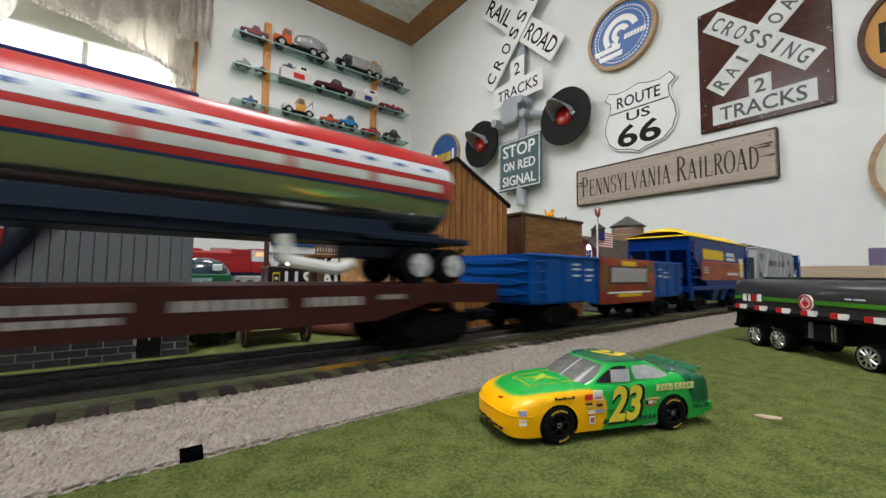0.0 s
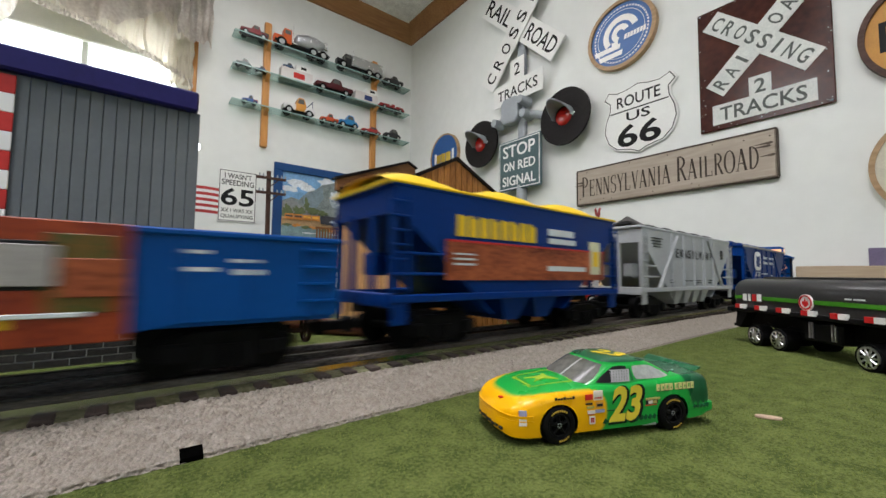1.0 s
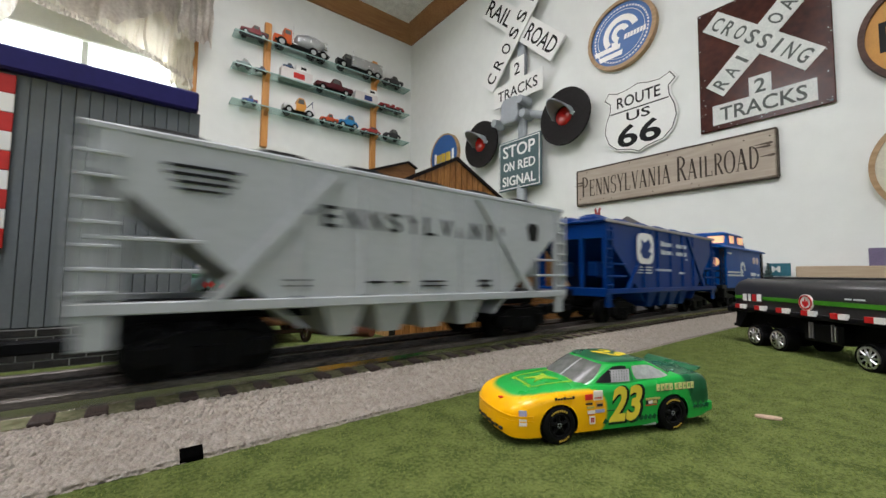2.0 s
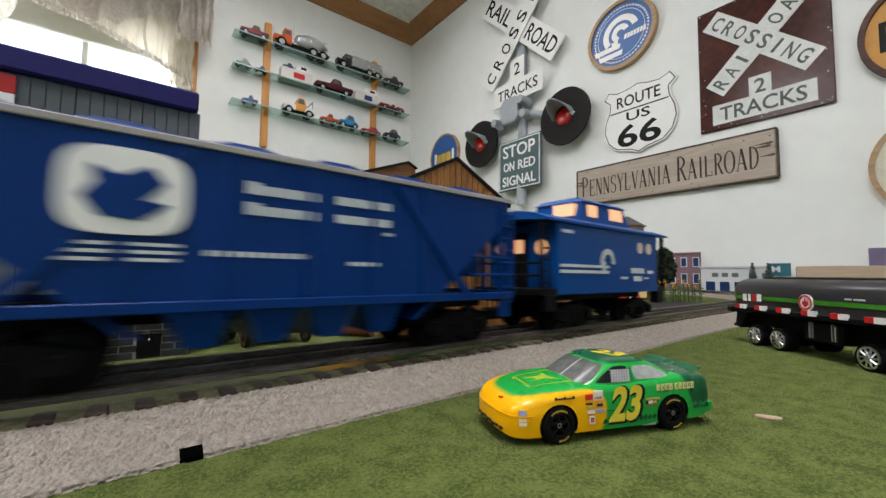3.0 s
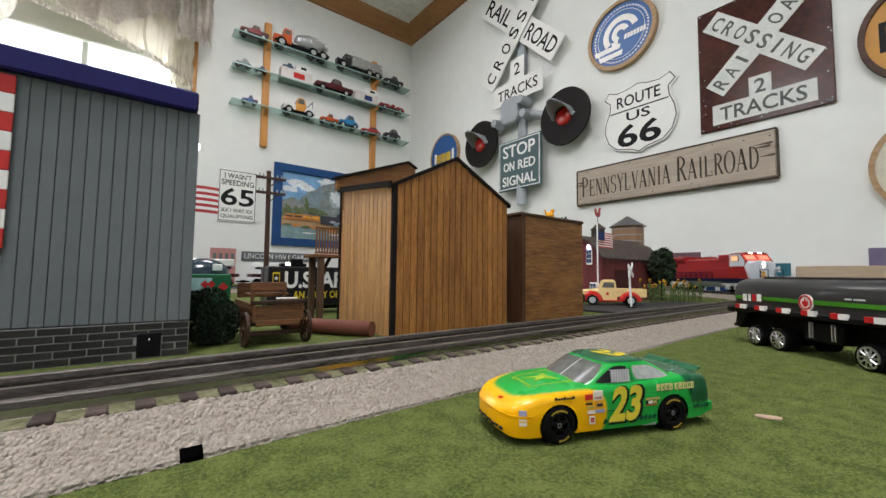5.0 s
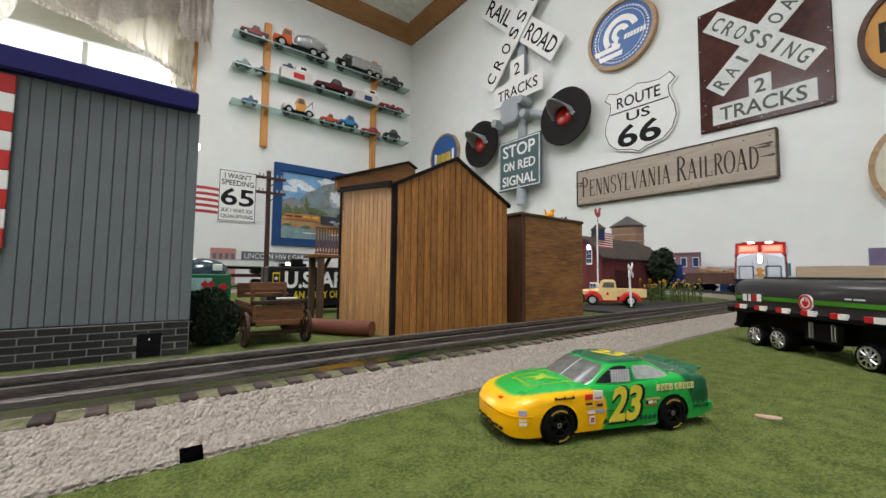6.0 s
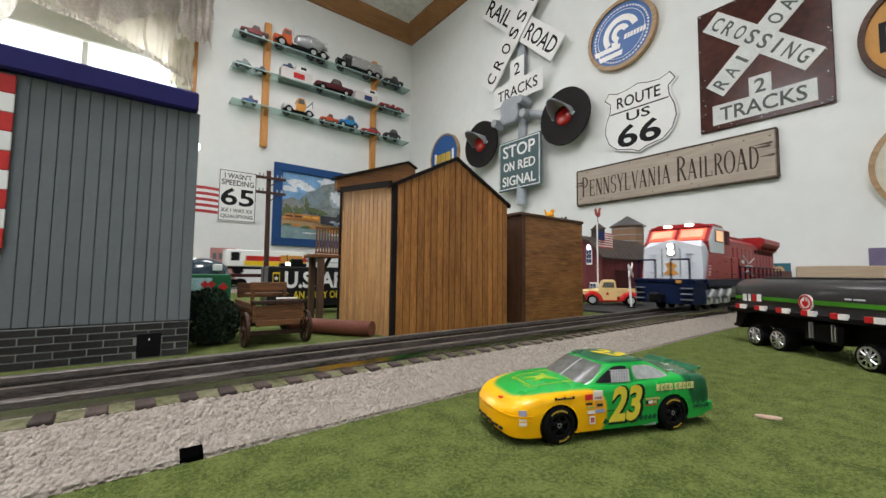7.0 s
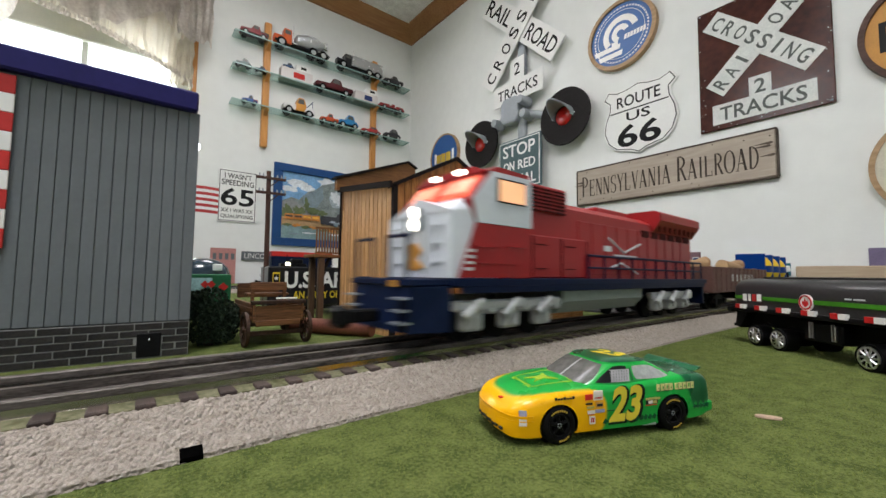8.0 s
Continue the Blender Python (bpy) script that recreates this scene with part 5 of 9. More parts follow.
part("rib", box(B(), (0.012, -0.021, 0.055), (0.010, 0.004, 0.008), 0.001), WHITE, dm)

FLAGM = mat("flag_red", (0.45, 0.05, 0.05), 0.8, var=0.1)
FLAGB = mat("flag_blue", (0.03, 0.05, 0.16), 0.8, var=0.1)


def flag(m, w, h, stripes, canton, label, pole):
    f = thing("flag", m, label, "flag")
    part("pole", cyl(B(), (0, 0, pole[0]), (0, 0, pole[1]), 0.0012, n=8), WHITE, f)
    sh = h / stripes
    for i in range(stripes):
        bm = B()
        rings = []
        for k in range(13):
            u = k / 12
            y = 0.0022 * math.sin(u * 6)
            z = -i * sh - 0.002 * u
            rings.append([(0.001 + u * w, y - 0.0003, z), (0.001 + u * w, y + 0.0003, z), (0.001 + u * w, y + 0.0003, z - sh), (0.001 + u * w, y - 0.0003, z - sh)])
        part("stripe", loft(bm, rings), FLAGM if i % 2 == 0 else WHITE, f)
    if canton:
        part("canton", box(B(), (0.001 + w * 0.2, -0.0016, -h * 0.27), (w * 0.4, 0.001, h * 0.54)), FLAGB, f)
    return f


flag(pose(0.036, 0.60, 0.164), 0.044, 0.035, 9, False, "red and white striped flag on a pole behind the grey building", (-0.164, 0.004))

# ---- the train: local x runs back along the train, -y is the side nearest the front of the layout, z from the mat ----
HW = 0.0325
MAROON = mat("maroon_flat", (0.042, 0.011, 0.010), 0.5, var=0.12, scale=60, spec=0.12)
CBLUE = mat("rail_blue", (0.001, 0.060, 0.265), 0.42, var=0.08, scale=50, spec=0.12)
DBLUE = mat("hopper_blue", (0.001, 0.030, 0.165), 0.4, var=0.08, scale=50, spec=0.12)
PBLUE = mat("plum_blue", (0.001, 0.028, 0.17), 0.4, var=0.08, scale=50, spec=0.12)
CGREY = mat("hopper_grey", (0.40, 0.418, 0.435), 0.5, var=0.06, scale=50, spec=0.12)
NYEL = mat("load_yellow", (0.78, 0.52, 0.015), 0.5, var=0.1, scale=120)
PEANUT = mat("peanut_print", (0.13, 0.022, 0.010), 0.5, second=(0.44, 0.12, 0.045), scale=75, stretch=(0.5, 1, 1), spec=0.2)
LIME = mat("leaf_print", (0.03, 0.07, 0.012), 0.5, second=(0.20, 0.08, 0.015), scale=120)
RPRINT = mat("red_print", (0.13, 0.010, 0.007), 0.45, second=(0.34, 0.055, 0.012), scale=70)
PALE = mat("pale_print", (0.62, 0.66, 0.68), 0.5, var=0.1)
WARM = mat("lit_window", (1.0, 0.62, 0.36), 0.4, var=0.1, glow=0.85, glow_color=(1.0, 0.45, 0.20))
DIMPANE = mat("dim_window", (0.46, 0.44, 0.45), 0.25, second=(0.62, 0.50, 0.44), scale=90, glow=0.10, glow_color=(1.0, 0.6, 0.4))
HEADLIGHT = mat("headlight", (1, 0.96, 0.85), 0.3, glow=14.0, glow_color=(1, 0.93, 0.78))
LREDGLOW = mat("cab_glow", (0.85, 0.12, 0.06), 0.4, var=0.25, scale=80, glow=0.75, glow_color=(1, 0.16, 0.09))
PANEGLOW = mat("windshield_glow", (1.0, 0.35, 0.22), 0.3, var=0.4, scale=70, glow=0.85, glow_color=(1.0, 0.20, 0.13))
SILVER = mat("bogie_silver", (0.36, 0.38, 0.38), 0.45, 0.3, second=(0.52, 0.54, 0.54), scale=160)
CARS = []


def bogie(parent, x, material=TRUCK_BLACK, wb=0.030, axles=2, r=0.0085):
    """A truck: side frames with springs and journal boxes, bolster and flanged wheels."""
    bm = B()
    half = wb / 2
    for sy in (-1, 1):
        y = sy * 0.0225
        prism(bm, [(x - half - 0.006, 0.0275), (x - half - 0.006, 0.0225), (x - half + 0.004, 0.0215), (x - 0.008, 0.0185), (x + 0.008, 0.0185), (x + half - 0.004, 0.0215), (x + half + 0.006, 0.0225), (x + half + 0.006, 0.0275), (x + 0.009, 0.031), (x - 0.009, 0.031)], y - 0.0022, y + 0.0022, "xz", 0.0004)
        for k in (-0.0035, 0, 0.0035):
            cyl(bm, (x + k, y + sy * 0.0026, 0.0205), (x + k, y + sy * 0.0026, 0.0265), 0.0015, n=8)
        for a in range(axles):
            ax = x - half + wb * a / (axles - 1)
            box(bm, (ax, y + sy * 0.0026, 0.0245), (0.0062, 0.004, 0.0062), 0.0008)
    box(bm, (x, 0, 0.029), (0.010, 0.045, 0.006), 0.0008)
    bg = part("bogie", bm, material, parent, "sprung truck frame")
    for a in range(axles):
        ax = x - half + wb * a / (axles - 1)
        for sy in (-1, 1):
            bm = cyl(B(), (ax, sy * 0.0150, RAILZ + r), (ax, sy * 0.0188, RAILZ + r), r, r * 0.97, 24)
            cyl(bm, (ax, sy * 0.0138, RAILZ + r), (ax, sy * 0.0150, RAILZ + r), r + 0.0012, n=24)
            part("wheel", bm, TRUCK_BLACK, bg)
        part("axle", cyl(B(), (ax, -0.02, RAILZ + r), (ax, 0.02, RAILZ + r), 0.0018, n=8), TRUCK_BLACK, bg)
    return bg


def coupler(parent, x, sgn):
    bm = box(B(), (x + sgn * 0.008, 0, 0.0265), (0.018, 0.005, 0.004), 0.0006)
    box(bm, (x + sgn * 0.018, 0, 0.0265), (0.006, 0.009, 0.007), 0.0012)
    part("coupler", bm, TRUCK_BLACK, parent, "dark metal knuckle coupler")


def ladder(parent, x, y, z0, z1, n, material, w=0.009):
    bm = B()
    for k in range(n):
        z = z0 + (z1 - z0) * (k + 0.5) / n
        cyl(bm, (x - w / 2, y, z), (x + w / 2, y, z), 0.0006, n=6)
    for s in (-1, 1):
        cyl(bm, (x + s * w / 2, y, z0), (x + s * w / 2, y, z1), 0.0006, n=6)
    part("ladder", bm, material, parent)


def new_car(name, s0, s1, label, category="train car", group="freight cars"):
    """A car whose ends lie s0 and s1 metres back along the track at the start."""
    c = thing(name, pose(0, -5, 0), label, category, group)
    CARS.append((c, s0, s1))
    return c


AGED_DIM = mat("faded_lettering", (0.26, 0.24, 0.24), 0.6, second=(0.40, 0.38, 0.37), scale=300)


def flatcar(s0, s1, label):
    c = new_car("flatcar", s0, s1, label)
    L = s1 - s0
    h = L / 2
    bm = B()
    for sy in (-1, 1):
        y = sy * (HW - 0.001)
        prism(bm, [(-h, 0.0455), (-h, 0.036), (-h + 0.006, 0.036), (-h + 0.045, 0.0375), (-h + 0.072, 0.0308), (h - 0.072, 0.0308), (h - 0.045, 0.0375), (h - 0.006, 0.036), (h, 0.036), (h, 0.0455)], y - 0.001, y + 0.001, "xz")
    part("side_sill", bm, MAROON, c)
    part("deck", box(B(), (0, 0, 0.0440), (L - 0.001, 2 * HW - 0.003, 0.003), 0.0004), MAROON, c)
    part("center_sill", box(B(), (0, 0, 0.037), (L - 0.02, 0.012, 0.011)), MAROON, c)
    for x0, n_, z0, z1, w_ in ((h - 0.070, 5, 0.0394, 0.0414, 0.0024), (h - 0.100, 6, 0.0376, 0.0410, 0.0037), (h - 0.140, 8, 0.0376, 0.0410, 0.0040), (h - 0.178, 7, 0.0382, 0.0410, 0.0040), (h - 0.176, 6, 0.0350, 0.0370, 0.0040)):
        for i in range(n_):
            bars("lettering_bar", c, AGED_DIM, -HW, [(x0 + i * w_, x0 + i * w_ + w_ * 0.72, z0, z1)])
    for k in range(12):
        part("stake_pocket", box(B(), (-h + 0.02 + k * (L - 0.04) / 11, -HW - 0.0003, 0.0432), (0.003, 0.001, 0.003)), MAROON, c)
    for sg in (-1, 1):
        part("end_plate", box(B(), (sg * (h + 0.0008), 0, 0.0405), (0.0016, 2 * HW - 0.004, 0.010), 0.0004), MAROON, c)
        bogie(c, sg * (h - 0.036))
        coupler(c, sg * h, sg)
    return c


flatcar(-0.1316, 0.1484, "maroon flatcar carrying a silver tank trailer")

# tank trailer riding on the flatcar
TANKM = mat("polished_tank", (0.40, 0.42, 0.41), 0.2, 0.92, var=0.05, scale=30)
TRED = mat("tank_red", (0.42, 0.02, 0.018), 0.3, var=0.06)
TNAVY = mat("trailer_navy", (0.004, 0.011, 0.03), 0.4, var=0.15, spec=0.25)
tt = new_car("tank_trailer", -0.1316, 0.1484, "polished silver tank trailer with red and white bands on a flatcar", "toy truck", "trailers")
TL0, TL1, TCZ, TRY, TRZ = -0.135, 0.117, 0.0917, 0.0255, 0.0218


def hull(x0, x1, a0, a1, grow, n=20, t=0.0006):
    """A strip of the tank's skin between two angles, 0 at the far side, 90 on top."""
    bm = B()
    rings = []
    xs_ = [x0, x0 + 0.004, x1 - 0.004, x1]
    ks = [0.93, 1.0, 1.0, 0.93]
    for x, k in zip(xs_, ks):
        o, i_ = [], []
        for j in range(n + 1):
            a = radians(a0 + (a1 - a0) * j / n)
            o.append((x, math.cos(a) * (TRY * k + grow + t), TCZ + math.sin(a) * (TRZ * k + grow + t)))
            i_.append((x, math.cos(a) * (TRY * k + grow), TCZ + math.sin(a) * (TRZ * k + grow)))
        rings.append(o + i_[::-1])
    return loft(bm, rings)


bm = B()
loft(bm, [[(x, math.cos(2 * math.pi * j / 40) * TRY * k, TCZ + math.sin(2 * math.pi * j / 40) * TRZ * k) for j in range(40)] for x, k in ((TL0, 0.8), (TL0 + 0.003, 0.95), (TL0 + 0.008, 1), (TL1 - 0.008, 1), (TL1 - 0.003, 0.95), (TL1, 0.8))])
tk = part("tank", bm, TANKM, tt, "polished silver tank", True)
part("top_band", hull(TL0 + 0.002, TL1 - 0.002, 50, 151, 0.0001), TRED, tk, "red band along the tank top", True)
part("white_band", hull(TL0 + 0.002, TL1 - 0.002, 151.5, 169, 0.0001), PALE, tk, "white band along the tank", True)
part("red_stripe", hull(TL0 + 0.08, TL1 - 0.003, 169.5, 193, 0.0001), TRED, tk, "red lettered stripe", True)
part("blue_line", hull(TL0 + 0.03, TL1 - 0.003, 193, 196, 0.0001), NAVY, tk, "thin navy line", True)
for i in range(36):
    if i in (8, 19, 27):
        continue
    x = TL0 + 0.086 + i * 0.0043
    part("lettering_bar", hull(x, x + 0.0026, 176, 186, 0.0008, t=0.0002, n=5), AGED, tk)
for i in range(12):
    x = TL0 + 0.060 + i * 0.0152
    part("small_lettering", hull(x, x + 0.0120, 158, 162, 0.0008, t=0.0002, n=4), BLUE, tk)
part("emblem_oval", ball(B(), (-0.075, -TRY - 0.0002, TCZ + 0.001), 0.026, (1, 0.03, 0.5), 32, 12), WHITE, tk, "white oval emblem", True)
part("emblem_bar", box(B(), (-0.075, -TRY - 0.0012, TCZ + 0.001), (0.036, 0.0008, 0.006)), BLUE, tk, "blue bar of lettering")
part("chassis", box(B(), (-0.01, 0, 0.0670), (0.25, 0.030, 0.007), 0.0006), TNAVY, tt)
part("side_skirt", box(B(), (-0.03, -0.0215, 0.0700), (0.22, 0.002, 0.007), 0.0006), TNAVY, tt)
part("rear_fender", box(B(), (0.098, 0, 0.0665), (0.060, 0.046, 0.0030), 0.0006), TNAVY, tt)
part("rear_frame", box(B(), (0.095, 0, 0.0600), (0.055, 0.024, 0.006), 0.0006), TNAVY, tt)
part("tail_lamp", box(B(), (0.1275, -0.017, 0.0625), (0.002, 0.006, 0.002)), ORANGE, tt)
bm = B()
for a, b in (((0.034, -0.02, 0.0645), (0.036, -0.02, 0.0545)), ((0.036, -0.02, 0.0545), (0.056, -0.02, 0.0515)), ((0.056, -0.02, 0.0515), (0.062, -0.02, 0.0545))):
    cyl(bm, a, b, 0.0026, n=10)
part("hose", bm, WHITE, tt, "white drain hose under the tank", True)
for x in (-0.045, ):
    part("landing_leg", cyl(B(), (x, -0.015, 0.0458), (x + 0.012, -0.015, 0.064), 0.002, n=8), TNAVY, tt)
    part("landing_leg", cyl(B(), (x, 0.015, 0.0458), (x + 0.012, 0.015, 0.064), 0.002, n=8), TNAVY, tt)
for x in (0.0945, 0.1145):
    for sy in (-1, 1):
        w_ = part("wheel", cyl(B(), (x, sy * 0.0135, 0.0541), (x, sy * 0.0235, 0.0541), 0.0085, n=28), RUBBER, tt, "black tyre", True)
        bm = cyl(B(), (x, sy * 0.0230, 0.0541), (x, sy * 0.0242, 0.0541), 0.0055, n=20)
        cyl(bm, (x, sy * 0.0240, 0.0541), (x, sy * 0.0252, 0.0541), 0.0022, n=10)
        part("rim", bm, CHROME, w_, "bright chrome rim")
for x in (-0.11, -0.09):
    part("dolly_wheel", cyl(B(), (x, -0.0225, 0.0530), (x, 0.0225, 0.0530), 0.0074, n=20), RUBBER, tt)

# blue gondola
gd = new_car("gondola", 0.1748, 0.3890, "blue open gondola with a red fruit-candy billboard")
L, h = 0.2142, 0.1071
for sy in (-1, 1):
    bm = prism(B(), [(-h, 0.0615), (-h, 0.0345), (-h + 0.050, 0.0345), (-h + 0.072, 0.0308), (h - 0.072, 0.0308), (h - 0.050, 0.0345), (h, 0.0345), (h, 0.0615)], sy * HW - 0.0008, sy * HW + 0.0008, "xz")
    for k in range(11):
        if sy > 0 or k not in (4, 5, 6):
            part("rib", box(B(), (-h + 0.012 + k * 0.019, sy * (HW + 0.0008), 0.0475), (0.0016, 0.0014, 0.026)), CBLUE, gd)
    part("side", bm, CBLUE, gd)
    part("top_rail", box(B(), (0, sy * HW, 0.0617), (L + 0.002, 0.004, 0.0022), 0.0006), CBLUE, gd)
for sg in (-1, 1):
    part("end", box(B(), (sg * h, 0, 0.049), (0.0016, 2 * HW, 0.027)), CBLUE, gd)
    for k in range(4):
        bm = B()
        z = 0.0395 + k * 0.0062
        prism(bm, [(-HW, z), (-HW * 0.5, z - 0.0020), (HW * 0.5, z - 0.0020), (HW, z), (HW * 0.5, z + 0.0020), (-HW * 0.5, z + 0.0020)], sg * (h + 0.0006) - 0.0012, sg * (h + 0.0006) + 0.0012, "yz", 0.0003)
        part("end_rib", bm, CBLUE, gd)
    bogie(gd, sg * (h - 0.036))
    coupler(gd, sg * h, sg)
part("floor", box(B(), (0, 0, 0.0345), (L - 0.002, 2 * HW - 0.002, 0.003)), CBLUE, gd)
bx0, bx1 = 0.245 - 0.2819, 0.3266 - 0.2819
bb = part("billboard", box(B(), ((bx0 + bx1) / 2, -HW - 0.0030, 0.0468), (bx1 - bx0, 0.0012, 0.0318), 0.0003), RPRINT, gd, "red billboard printed with fruit colours")
yb_ = -HW - 0.0037
for nm, x0, x1, z0, z1, mm in (("name_block", 0.16, 0.82, 0.47, 0.80, AGED_DIM), ("name_shadow", 0.14, 0.84, 0.44, 0.83, INK), ("yellow_band", 0.28, 0.72, 0.14, 0.26, NYEL), ("leaf_patch", 0.80, 0.96, 0.25, 0.9, LIME), ("orange_patch", 0.83, 0.99, 0.38, 0.70, PEANUT), ("leaf_patch", 0.02, 0.12, 0.3, 0.85, LIME), ("yellow_crown", 0.36, 0.62, 0.84, 0.95, NYEL), ("white_line", 0.1, 0.9, 0.22, 0.26, PALE)):
    w = bx1 - bx0
    yy = yb_ - (0.0006 if nm in ("name_block", "white_line", "orange_patch") else 0.0)
    part(nm, box(B(), (bx0 + w * (x0 + x1) / 2, yy, 0.031 + 0.0315 * (z0 + z1) / 2), (w * (x1 - x0), 0.0006, 0.0315 * (z1 - z0)), 0.0002), mm, bb)
bars("lettering_bar", gd, PALE, -HW - 0.0008, [(-0.066, -0.058, 0.0565, 0.0578), (-0.066, -0.055, 0.0535, 0.0548), (-0.066, -0.057, 0.0495, 0.0508), (-0.051, -0.043, 0.0535, 0.0548), (-0.051, -0.043, 0.0495, 0.0508), (-0.051, -0.045, 0.0465, 0.0478), (0.056, 0.064, 0.0555, 0.0566), (0.056, 0.066, 0.0500, 0.0513), (0.070, 0.079, 0.0530, 0.0541), (0.071, 0.080, 0.0490, 0.0508)])
for z in (0.040, 0.046, 0.052, 0.058):
    part("grab_iron", cyl(B(), (h - 0.014, -HW - 0.0022, z), (h - 0.003, -HW - 0.0022, z), 0.0006, n=6), CBLUE, gd)
    part("grab_iron", cyl(B(), (-h + 0.003, -HW - 0.0022, z), (-h + 0.012, -HW - 0.0022, z), 0.0006, n=6), CBLUE, gd)


def hopper(name, s0, s1, material, label, ribs, cover, zt=0.0890, braces=True, hatches=None, nb=4):
    """A covered hopper: slanted end sheets, side ribs, end posts, ladders and discharge bays."""
    c = new_car(name, s0, s1, label)
    L = s1 - s0
    h = L / 2
    zs = 0.0405
    sl = 0.050
    W = HW - 0.0012
    for sy in (-1, 1):
        bm = prism(B(), [(-h + 0.003, zt), (-h + 0.003, zt - 0.010), (-h + sl, zs), (h - sl, zs), (h - 0.003, zt - 0.010), (h - 0.003, zt)], sy * W - 0.0007, sy * W + 0.0007, "xz")
        part("side_sheet", bm, material, c)
    for sg in (-1, 1):
        bm = loft(B(), [[(sg * (h - 0.003), y, zt - 0.010), (sg * (h - 0.0045), y, zt - 0.010), (sg * (h - sl - 0.014), y, 0.030), (sg * (h - sl - 0.0125), y, 0.030)] for y in (-W, W)])
        box(bm, (sg * (h - 0.0035), 0, zt - 0.006), (0.0016, 2 * W, 0.012))
        part("slope_sheet", bm, material, c)
    part("roof", box(B(), (0, 0, zt + 0.0006), (L - 0.002, 2 * HW, 0.0024), 0.0006), cover, c)
    part("side_sill", box(B(), (0, -HW + 0.0005, zs - 0.0012), (L, 0.003, 0.0036), 0.0004), material, c)
    part("side_sill", box(B(), (0, HW - 0.0005, zs - 0.0012), (L, 0.003, 0.0036), 0.0004), material, c)
    part("end_sill", box(B(), (-h + 0.002, 0, zs - 0.002), (0.004, 2 * HW, 0.006), 0.0004), material, c)
    part("end_sill", box(B(), (h - 0.002, 0, zs - 0.002), (0.004, 2 * HW, 0.006), 0.0004), material, c)
    part("center_sill", box(B(), (0, 0, 0.036), (L, 0.010, 0.008)), TRUCK_BLACK, c)
    for i in range(ribs):
        x = -h + sl + 0.010 + i * (L - 2 * sl - 0.020) / max(1, ribs - 1)
        for sy in (-1, 1):
            part("rib", box(B(), (x, sy * (HW - 0.0002), (zt + zs) / 2), (0.0026, 0.0022, zt - zs - 0.002), 0.0004), material, c)
    for sg in (-1, 1):
        for y in (-HW + 0.0015, -0.011, 0.011, HW - 0.0015):
            part("end_post", box(B(), (sg * (h - 0.003), y, (zt - 0.01 + zs) / 2), (0.0026, 0.0026, zt - zs - 0.010)), material, c)
        for sy in (-1, 1):
            if braces:
                part("corner_post", box(B(), (sg * (h - 0.009), sy * (HW - 0.0012), (zt + zs) / 2), (0.0035, 0.0022, zt - zs)), material, c)
                bm = prism(B(), [(sg * (h - 0.036), zs), (sg * (h - 0.031), zs), (sg * (h - sl - 0.022), zt - 0.002), (sg * (h - sl - 0.026), zt - 0.002)], sy * HW - 0.0012, sy * HW + 0.0012, "xz")
                part("brace", bm, material, c)
        bm = B()
        for y in (-0.014, 0.014):
            box(bm, (sg * (h - 0.018), y, 0.055), (0.012, 0.010, 0.012), 0.0015)
        part("brake_gear", bm, material, c)
        ladder(c, sg * (h - 0.005), -HW - 0.0006, zs, zt - 0.004, 7, material)
        for z in (0.0500, 0.0590):
            part("platform_rail", cyl(B(), (sg * (h - 0.004), -HW, z), (sg * (h - 0.030), -HW, z), 0.0007, n=6), material, c)
        part("step", box(B(), (sg * (h - 0.006), -HW + 0.001, zs - 0.007), (0.008, 0.0016, 0.011), 0.0004), material, c)
        bogie(c, sg * (h - 0.034))
        coupler(c, sg * h, sg)
    bw = (L - 2 * sl - 0.036) / nb
    for i in range(nb):
        x0 = -h + sl + 0.018 + i * bw
        bm = B()
        loft(bm, [[(x0 + 0.001, -W, zs), (x0 + bw - 0.001, -W, zs), (x0 + bw - 0.001, W, zs), (x0 + 0.001, W, zs)], [(x0 + bw * 0.35, -W * 0.85, 0.0255), (x0 + bw * 0.75, -W * 0.85, 0.0255), (x0 + bw * 0.75, W * 0.85, 0.0255), (x0 + bw * 0.35, W * 0.85, 0.0255)]])
        part("discharge_bay", bm, material, c)
    if hatches:
        for i in range(6):
            x = -h + 0.022 + i * (L - 0.044) / 5
            bm = box(B(), (x, -0.010, zt + 0.0042), (0.022, 0.016, 0.0048), 0.0016)
            box(bm, (x, -0.010, zt + 0.0070), (0.015, 0.010, 0.0016), 0.0006)
            part("hatch", bm, hatches, c)
            part("hatch", box(B(), (x, 0.012, zt + 0.0042), (0.022, 0.016, 0.0048), 0.0016), hatches, c)
    return c, h, -HW


pc_, h, yf = hopper("nut_hopper", 0.411, 0.602, PBLUE, "blue open hopper with a peanut-brown panel and yellow load", 0, DBLUE, 0.0885, False, nb=2)
part("roof_rim", box(B(), (0, 0, 0.0900), (0.191, 2 * HW + 0.001, 0.0014), 0.0004), NYEL, pc_, "yellow rim")
bm = B()
nx, ny = 40, 10
gridv = [[bm.verts.new((-h + 0.001 + (2 * h - 0.002) * i / nx, -HW + 0.001 + (2 * HW - 0.002) * j / ny, 0.0896 + math.sin(math.pi * j / ny) ** 0.6 * (0.0034 + 0.0075 * abs(math.sin(3.0 * math.pi * i / nx + 0.5)) ** 1.5 + 0.0008 * noise.noise((i * 0.7, j * 0.8, 0))))) for j in range(ny + 1)] for i in range(nx + 1)]
for a, b in zip(gridv, gridv[1:]):
    for j in range(ny):
        bm.faces.new((a[j], b[j], b[j + 1], a[j + 1]))
part("load", bm, NYEL, pc_, "heaped yellow load", True)
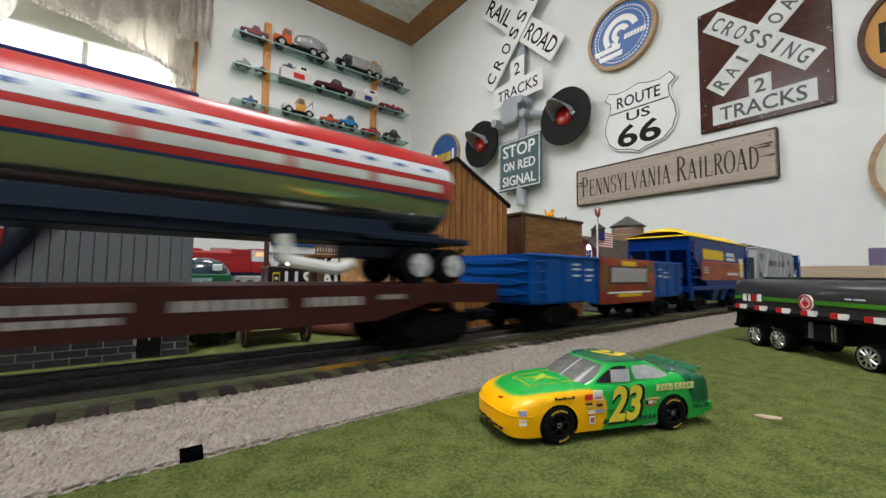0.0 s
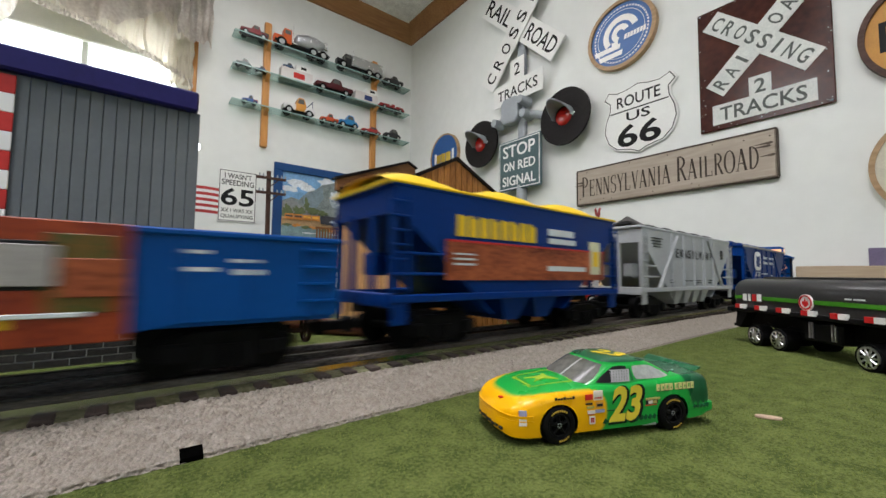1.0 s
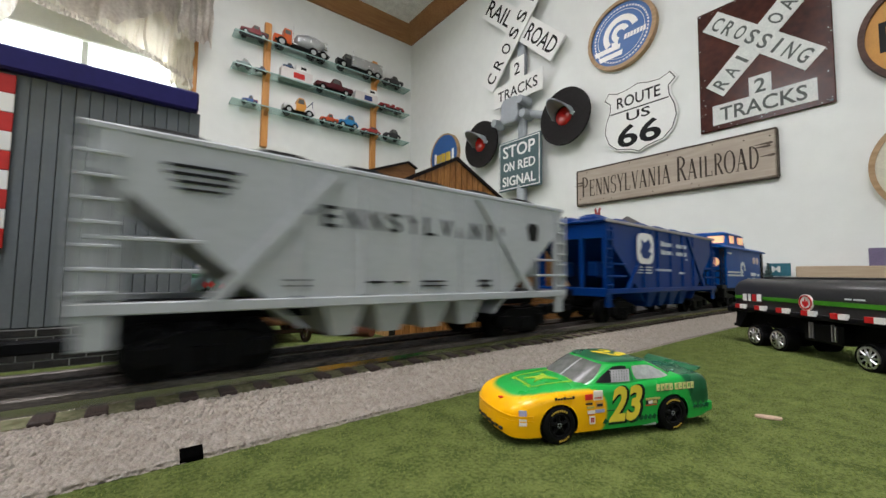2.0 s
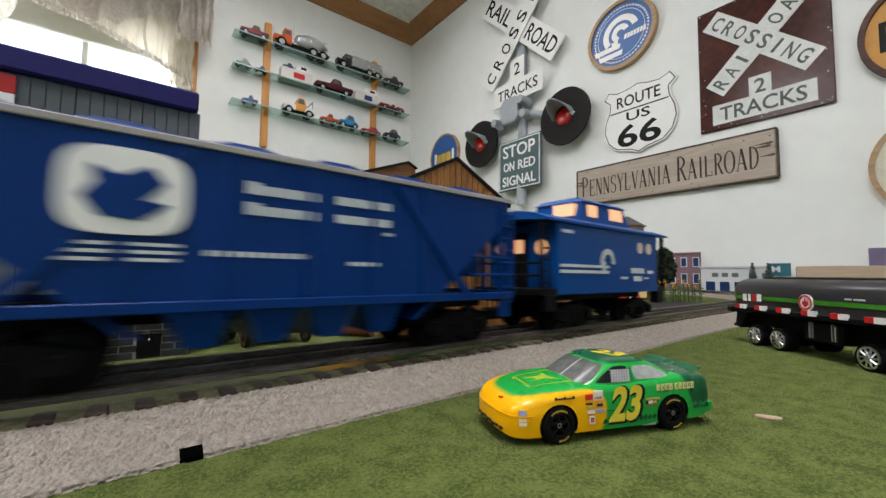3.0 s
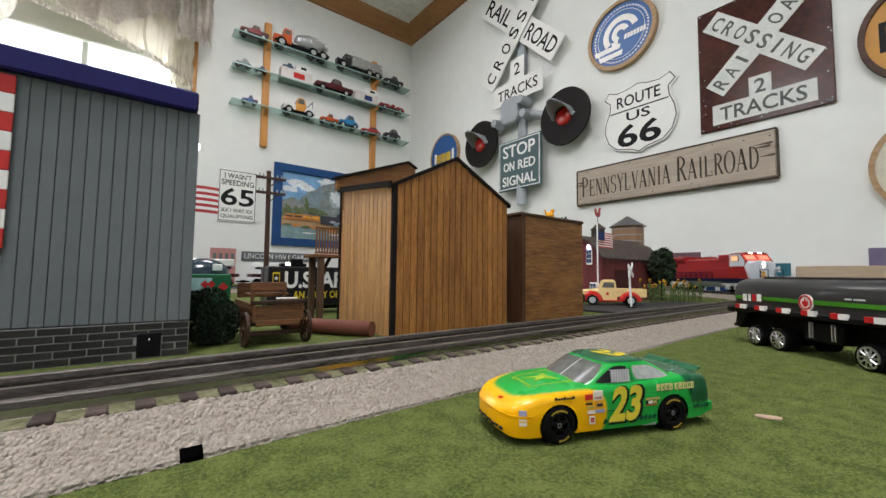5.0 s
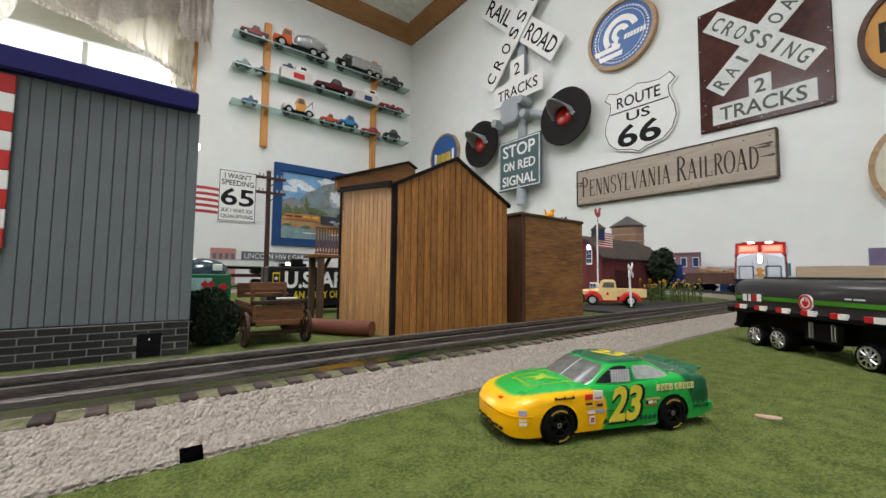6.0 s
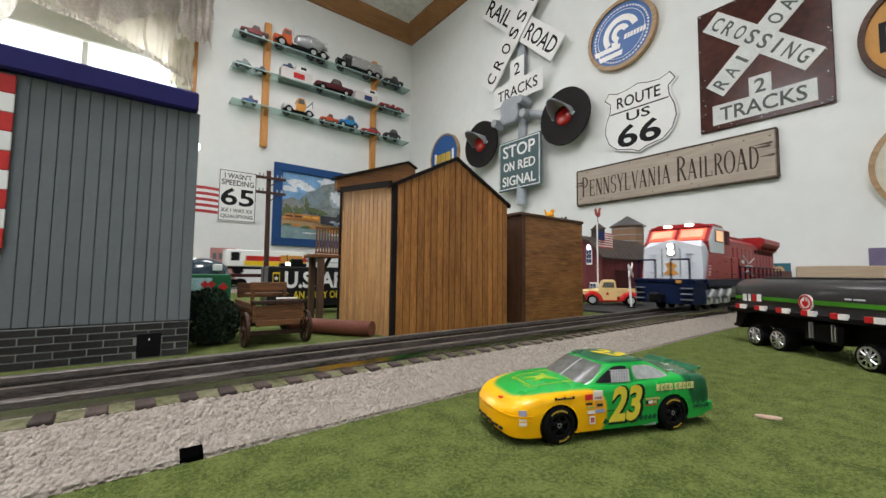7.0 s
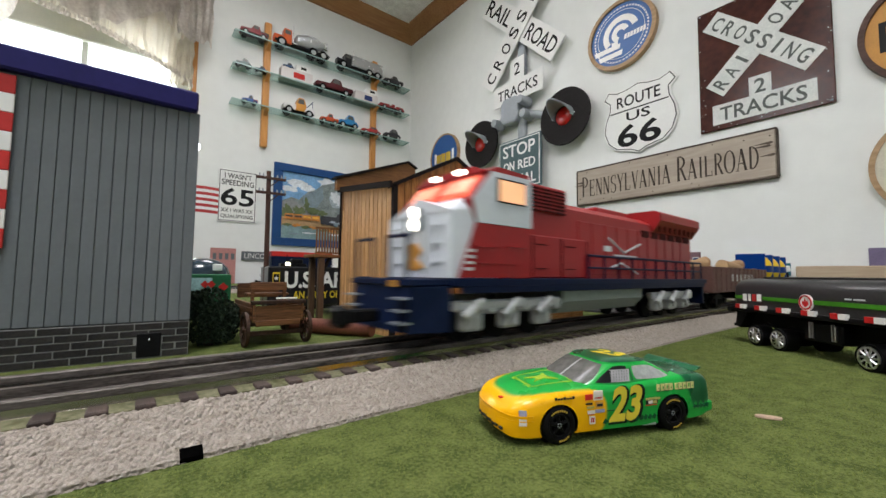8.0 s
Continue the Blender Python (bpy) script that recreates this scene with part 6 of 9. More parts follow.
pp = part("printed_panel", box(B(), (-h + 0.1015, yf - 0.0002, 0.0567), (0.141, 0.0012, 0.0188)), PEANUT, pc_, "peanut-brown printed panel")
bars("panel_line", pp, RED, yf - 0.0009, [(-h + 0.031, -h + 0.172, 0.0655, 0.0666)])
bars("panel_bar", pp, PALE, yf - 0.0009, [(-h + 0.108, -h + 0.148, 0.0527, 0.0556), (-h + 0.035, -h + 0.049, 0.0570, 0.0580), (-h + 0.035, -h + 0.049, 0.0545, 0.0555), (-h + 0.035, -h + 0.049, 0.0595, 0.0603)])
for i in range(8):
    bars("name_letter", pc_, NYEL, yf + 0.0004, [(-h + 0.038 + i * 0.0077, -h + 0.0435 + i * 0.0077, 0.0685, 0.0785 - 0.001 * (i % 2)), (-h + 0.038 + i * 0.0077, -h + 0.0405 + i * 0.0077, 0.0785 - 0.001 * (i % 2), 0.0790)], 0.0008)
bars("lettering_bar", pc_, PALE, yf + 0.0004, [(-h + 0.110, -h + 0.136, 0.0738, 0.0778), (-h + 0.110, -h + 0.138, 0.0690, 0.0722)], 0.0008)
po = part("poster", box(B(), (-h + 0.160, yf - 0.0006, 0.0618), (0.0115, 0.0014, 0.0215)), mat("poster_cream", (0.62, 0.62, 0.44), 0.5, var=0.1), pc_, "cream poster")
part("poster_mark", box(B(), (-h + 0.160, yf - 0.0015, 0.0612), (0.006, 0.0006, 0.010)), NYEL, po)

gh, h, yf = hopper("grey_hopper", 0.641, 0.865, CGREY, "grey ribbed covered hopper with black roof hatches", 5, CGREY, 0.0895, True, BLACK)
for x0 in range(12):
    ch = "PENNSYLVANIA"[x0]
    text("letter", ch, 1, INK, gh, on_side(-h + 0.062 + x0 * 0.0095, 0.0715, yf + 0.0003), width=0.002 if ch == "I" else 0.0062, height=0.0082, bold=0.01)
bars("lettering_bar", gh, INK, yf + 0.0005, [(-h + 0.020, -h + 0.040, 0.0818, 0.0826), (-h + 0.020, -h + 0.038, 0.0794, 0.0802), (-h + 0.022, -h + 0.038, 0.0770, 0.0778), (-h + 0.023, -h + 0.036, 0.0748, 0.0754), (-h + 0.056, -h + 0.064, 0.0470, 0.0477), (-h + 0.056, -h + 0.064, 0.0450, 0.0456), (-h + 0.088, -h + 0.096, 0.0462, 0.0470), (-h + 0.100, -h + 0.106, 0.0462, 0.0470), (-h + 0.115, -h + 0.128, 0.0465, 0.0472), (-h + 0.115, -h + 0.128, 0.0445, 0.0451), (-h + 0.150, -h + 0.158, 0.0465, 0.0476), (-h + 0.150, -h + 0.158, 0.0440, 0.0451)], 0.0008)
part("keystone", prism(B(), [(h - 0.034, 0.0795), (h - 0.036, 0.0765), (h - 0.034, 0.0695), (h - 0.028, 0.0695), (h - 0.026, 0.0765), (h - 0.028, 0.0795)], yf + 0.0003, yf + 0.0006, "xz"), INK, gh, "black keystone outline")

bh, h, yf = hopper("blue_hopper", 0.913, 1.137, DBLUE, "blue ribbed covered hopper with white lettering bars", 5, DBLUE, 0.0895, True, DBLUE)
part("emblem", prism(B(), [(-h + 0.060 + 0.0142 * abs(math.cos(a_ * math.pi / 20)) ** 0.55 * (1 if math.cos(a_ * math.pi / 20) > 0 else -1), 0.0722 + 0.0122 * abs(math.sin(a_ * math.pi / 20)) ** 0.55 * (1 if math.sin(a_ * math.pi / 20) > 0 else -1)) for a_ in range(40)], yf - 0.0017, yf - 0.0011, "xz"), WHITE, bh, "white rounded emblem panel")
part("emblem_figure", prism(B(), [(-h + 0.050, 0.070), (-h + 0.054, 0.065), (-h + 0.063, 0.064), (-h + 0.070, 0.069), (-h + 0.064, 0.070), (-h + 0.069, 0.075), (-h + 0.065, 0.080), (-h + 0.058, 0.0765), (-h + 0.052, 0.079), (-h + 0.053, 0.074)], yf - 0.0022, yf - 0.0018, "xz"), DBLUE, bh)
part("roof_edge", box(B(), (0, yf - 0.0004, 0.0897), (2 * h - 0.002, 0.0012, 0.0022), 0.0003), AGED_DIM, bh, "pale grey roof edge")
bars("lettering_bar", bh, PALE, yf - 0.0006, [*[(-h + a + i * 0.0049, -h + a + i * 0.0049 + 0.0038, z, z + (0.0042 if i == 0 and a < 0.1 else 0.0032)) for a, z, k in ((0.091, 0.0760, 5), (0.1225, 0.0760, 5), (0.091, 0.0690, 5), (0.1225, 0.0690, 5)) for i in range(k)], *[(-h + 0.080 + i * 0.0034, -h + 0.0824 + i * 0.0034, 0.0548, 0.0566) for i in range(10)], *[(-h + 0.128 + i * 0.0034, -h + 0.1304 + i * 0.0034, 0.0528, 0.0544) for i in range(4)], (-h + 0.046, -h + 0.057, 0.0570, 0.0580), (-h + 0.046, -h + 0.057, 0.0548, 0.0558), (-h + 0.046, -h + 0.056, 0.0526, 0.0536), (-h + 0.061, -h + 0.073, 0.0570, 0.0580), (-h + 0.061, -h + 0.073, 0.0548, 0.0558), (-h + 0.061, -h + 0.072, 0.0526, 0.0536), (-h + 0.143, -h + 0.147, 0.0655, 0.0668)])

# caboose
cb_ = new_car("caboose", 1.165, 1.332, "blue caboose with a cupola and warmly lit windows", "train car")
h = 0.0695
bm = B()
box(bm, (0, 0, 0.0610), (2 * h, 2 * HW - 0.001, 0.0455), 0.0004)
part("body", bm, CBLUE, cb_, "blue caboose body")
bm = B()
prof = [(-HW - 0.0025, 0.0832), (-HW - 0.0025, 0.0846), (-0.024, 0.0885), (-0.010, 0.0905), (0.010, 0.0905), (0.024, 0.0885), (HW + 0.0025, 0.0846), (HW + 0.0025, 0.0832), (0, 0.0860)]
loft(bm, [[(x, y, z) for y, z in prof] for x in (-h - 0.0155, h + 0.0155)])
part("roof", bm, CBLUE, cb_, "low curved blue roof")
cu0, cu1, cw = -0.029, 0.037, 0.0225
bm = B()
loft(bm, [[(cu0 - 0.004, -cw, 0.0875), (cu1 + 0.004, -cw, 0.0875), (cu1 + 0.004, cw, 0.0875), (cu0 - 0.004, cw, 0.0875)], [(cu0 + 0.003, -cw + 0.002, 0.1030), (cu1 - 0.003, -cw + 0.002, 0.1030), (cu1 - 0.003, cw - 0.002, 0.1030), (cu0 + 0.003, cw - 0.002, 0.1030)]])
cup = part("cupola", bm, CBLUE, cb_, "blue streamlined cupola")
bm = B()
loft(bm, [[(cu0 + 0.001, -cw, 0.1030), (cu1 - 0.001, -cw, 0.1030), (cu1 - 0.001, cw, 0.1030), (cu0 + 0.001, cw, 0.1030)], [(cu0 + 0.004, -cw + 0.006, 0.1062), (cu1 - 0.004, -cw + 0.006, 0.1062), (cu1 - 0.004, cw - 0.006, 0.1062), (cu0 + 0.004, cw - 0.006, 0.1062)]])
part("cupola_roof", bm, CBLUE, cup)
for x0, x1 in ((-0.020, -0.008), (0.011, 0.019), (0.021, 0.029)):
    bm = prism(B(), [(x0, 0.0925), (x1, 0.0925), (x1 - 0.0005, 0.1010), (x0 + 0.0005, 0.1010)], -cw - 0.0004, -cw + 0.004, "xz")
    part("window", bm, WARM, cup, "warmly lit window")
bm = prism(B(), [(-0.018, 0.0925), (0.0, 0.0925), (0.0, 0.1010), (-0.018, 0.1010)], cu0 - 0.0036, cu0 + 0.002, "yz")
part("window", bm, WARM, cup, "warmly lit window")
for x in (0.0385, 0.0535):
    part("porthole", cyl(B(), (x, -HW + 0.001, 0.0722), (x, -HW - 0.0004, 0.0722), 0.0044, n=20), DIMPANE, cb_, "round lit window")
for sg in (-1, 1):
    for y in (-0.019, 0.0, 0.019):
        if y:
            part("end_window", cyl(B(), (sg * (h - 0.001), y, 0.0680), (sg * (h + 0.0006), y, 0.0680), 0.0052, n=20), WARM, cb_, "round lit end window")
    part("end_door", box(B(), (sg * h, 0, 0.060), (0.002, 0.014, 0.036), 0.0004), BLACK, cb_)
    part("door_window", box(B(), (sg * (h + 0.001), 0, 0.0690), (0.001, 0.008, 0.009)), WARM, cb_, "lit door window")
    part("platform", box(B(), (sg * (h + 0.0075), 0, 0.0400), (0.016, 2 * HW - 0.002, 0.004), 0.0004), BLACK, cb_)
    bm = B()
    for y in (-HW + 0.003, -0.014, 0.014, HW - 0.003):
        cyl(bm, (sg * (h + 0.0145), y, 0.042), (sg * (h + 0.0145), y, 0.0580 if abs(y) < 0.02 else 0.0840), 0.0009, n=6)
    for z in (0.050, 0.0575):
        cyl(bm, (sg * (h + 0.0145), -HW + 0.003, z), (sg * (h + 0.0145), HW - 0.003, z), 0.0008, n=6)
    part("platform_railing", bm, BLACK, cb_, "black end railing")
    ladder(cb_, sg * (h + 0.011), -HW + 0.001, 0.042, 0.084, 6, BLACK, 0.006)
    part("steps", box(B(), (sg * (h + 0.006), -HW + 0.004, 0.0335), (0.010, 0.007, 0.010), 0.0006), BLACK, cb_)
    bogie(cb_, sg * 0.045, wb=0.032)
    coupler(cb_, sg * (h + 0.012), sg)
part("underframe", box(B(), (0, 0, 0.0365), (2 * h - 0.01, 0.036, 0.006)), BLACK, cb_)
yf = -HW + 0.0003
bars("emblem_bar", cb_, PALE, yf, [(-h + 0.002, -0.010, 0.0556, 0.0574), (-h + 0.002, -0.010, 0.0518, 0.0538)], 0.0008)
bm = arc_band(B(), (0, 0), 0.0055, 0.0092, -10, 200, 0, 0.0008)
xf(bm, bm.verts, on_side(-0.011, 0.0600, yf))
part("emblem_arch", bm, PALE, cb_)
bars("emblem_stem", cb_, PALE, yf, [(-0.0185, -0.0145, 0.0518, 0.0600)], 0.0008)
bars("lettering_bar", cb_, PALE, yf, [(0.0237, 0.0445, 0.0525, 0.0565), (0.0282, 0.0400, 0.0465, 0.0503), (0.0515, 0.0610, 0.0525, 0.0550), (0.008, 0.018, 0.0480, 0.0498), (0.045, 0.052, 0.0482, 0.0494), (-h + 0.004, -h + 0.016, 0.0770, 0.0790)], 0.0006)

# ---- red diesel locomotive ----
LRED = mat("loco_red", (0.30, 0.013, 0.015), 0.4, var=0.07, scale=50, spec=0.3)
LWHITE = mat("loco_white", (0.62, 0.66, 0.71), 0.38, var=0.05, scale=50)
LNAVY = mat("loco_navy", (0.004, 0.010, 0.036), 0.45, var=0.2, scale=80, spec=0.12)
LGRILLE = mat("loco_grille", (0.045, 0.004, 0.004), 0.7, spec=0.1)
LGREY = mat("loco_grey", (0.20, 0.235, 0.22), 0.5, var=0.1, scale=60)
LOCO_LEN = 0.335
lo = thing("diesel_locomotive", pose(0, -5, 0), "red and white diesel locomotive with glowing headlight and cab", "locomotive")
LW = 0.0345
part("frame", box(B(), (0.160, 0, 0.0462), (0.318, 2 * LW, 0.0042), 0.0005), LNAVY, lo, "navy walkway and frame")
part("side_skirt", box(B(), (0.160, -LW + 0.0012, 0.0430), (0.310, 0.0018, 0.0044), 0.0004), LNAVY, lo)
part("side_skirt", box(B(), (0.160, LW - 0.0012, 0.0430), (0.310, 0.0018, 0.0044), 0.0004), LNAVY, lo)
bm = B()
loft(bm, [[(-0.022, -0.028, 0.0235), (-0.002, -LW, 0.0235), (-0.002, LW, 0.0235), (-0.022, 0.028, 0.0235)], [(-0.020, -0.030, 0.0445), (-0.002, -LW, 0.0445), (-0.002, LW, 0.0445), (-0.020, 0.030, 0.0445)]])
pil = part("pilot", bm, LNAVY, lo, "navy snow pilot and step wells")
for sy in (-1, 1):
    for z in (0.028, 0.0335, 0.039):
        part("step", box(B(), (-0.0225, sy * 0.024, z), (0.005, 0.010, 0.001)), STEEL, pil)
part("coupler", box(box(B(), (-0.030, 0, 0.030), (0.018, 0.006, 0.006), 0.001), (-0.040, 0, 0.030), (0.008, 0.012, 0.010), 0.002), BLACK, lo, "black coupler")
for sy in (-1, 1):
    bm = B()
    for x, z0, z1 in ((-0.020, 0.0455, 0.068),):
        for y in (0.008, 0.026):
            cyl(bm, (x, sy * y, z0), (x, sy * y, z1), 0.0009, n=6)
        for z in (0.0678, 0.0475):
            cyl(bm, (x, sy * 0.008, z), (x, sy * 0.026, z), 0.0009, n=6)
    part("front_handrail", bm, LNAVY, lo, "navy front handrail")
part("front_deck", box(B(), (-0.010, 0, 0.0462), (0.022, 2 * LW - 0.006, 0.003), 0.0004), LNAVY, lo)
# nose and cab
bm = B()
loft(bm, [[(0.0, -0.031, 0.0483), (0.030, -LW + 0.001, 0.0483), (0.030, LW - 0.001, 0.0483), (0.0, 0.031, 0.0483)], [(0.0015, -0.030, 0.0815), (0.030, -LW + 0.001, 0.0835), (0.030, LW - 0.001, 0.0835), (0.0015, 0.030, 0.0815)], [(0.010, -0.027, 0.0885), (0.030, -LW + 0.003, 0.0885), (0.030, LW - 0.003, 0.0885), (0.010, 0.027, 0.0885)]])
nose = part("nose", bm, LWHITE, lo, "white short nose", False)
for y in (-0.0095, 0.0095):
    part("nose_seam", box(B(), (-0.0002, y, 0.0650), (0.0010, 0.0006, 0.0300)), LGREY, nose)
for x, z in ((0.020, 0.0640), (0.020, 0.0560), (0.042, 0.0650), (0.036, 0.0560)):
    part("cab_rung", box(B(), (x, -LW - 0.0004, z), (0.012, 0.0010, 0.0007)), LRED, nose)
part("nose_peak", prism(B(), [(-0.030, 0.0812), (0.030, 0.0812), (0.0, 0.0900)], 0.0012, 0.014, "yz"), LWHITE, nose)
for y, z in ((-0.019, 0.056), (-0.019, 0.066), (-0.019, 0.075), (0.019, 0.056), (0.019, 0.066), (0.019, 0.075)):
    part("nose_step", box(B(), (-0.0004, y, z), (0.0014, 0.008, 0.0009)), LWHITE, nose)
part("nose_emblem", prism(B(), [(-0.008, 0.0535), (0.0, 0.0515), (0.008, 0.0535), (0.003, 0.058), (0.006, 0.064), (0.0, 0.0665), (-0.006, 0.062), (-0.002, 0.058)], -0.0006, 0.001, "yz"), ORANGE, nose, "orange nose emblem")
part("headlight_housing", box(B(), (0.001, 0, 0.0790), (0.004, 0.009, 0.013), 0.001), STEEL, nose)
for z in (0.0760, 0.0825):
    part("headlight", ball(B(), (-0.0008, 0, z), 0.0031, (0.5, 1, 1)), HEADLIGHT, nose, "bright round headlight", True)
part("ditch_light", box(B(), (-0.0215, -0.016, 0.0455), (0.002, 0.005, 0.003)), ORANGE, lo, "small orange marker")
bm = B()
cab = [(0.010, 0.0870), (0.0235, 0.1040), (0.028, 0.1068), (0.054, 0.1060), (0.054, 0.0483), (0.028, 0.0483)]
loft(bm, [[(x, -LW + 0.001, z) for x, z in cab], [(x, LW - 0.001, z) for x, z in cab]])
cabp = part("cab", bm, LRED, lo, "red and white cab")
bm = B()
rt = [(-LW + 0.0008, 0.1035), (-0.022, 0.1078), (0.022, 0.1078), (LW - 0.0008, 0.1035)]
loft(bm, [[(x, y, z) for y, z in rt] for x in (0.021, 0.0545)])
part("cab_roof", bm, LRED, cabp, "red cab roof")
for sy in (-1, 1):
    part("cab_side", prism(B(), [(0.0145, 0.0760), (0.0545, 0.0760), (0.0545, 0.1035), (0.0245, 0.1035), (0.0115, 0.0880)], sy * (LW - 0.0006) - 0.0006, sy * (LW - 0.0006) + 0.0006, "xz"), LWHITE, cabp, "pale grey cab side")
    part("side_window", box(B(), (0.0385, sy * (LW + 0.0002), 0.0942), (0.022, 0.0012, 0.0130), 0.0004), BLACK, cabp)
    part("side_pane", box(B(), (0.0385, sy * (LW + 0.0006), 0.0940), (0.0195, 0.0010, 0.0112)), WARM, cabp, "warmly lit side window")
    part("lower_side", prism(B(), [(0.0030, 0.0485), (0.0545, 0.0485), (0.0545, 0.0758), (0.0140, 0.0758)], sy * (LW - 0.0006) - 0.0004, sy * (LW - 0.0006) + 0.0006, "xz"), LRED, cabp, "red lower cab side")
for y0, y1 in ((-0.029, -0.0025), (0.0025, 0.029)):
    for grow, mm, nm in ((0.0002, LREDGLOW, "windshield_frame"), (0.0007, PANEGLOW, "windshield")):
        k = 0.0022 if nm == "windshield" else 0.0
        p = [(0.0105 + 0.002 + k * 0.6, 0.0870 + 0.0025 + k), (0.0235 - 0.0015 - k * 0.6, 0.1040 - 0.002 - k)]
        bm = B()
        loft(bm, [[(x - grow - 0.0006, y0 + k, z + grow) for x, z in p] + [(x + 0.001, y0 + k, z) for x, z in p[::-1]], [(x - grow - 0.0006, y1 - k, z + grow) for x, z in p] + [(x + 0.001, y1 - k, z) for x, z in p[::-1]]])
        part(nm, bm, mm, cabp, "glowing windshield pane" if k else "red windshield surround")
for y in (-0.0115, 0.0115):
    part("number_board", box(B(), (0.0222, y, 0.1062), (0.003, 0.009, 0.0026), 0.0005), HEADLIGHT, cabp, "lit number board")
# long hood
HWD = 0.0265
bm = B()
hood = [(-HWD, 0.0483), (-HWD, 0.0935), (-0.018, 0.0985), (0.018, 0.0985), (HWD, 0.0935), (HWD, 0.0483)]
loft(bm, [[(x, y, z) for y, z in hood] for x in (0.0545, 0.300)])
hd = part("long_hood", bm, LRED, lo, "long red engine hood")
part("cab_rear_box", box(B(), (0.076, 0, 0.0965), (0.042, 0.056, 0.0165), 0.001), LRED, hd)
for i in range(7):
    for k in range(3):
        part("louvre", box(B(), (0.0635 + k * 0.0125, -0.0284, 0.1022 - i * 0.0022), (0.0105, 0.0010, 0.0009)), LGRILLE, hd)
for i in range(8):
    part("radiator_slat", box(B(), (0.2235 + i * 0.0102, -0.0312, 0.0925), (0.0016, 0.0010, 0.0080)), LGRILLE, hd)
for i in range(6):
    part("hood_grille", box(B(), (0.205 + i * 0.0165, -HWD - 0.0007, 0.0850), (0.0125, 0.0010, 0.0055)), LGRILLE, hd)
for x in (0.058, 0.0855, 0.1125):
    part("panel_seam", box(B(), (x, -0.0322, 0.0610), (0.0007, 0.0008, 0.0235)), LGRILLE, hd)
for x, z in ((0.066, 0.068), (0.094, 0.068), (0.066, 0.054), (0.094, 0.054)):
    part("panel_latch", box(B(), (x, -0.0322, z), (0.010, 0.0008, 0.0007)), LGRILLE, hd)
part("equipment_side", box(B(), (0.084, -0.0290, 0.0610), (0.058, 0.006, 0.0250), 0.0008), LRED, hd)
part("equipment_side", box(B(), (0.084, 0.0290, 0.0610), (0.058, 0.006, 0.0250), 0.0008), LRED, hd)
part("exhaust_box", box(B(), (0.175, 0, 0.1000), (0.045, 0.030, 0.006), 0.001), LRED, hd)
part("stack", box(B(), (0.165, -0.004, 0.1035), (0.012, 0.010, 0.003), 0.0006), STEEL, hd)
bm = B()
wing = [(-LW, 0.0975), (-LW, 0.1035), (-0.030, 0.1060), (0.030, 0.1060), (LW, 0.1035), (LW, 0.0975), (HWD, 0.0870), (-HWD, 0.0870)]
loft(bm, [[(x, y, z) for y, z in wing] for x in (0.218, 0.304)])
part("radiator_wing", bm, LRED, hd, "flared red radiator housing")
for i in range(11):
    part("hood_door", box(B(), (0.118 + i * 0.0165, -HWD - 0.0002, 0.0690), (0.0150, 0.0008, 0.0360), 0.0003), LRED, hd)
bm = B()
for a, b in (((0.148, 0.078), (0.170, 0.068)), ((0.170, 0.068), (0.196, 0.076)), ((0.150, 0.056), (0.166, 0.060)), ((0.166, 0.060), (0.192, 0.052))):
    cyl(bm, (a[0], -HWD - 0.0008, a[1]), (b[0], -HWD - 0.0008, b[1]), 0.0007, n=6)
part("hood_marking", bm, PALE, hd, "white line emblem")
bars("lettering_bar", hd, PALE, -HWD - 0.0006, [(0.156, 0.190, 0.0632, 0.0662), (0.142, 0.152, 0.0680, 0.0720)])
bars("number_bar", cabp, PALE, -LW, [(0.0060, 0.0110, 0.0520, 0.0535), (0.0066, 0.0116, 0.0550, 0.0565), (0.0074, 0.0122, 0.0580, 0.0595), (0.0080, 0.0126, 0.0610, 0.0625)])
for sy in (-1, 1):
    bm = B()
    for i in range(11):
        x = 0.112 + i * 0.0195
        cyl(bm, (x, sy * (LW - 0.001), 0.048), (x, sy * (LW - 0.001), 0.0635), 0.0008, n=6)
    cyl(bm, (0.112, sy * (LW - 0.001), 0.0635), (0.307, sy * (LW - 0.001), 0.0635), 0.0009, n=6)
    cyl(bm, (0.112, sy * (LW - 0.001), 0.0555), (0.307, sy * (LW - 0.001), 0.0555), 0.0007, n=6)
    part("side_handrail", bm, LNAVY, lo, "navy side handrail")
part("fuel_tank", loft(B(), [[(x, -0.031, 0.044), (x, -0.031, 0.034), (x, -0.024, 0.0265), (x, 0.024, 0.0265), (x, 0.031, 0.034), (x, 0.031, 0.044)] for x in (0.088, 0.190)]), LGREY, lo, "grey fuel tank")
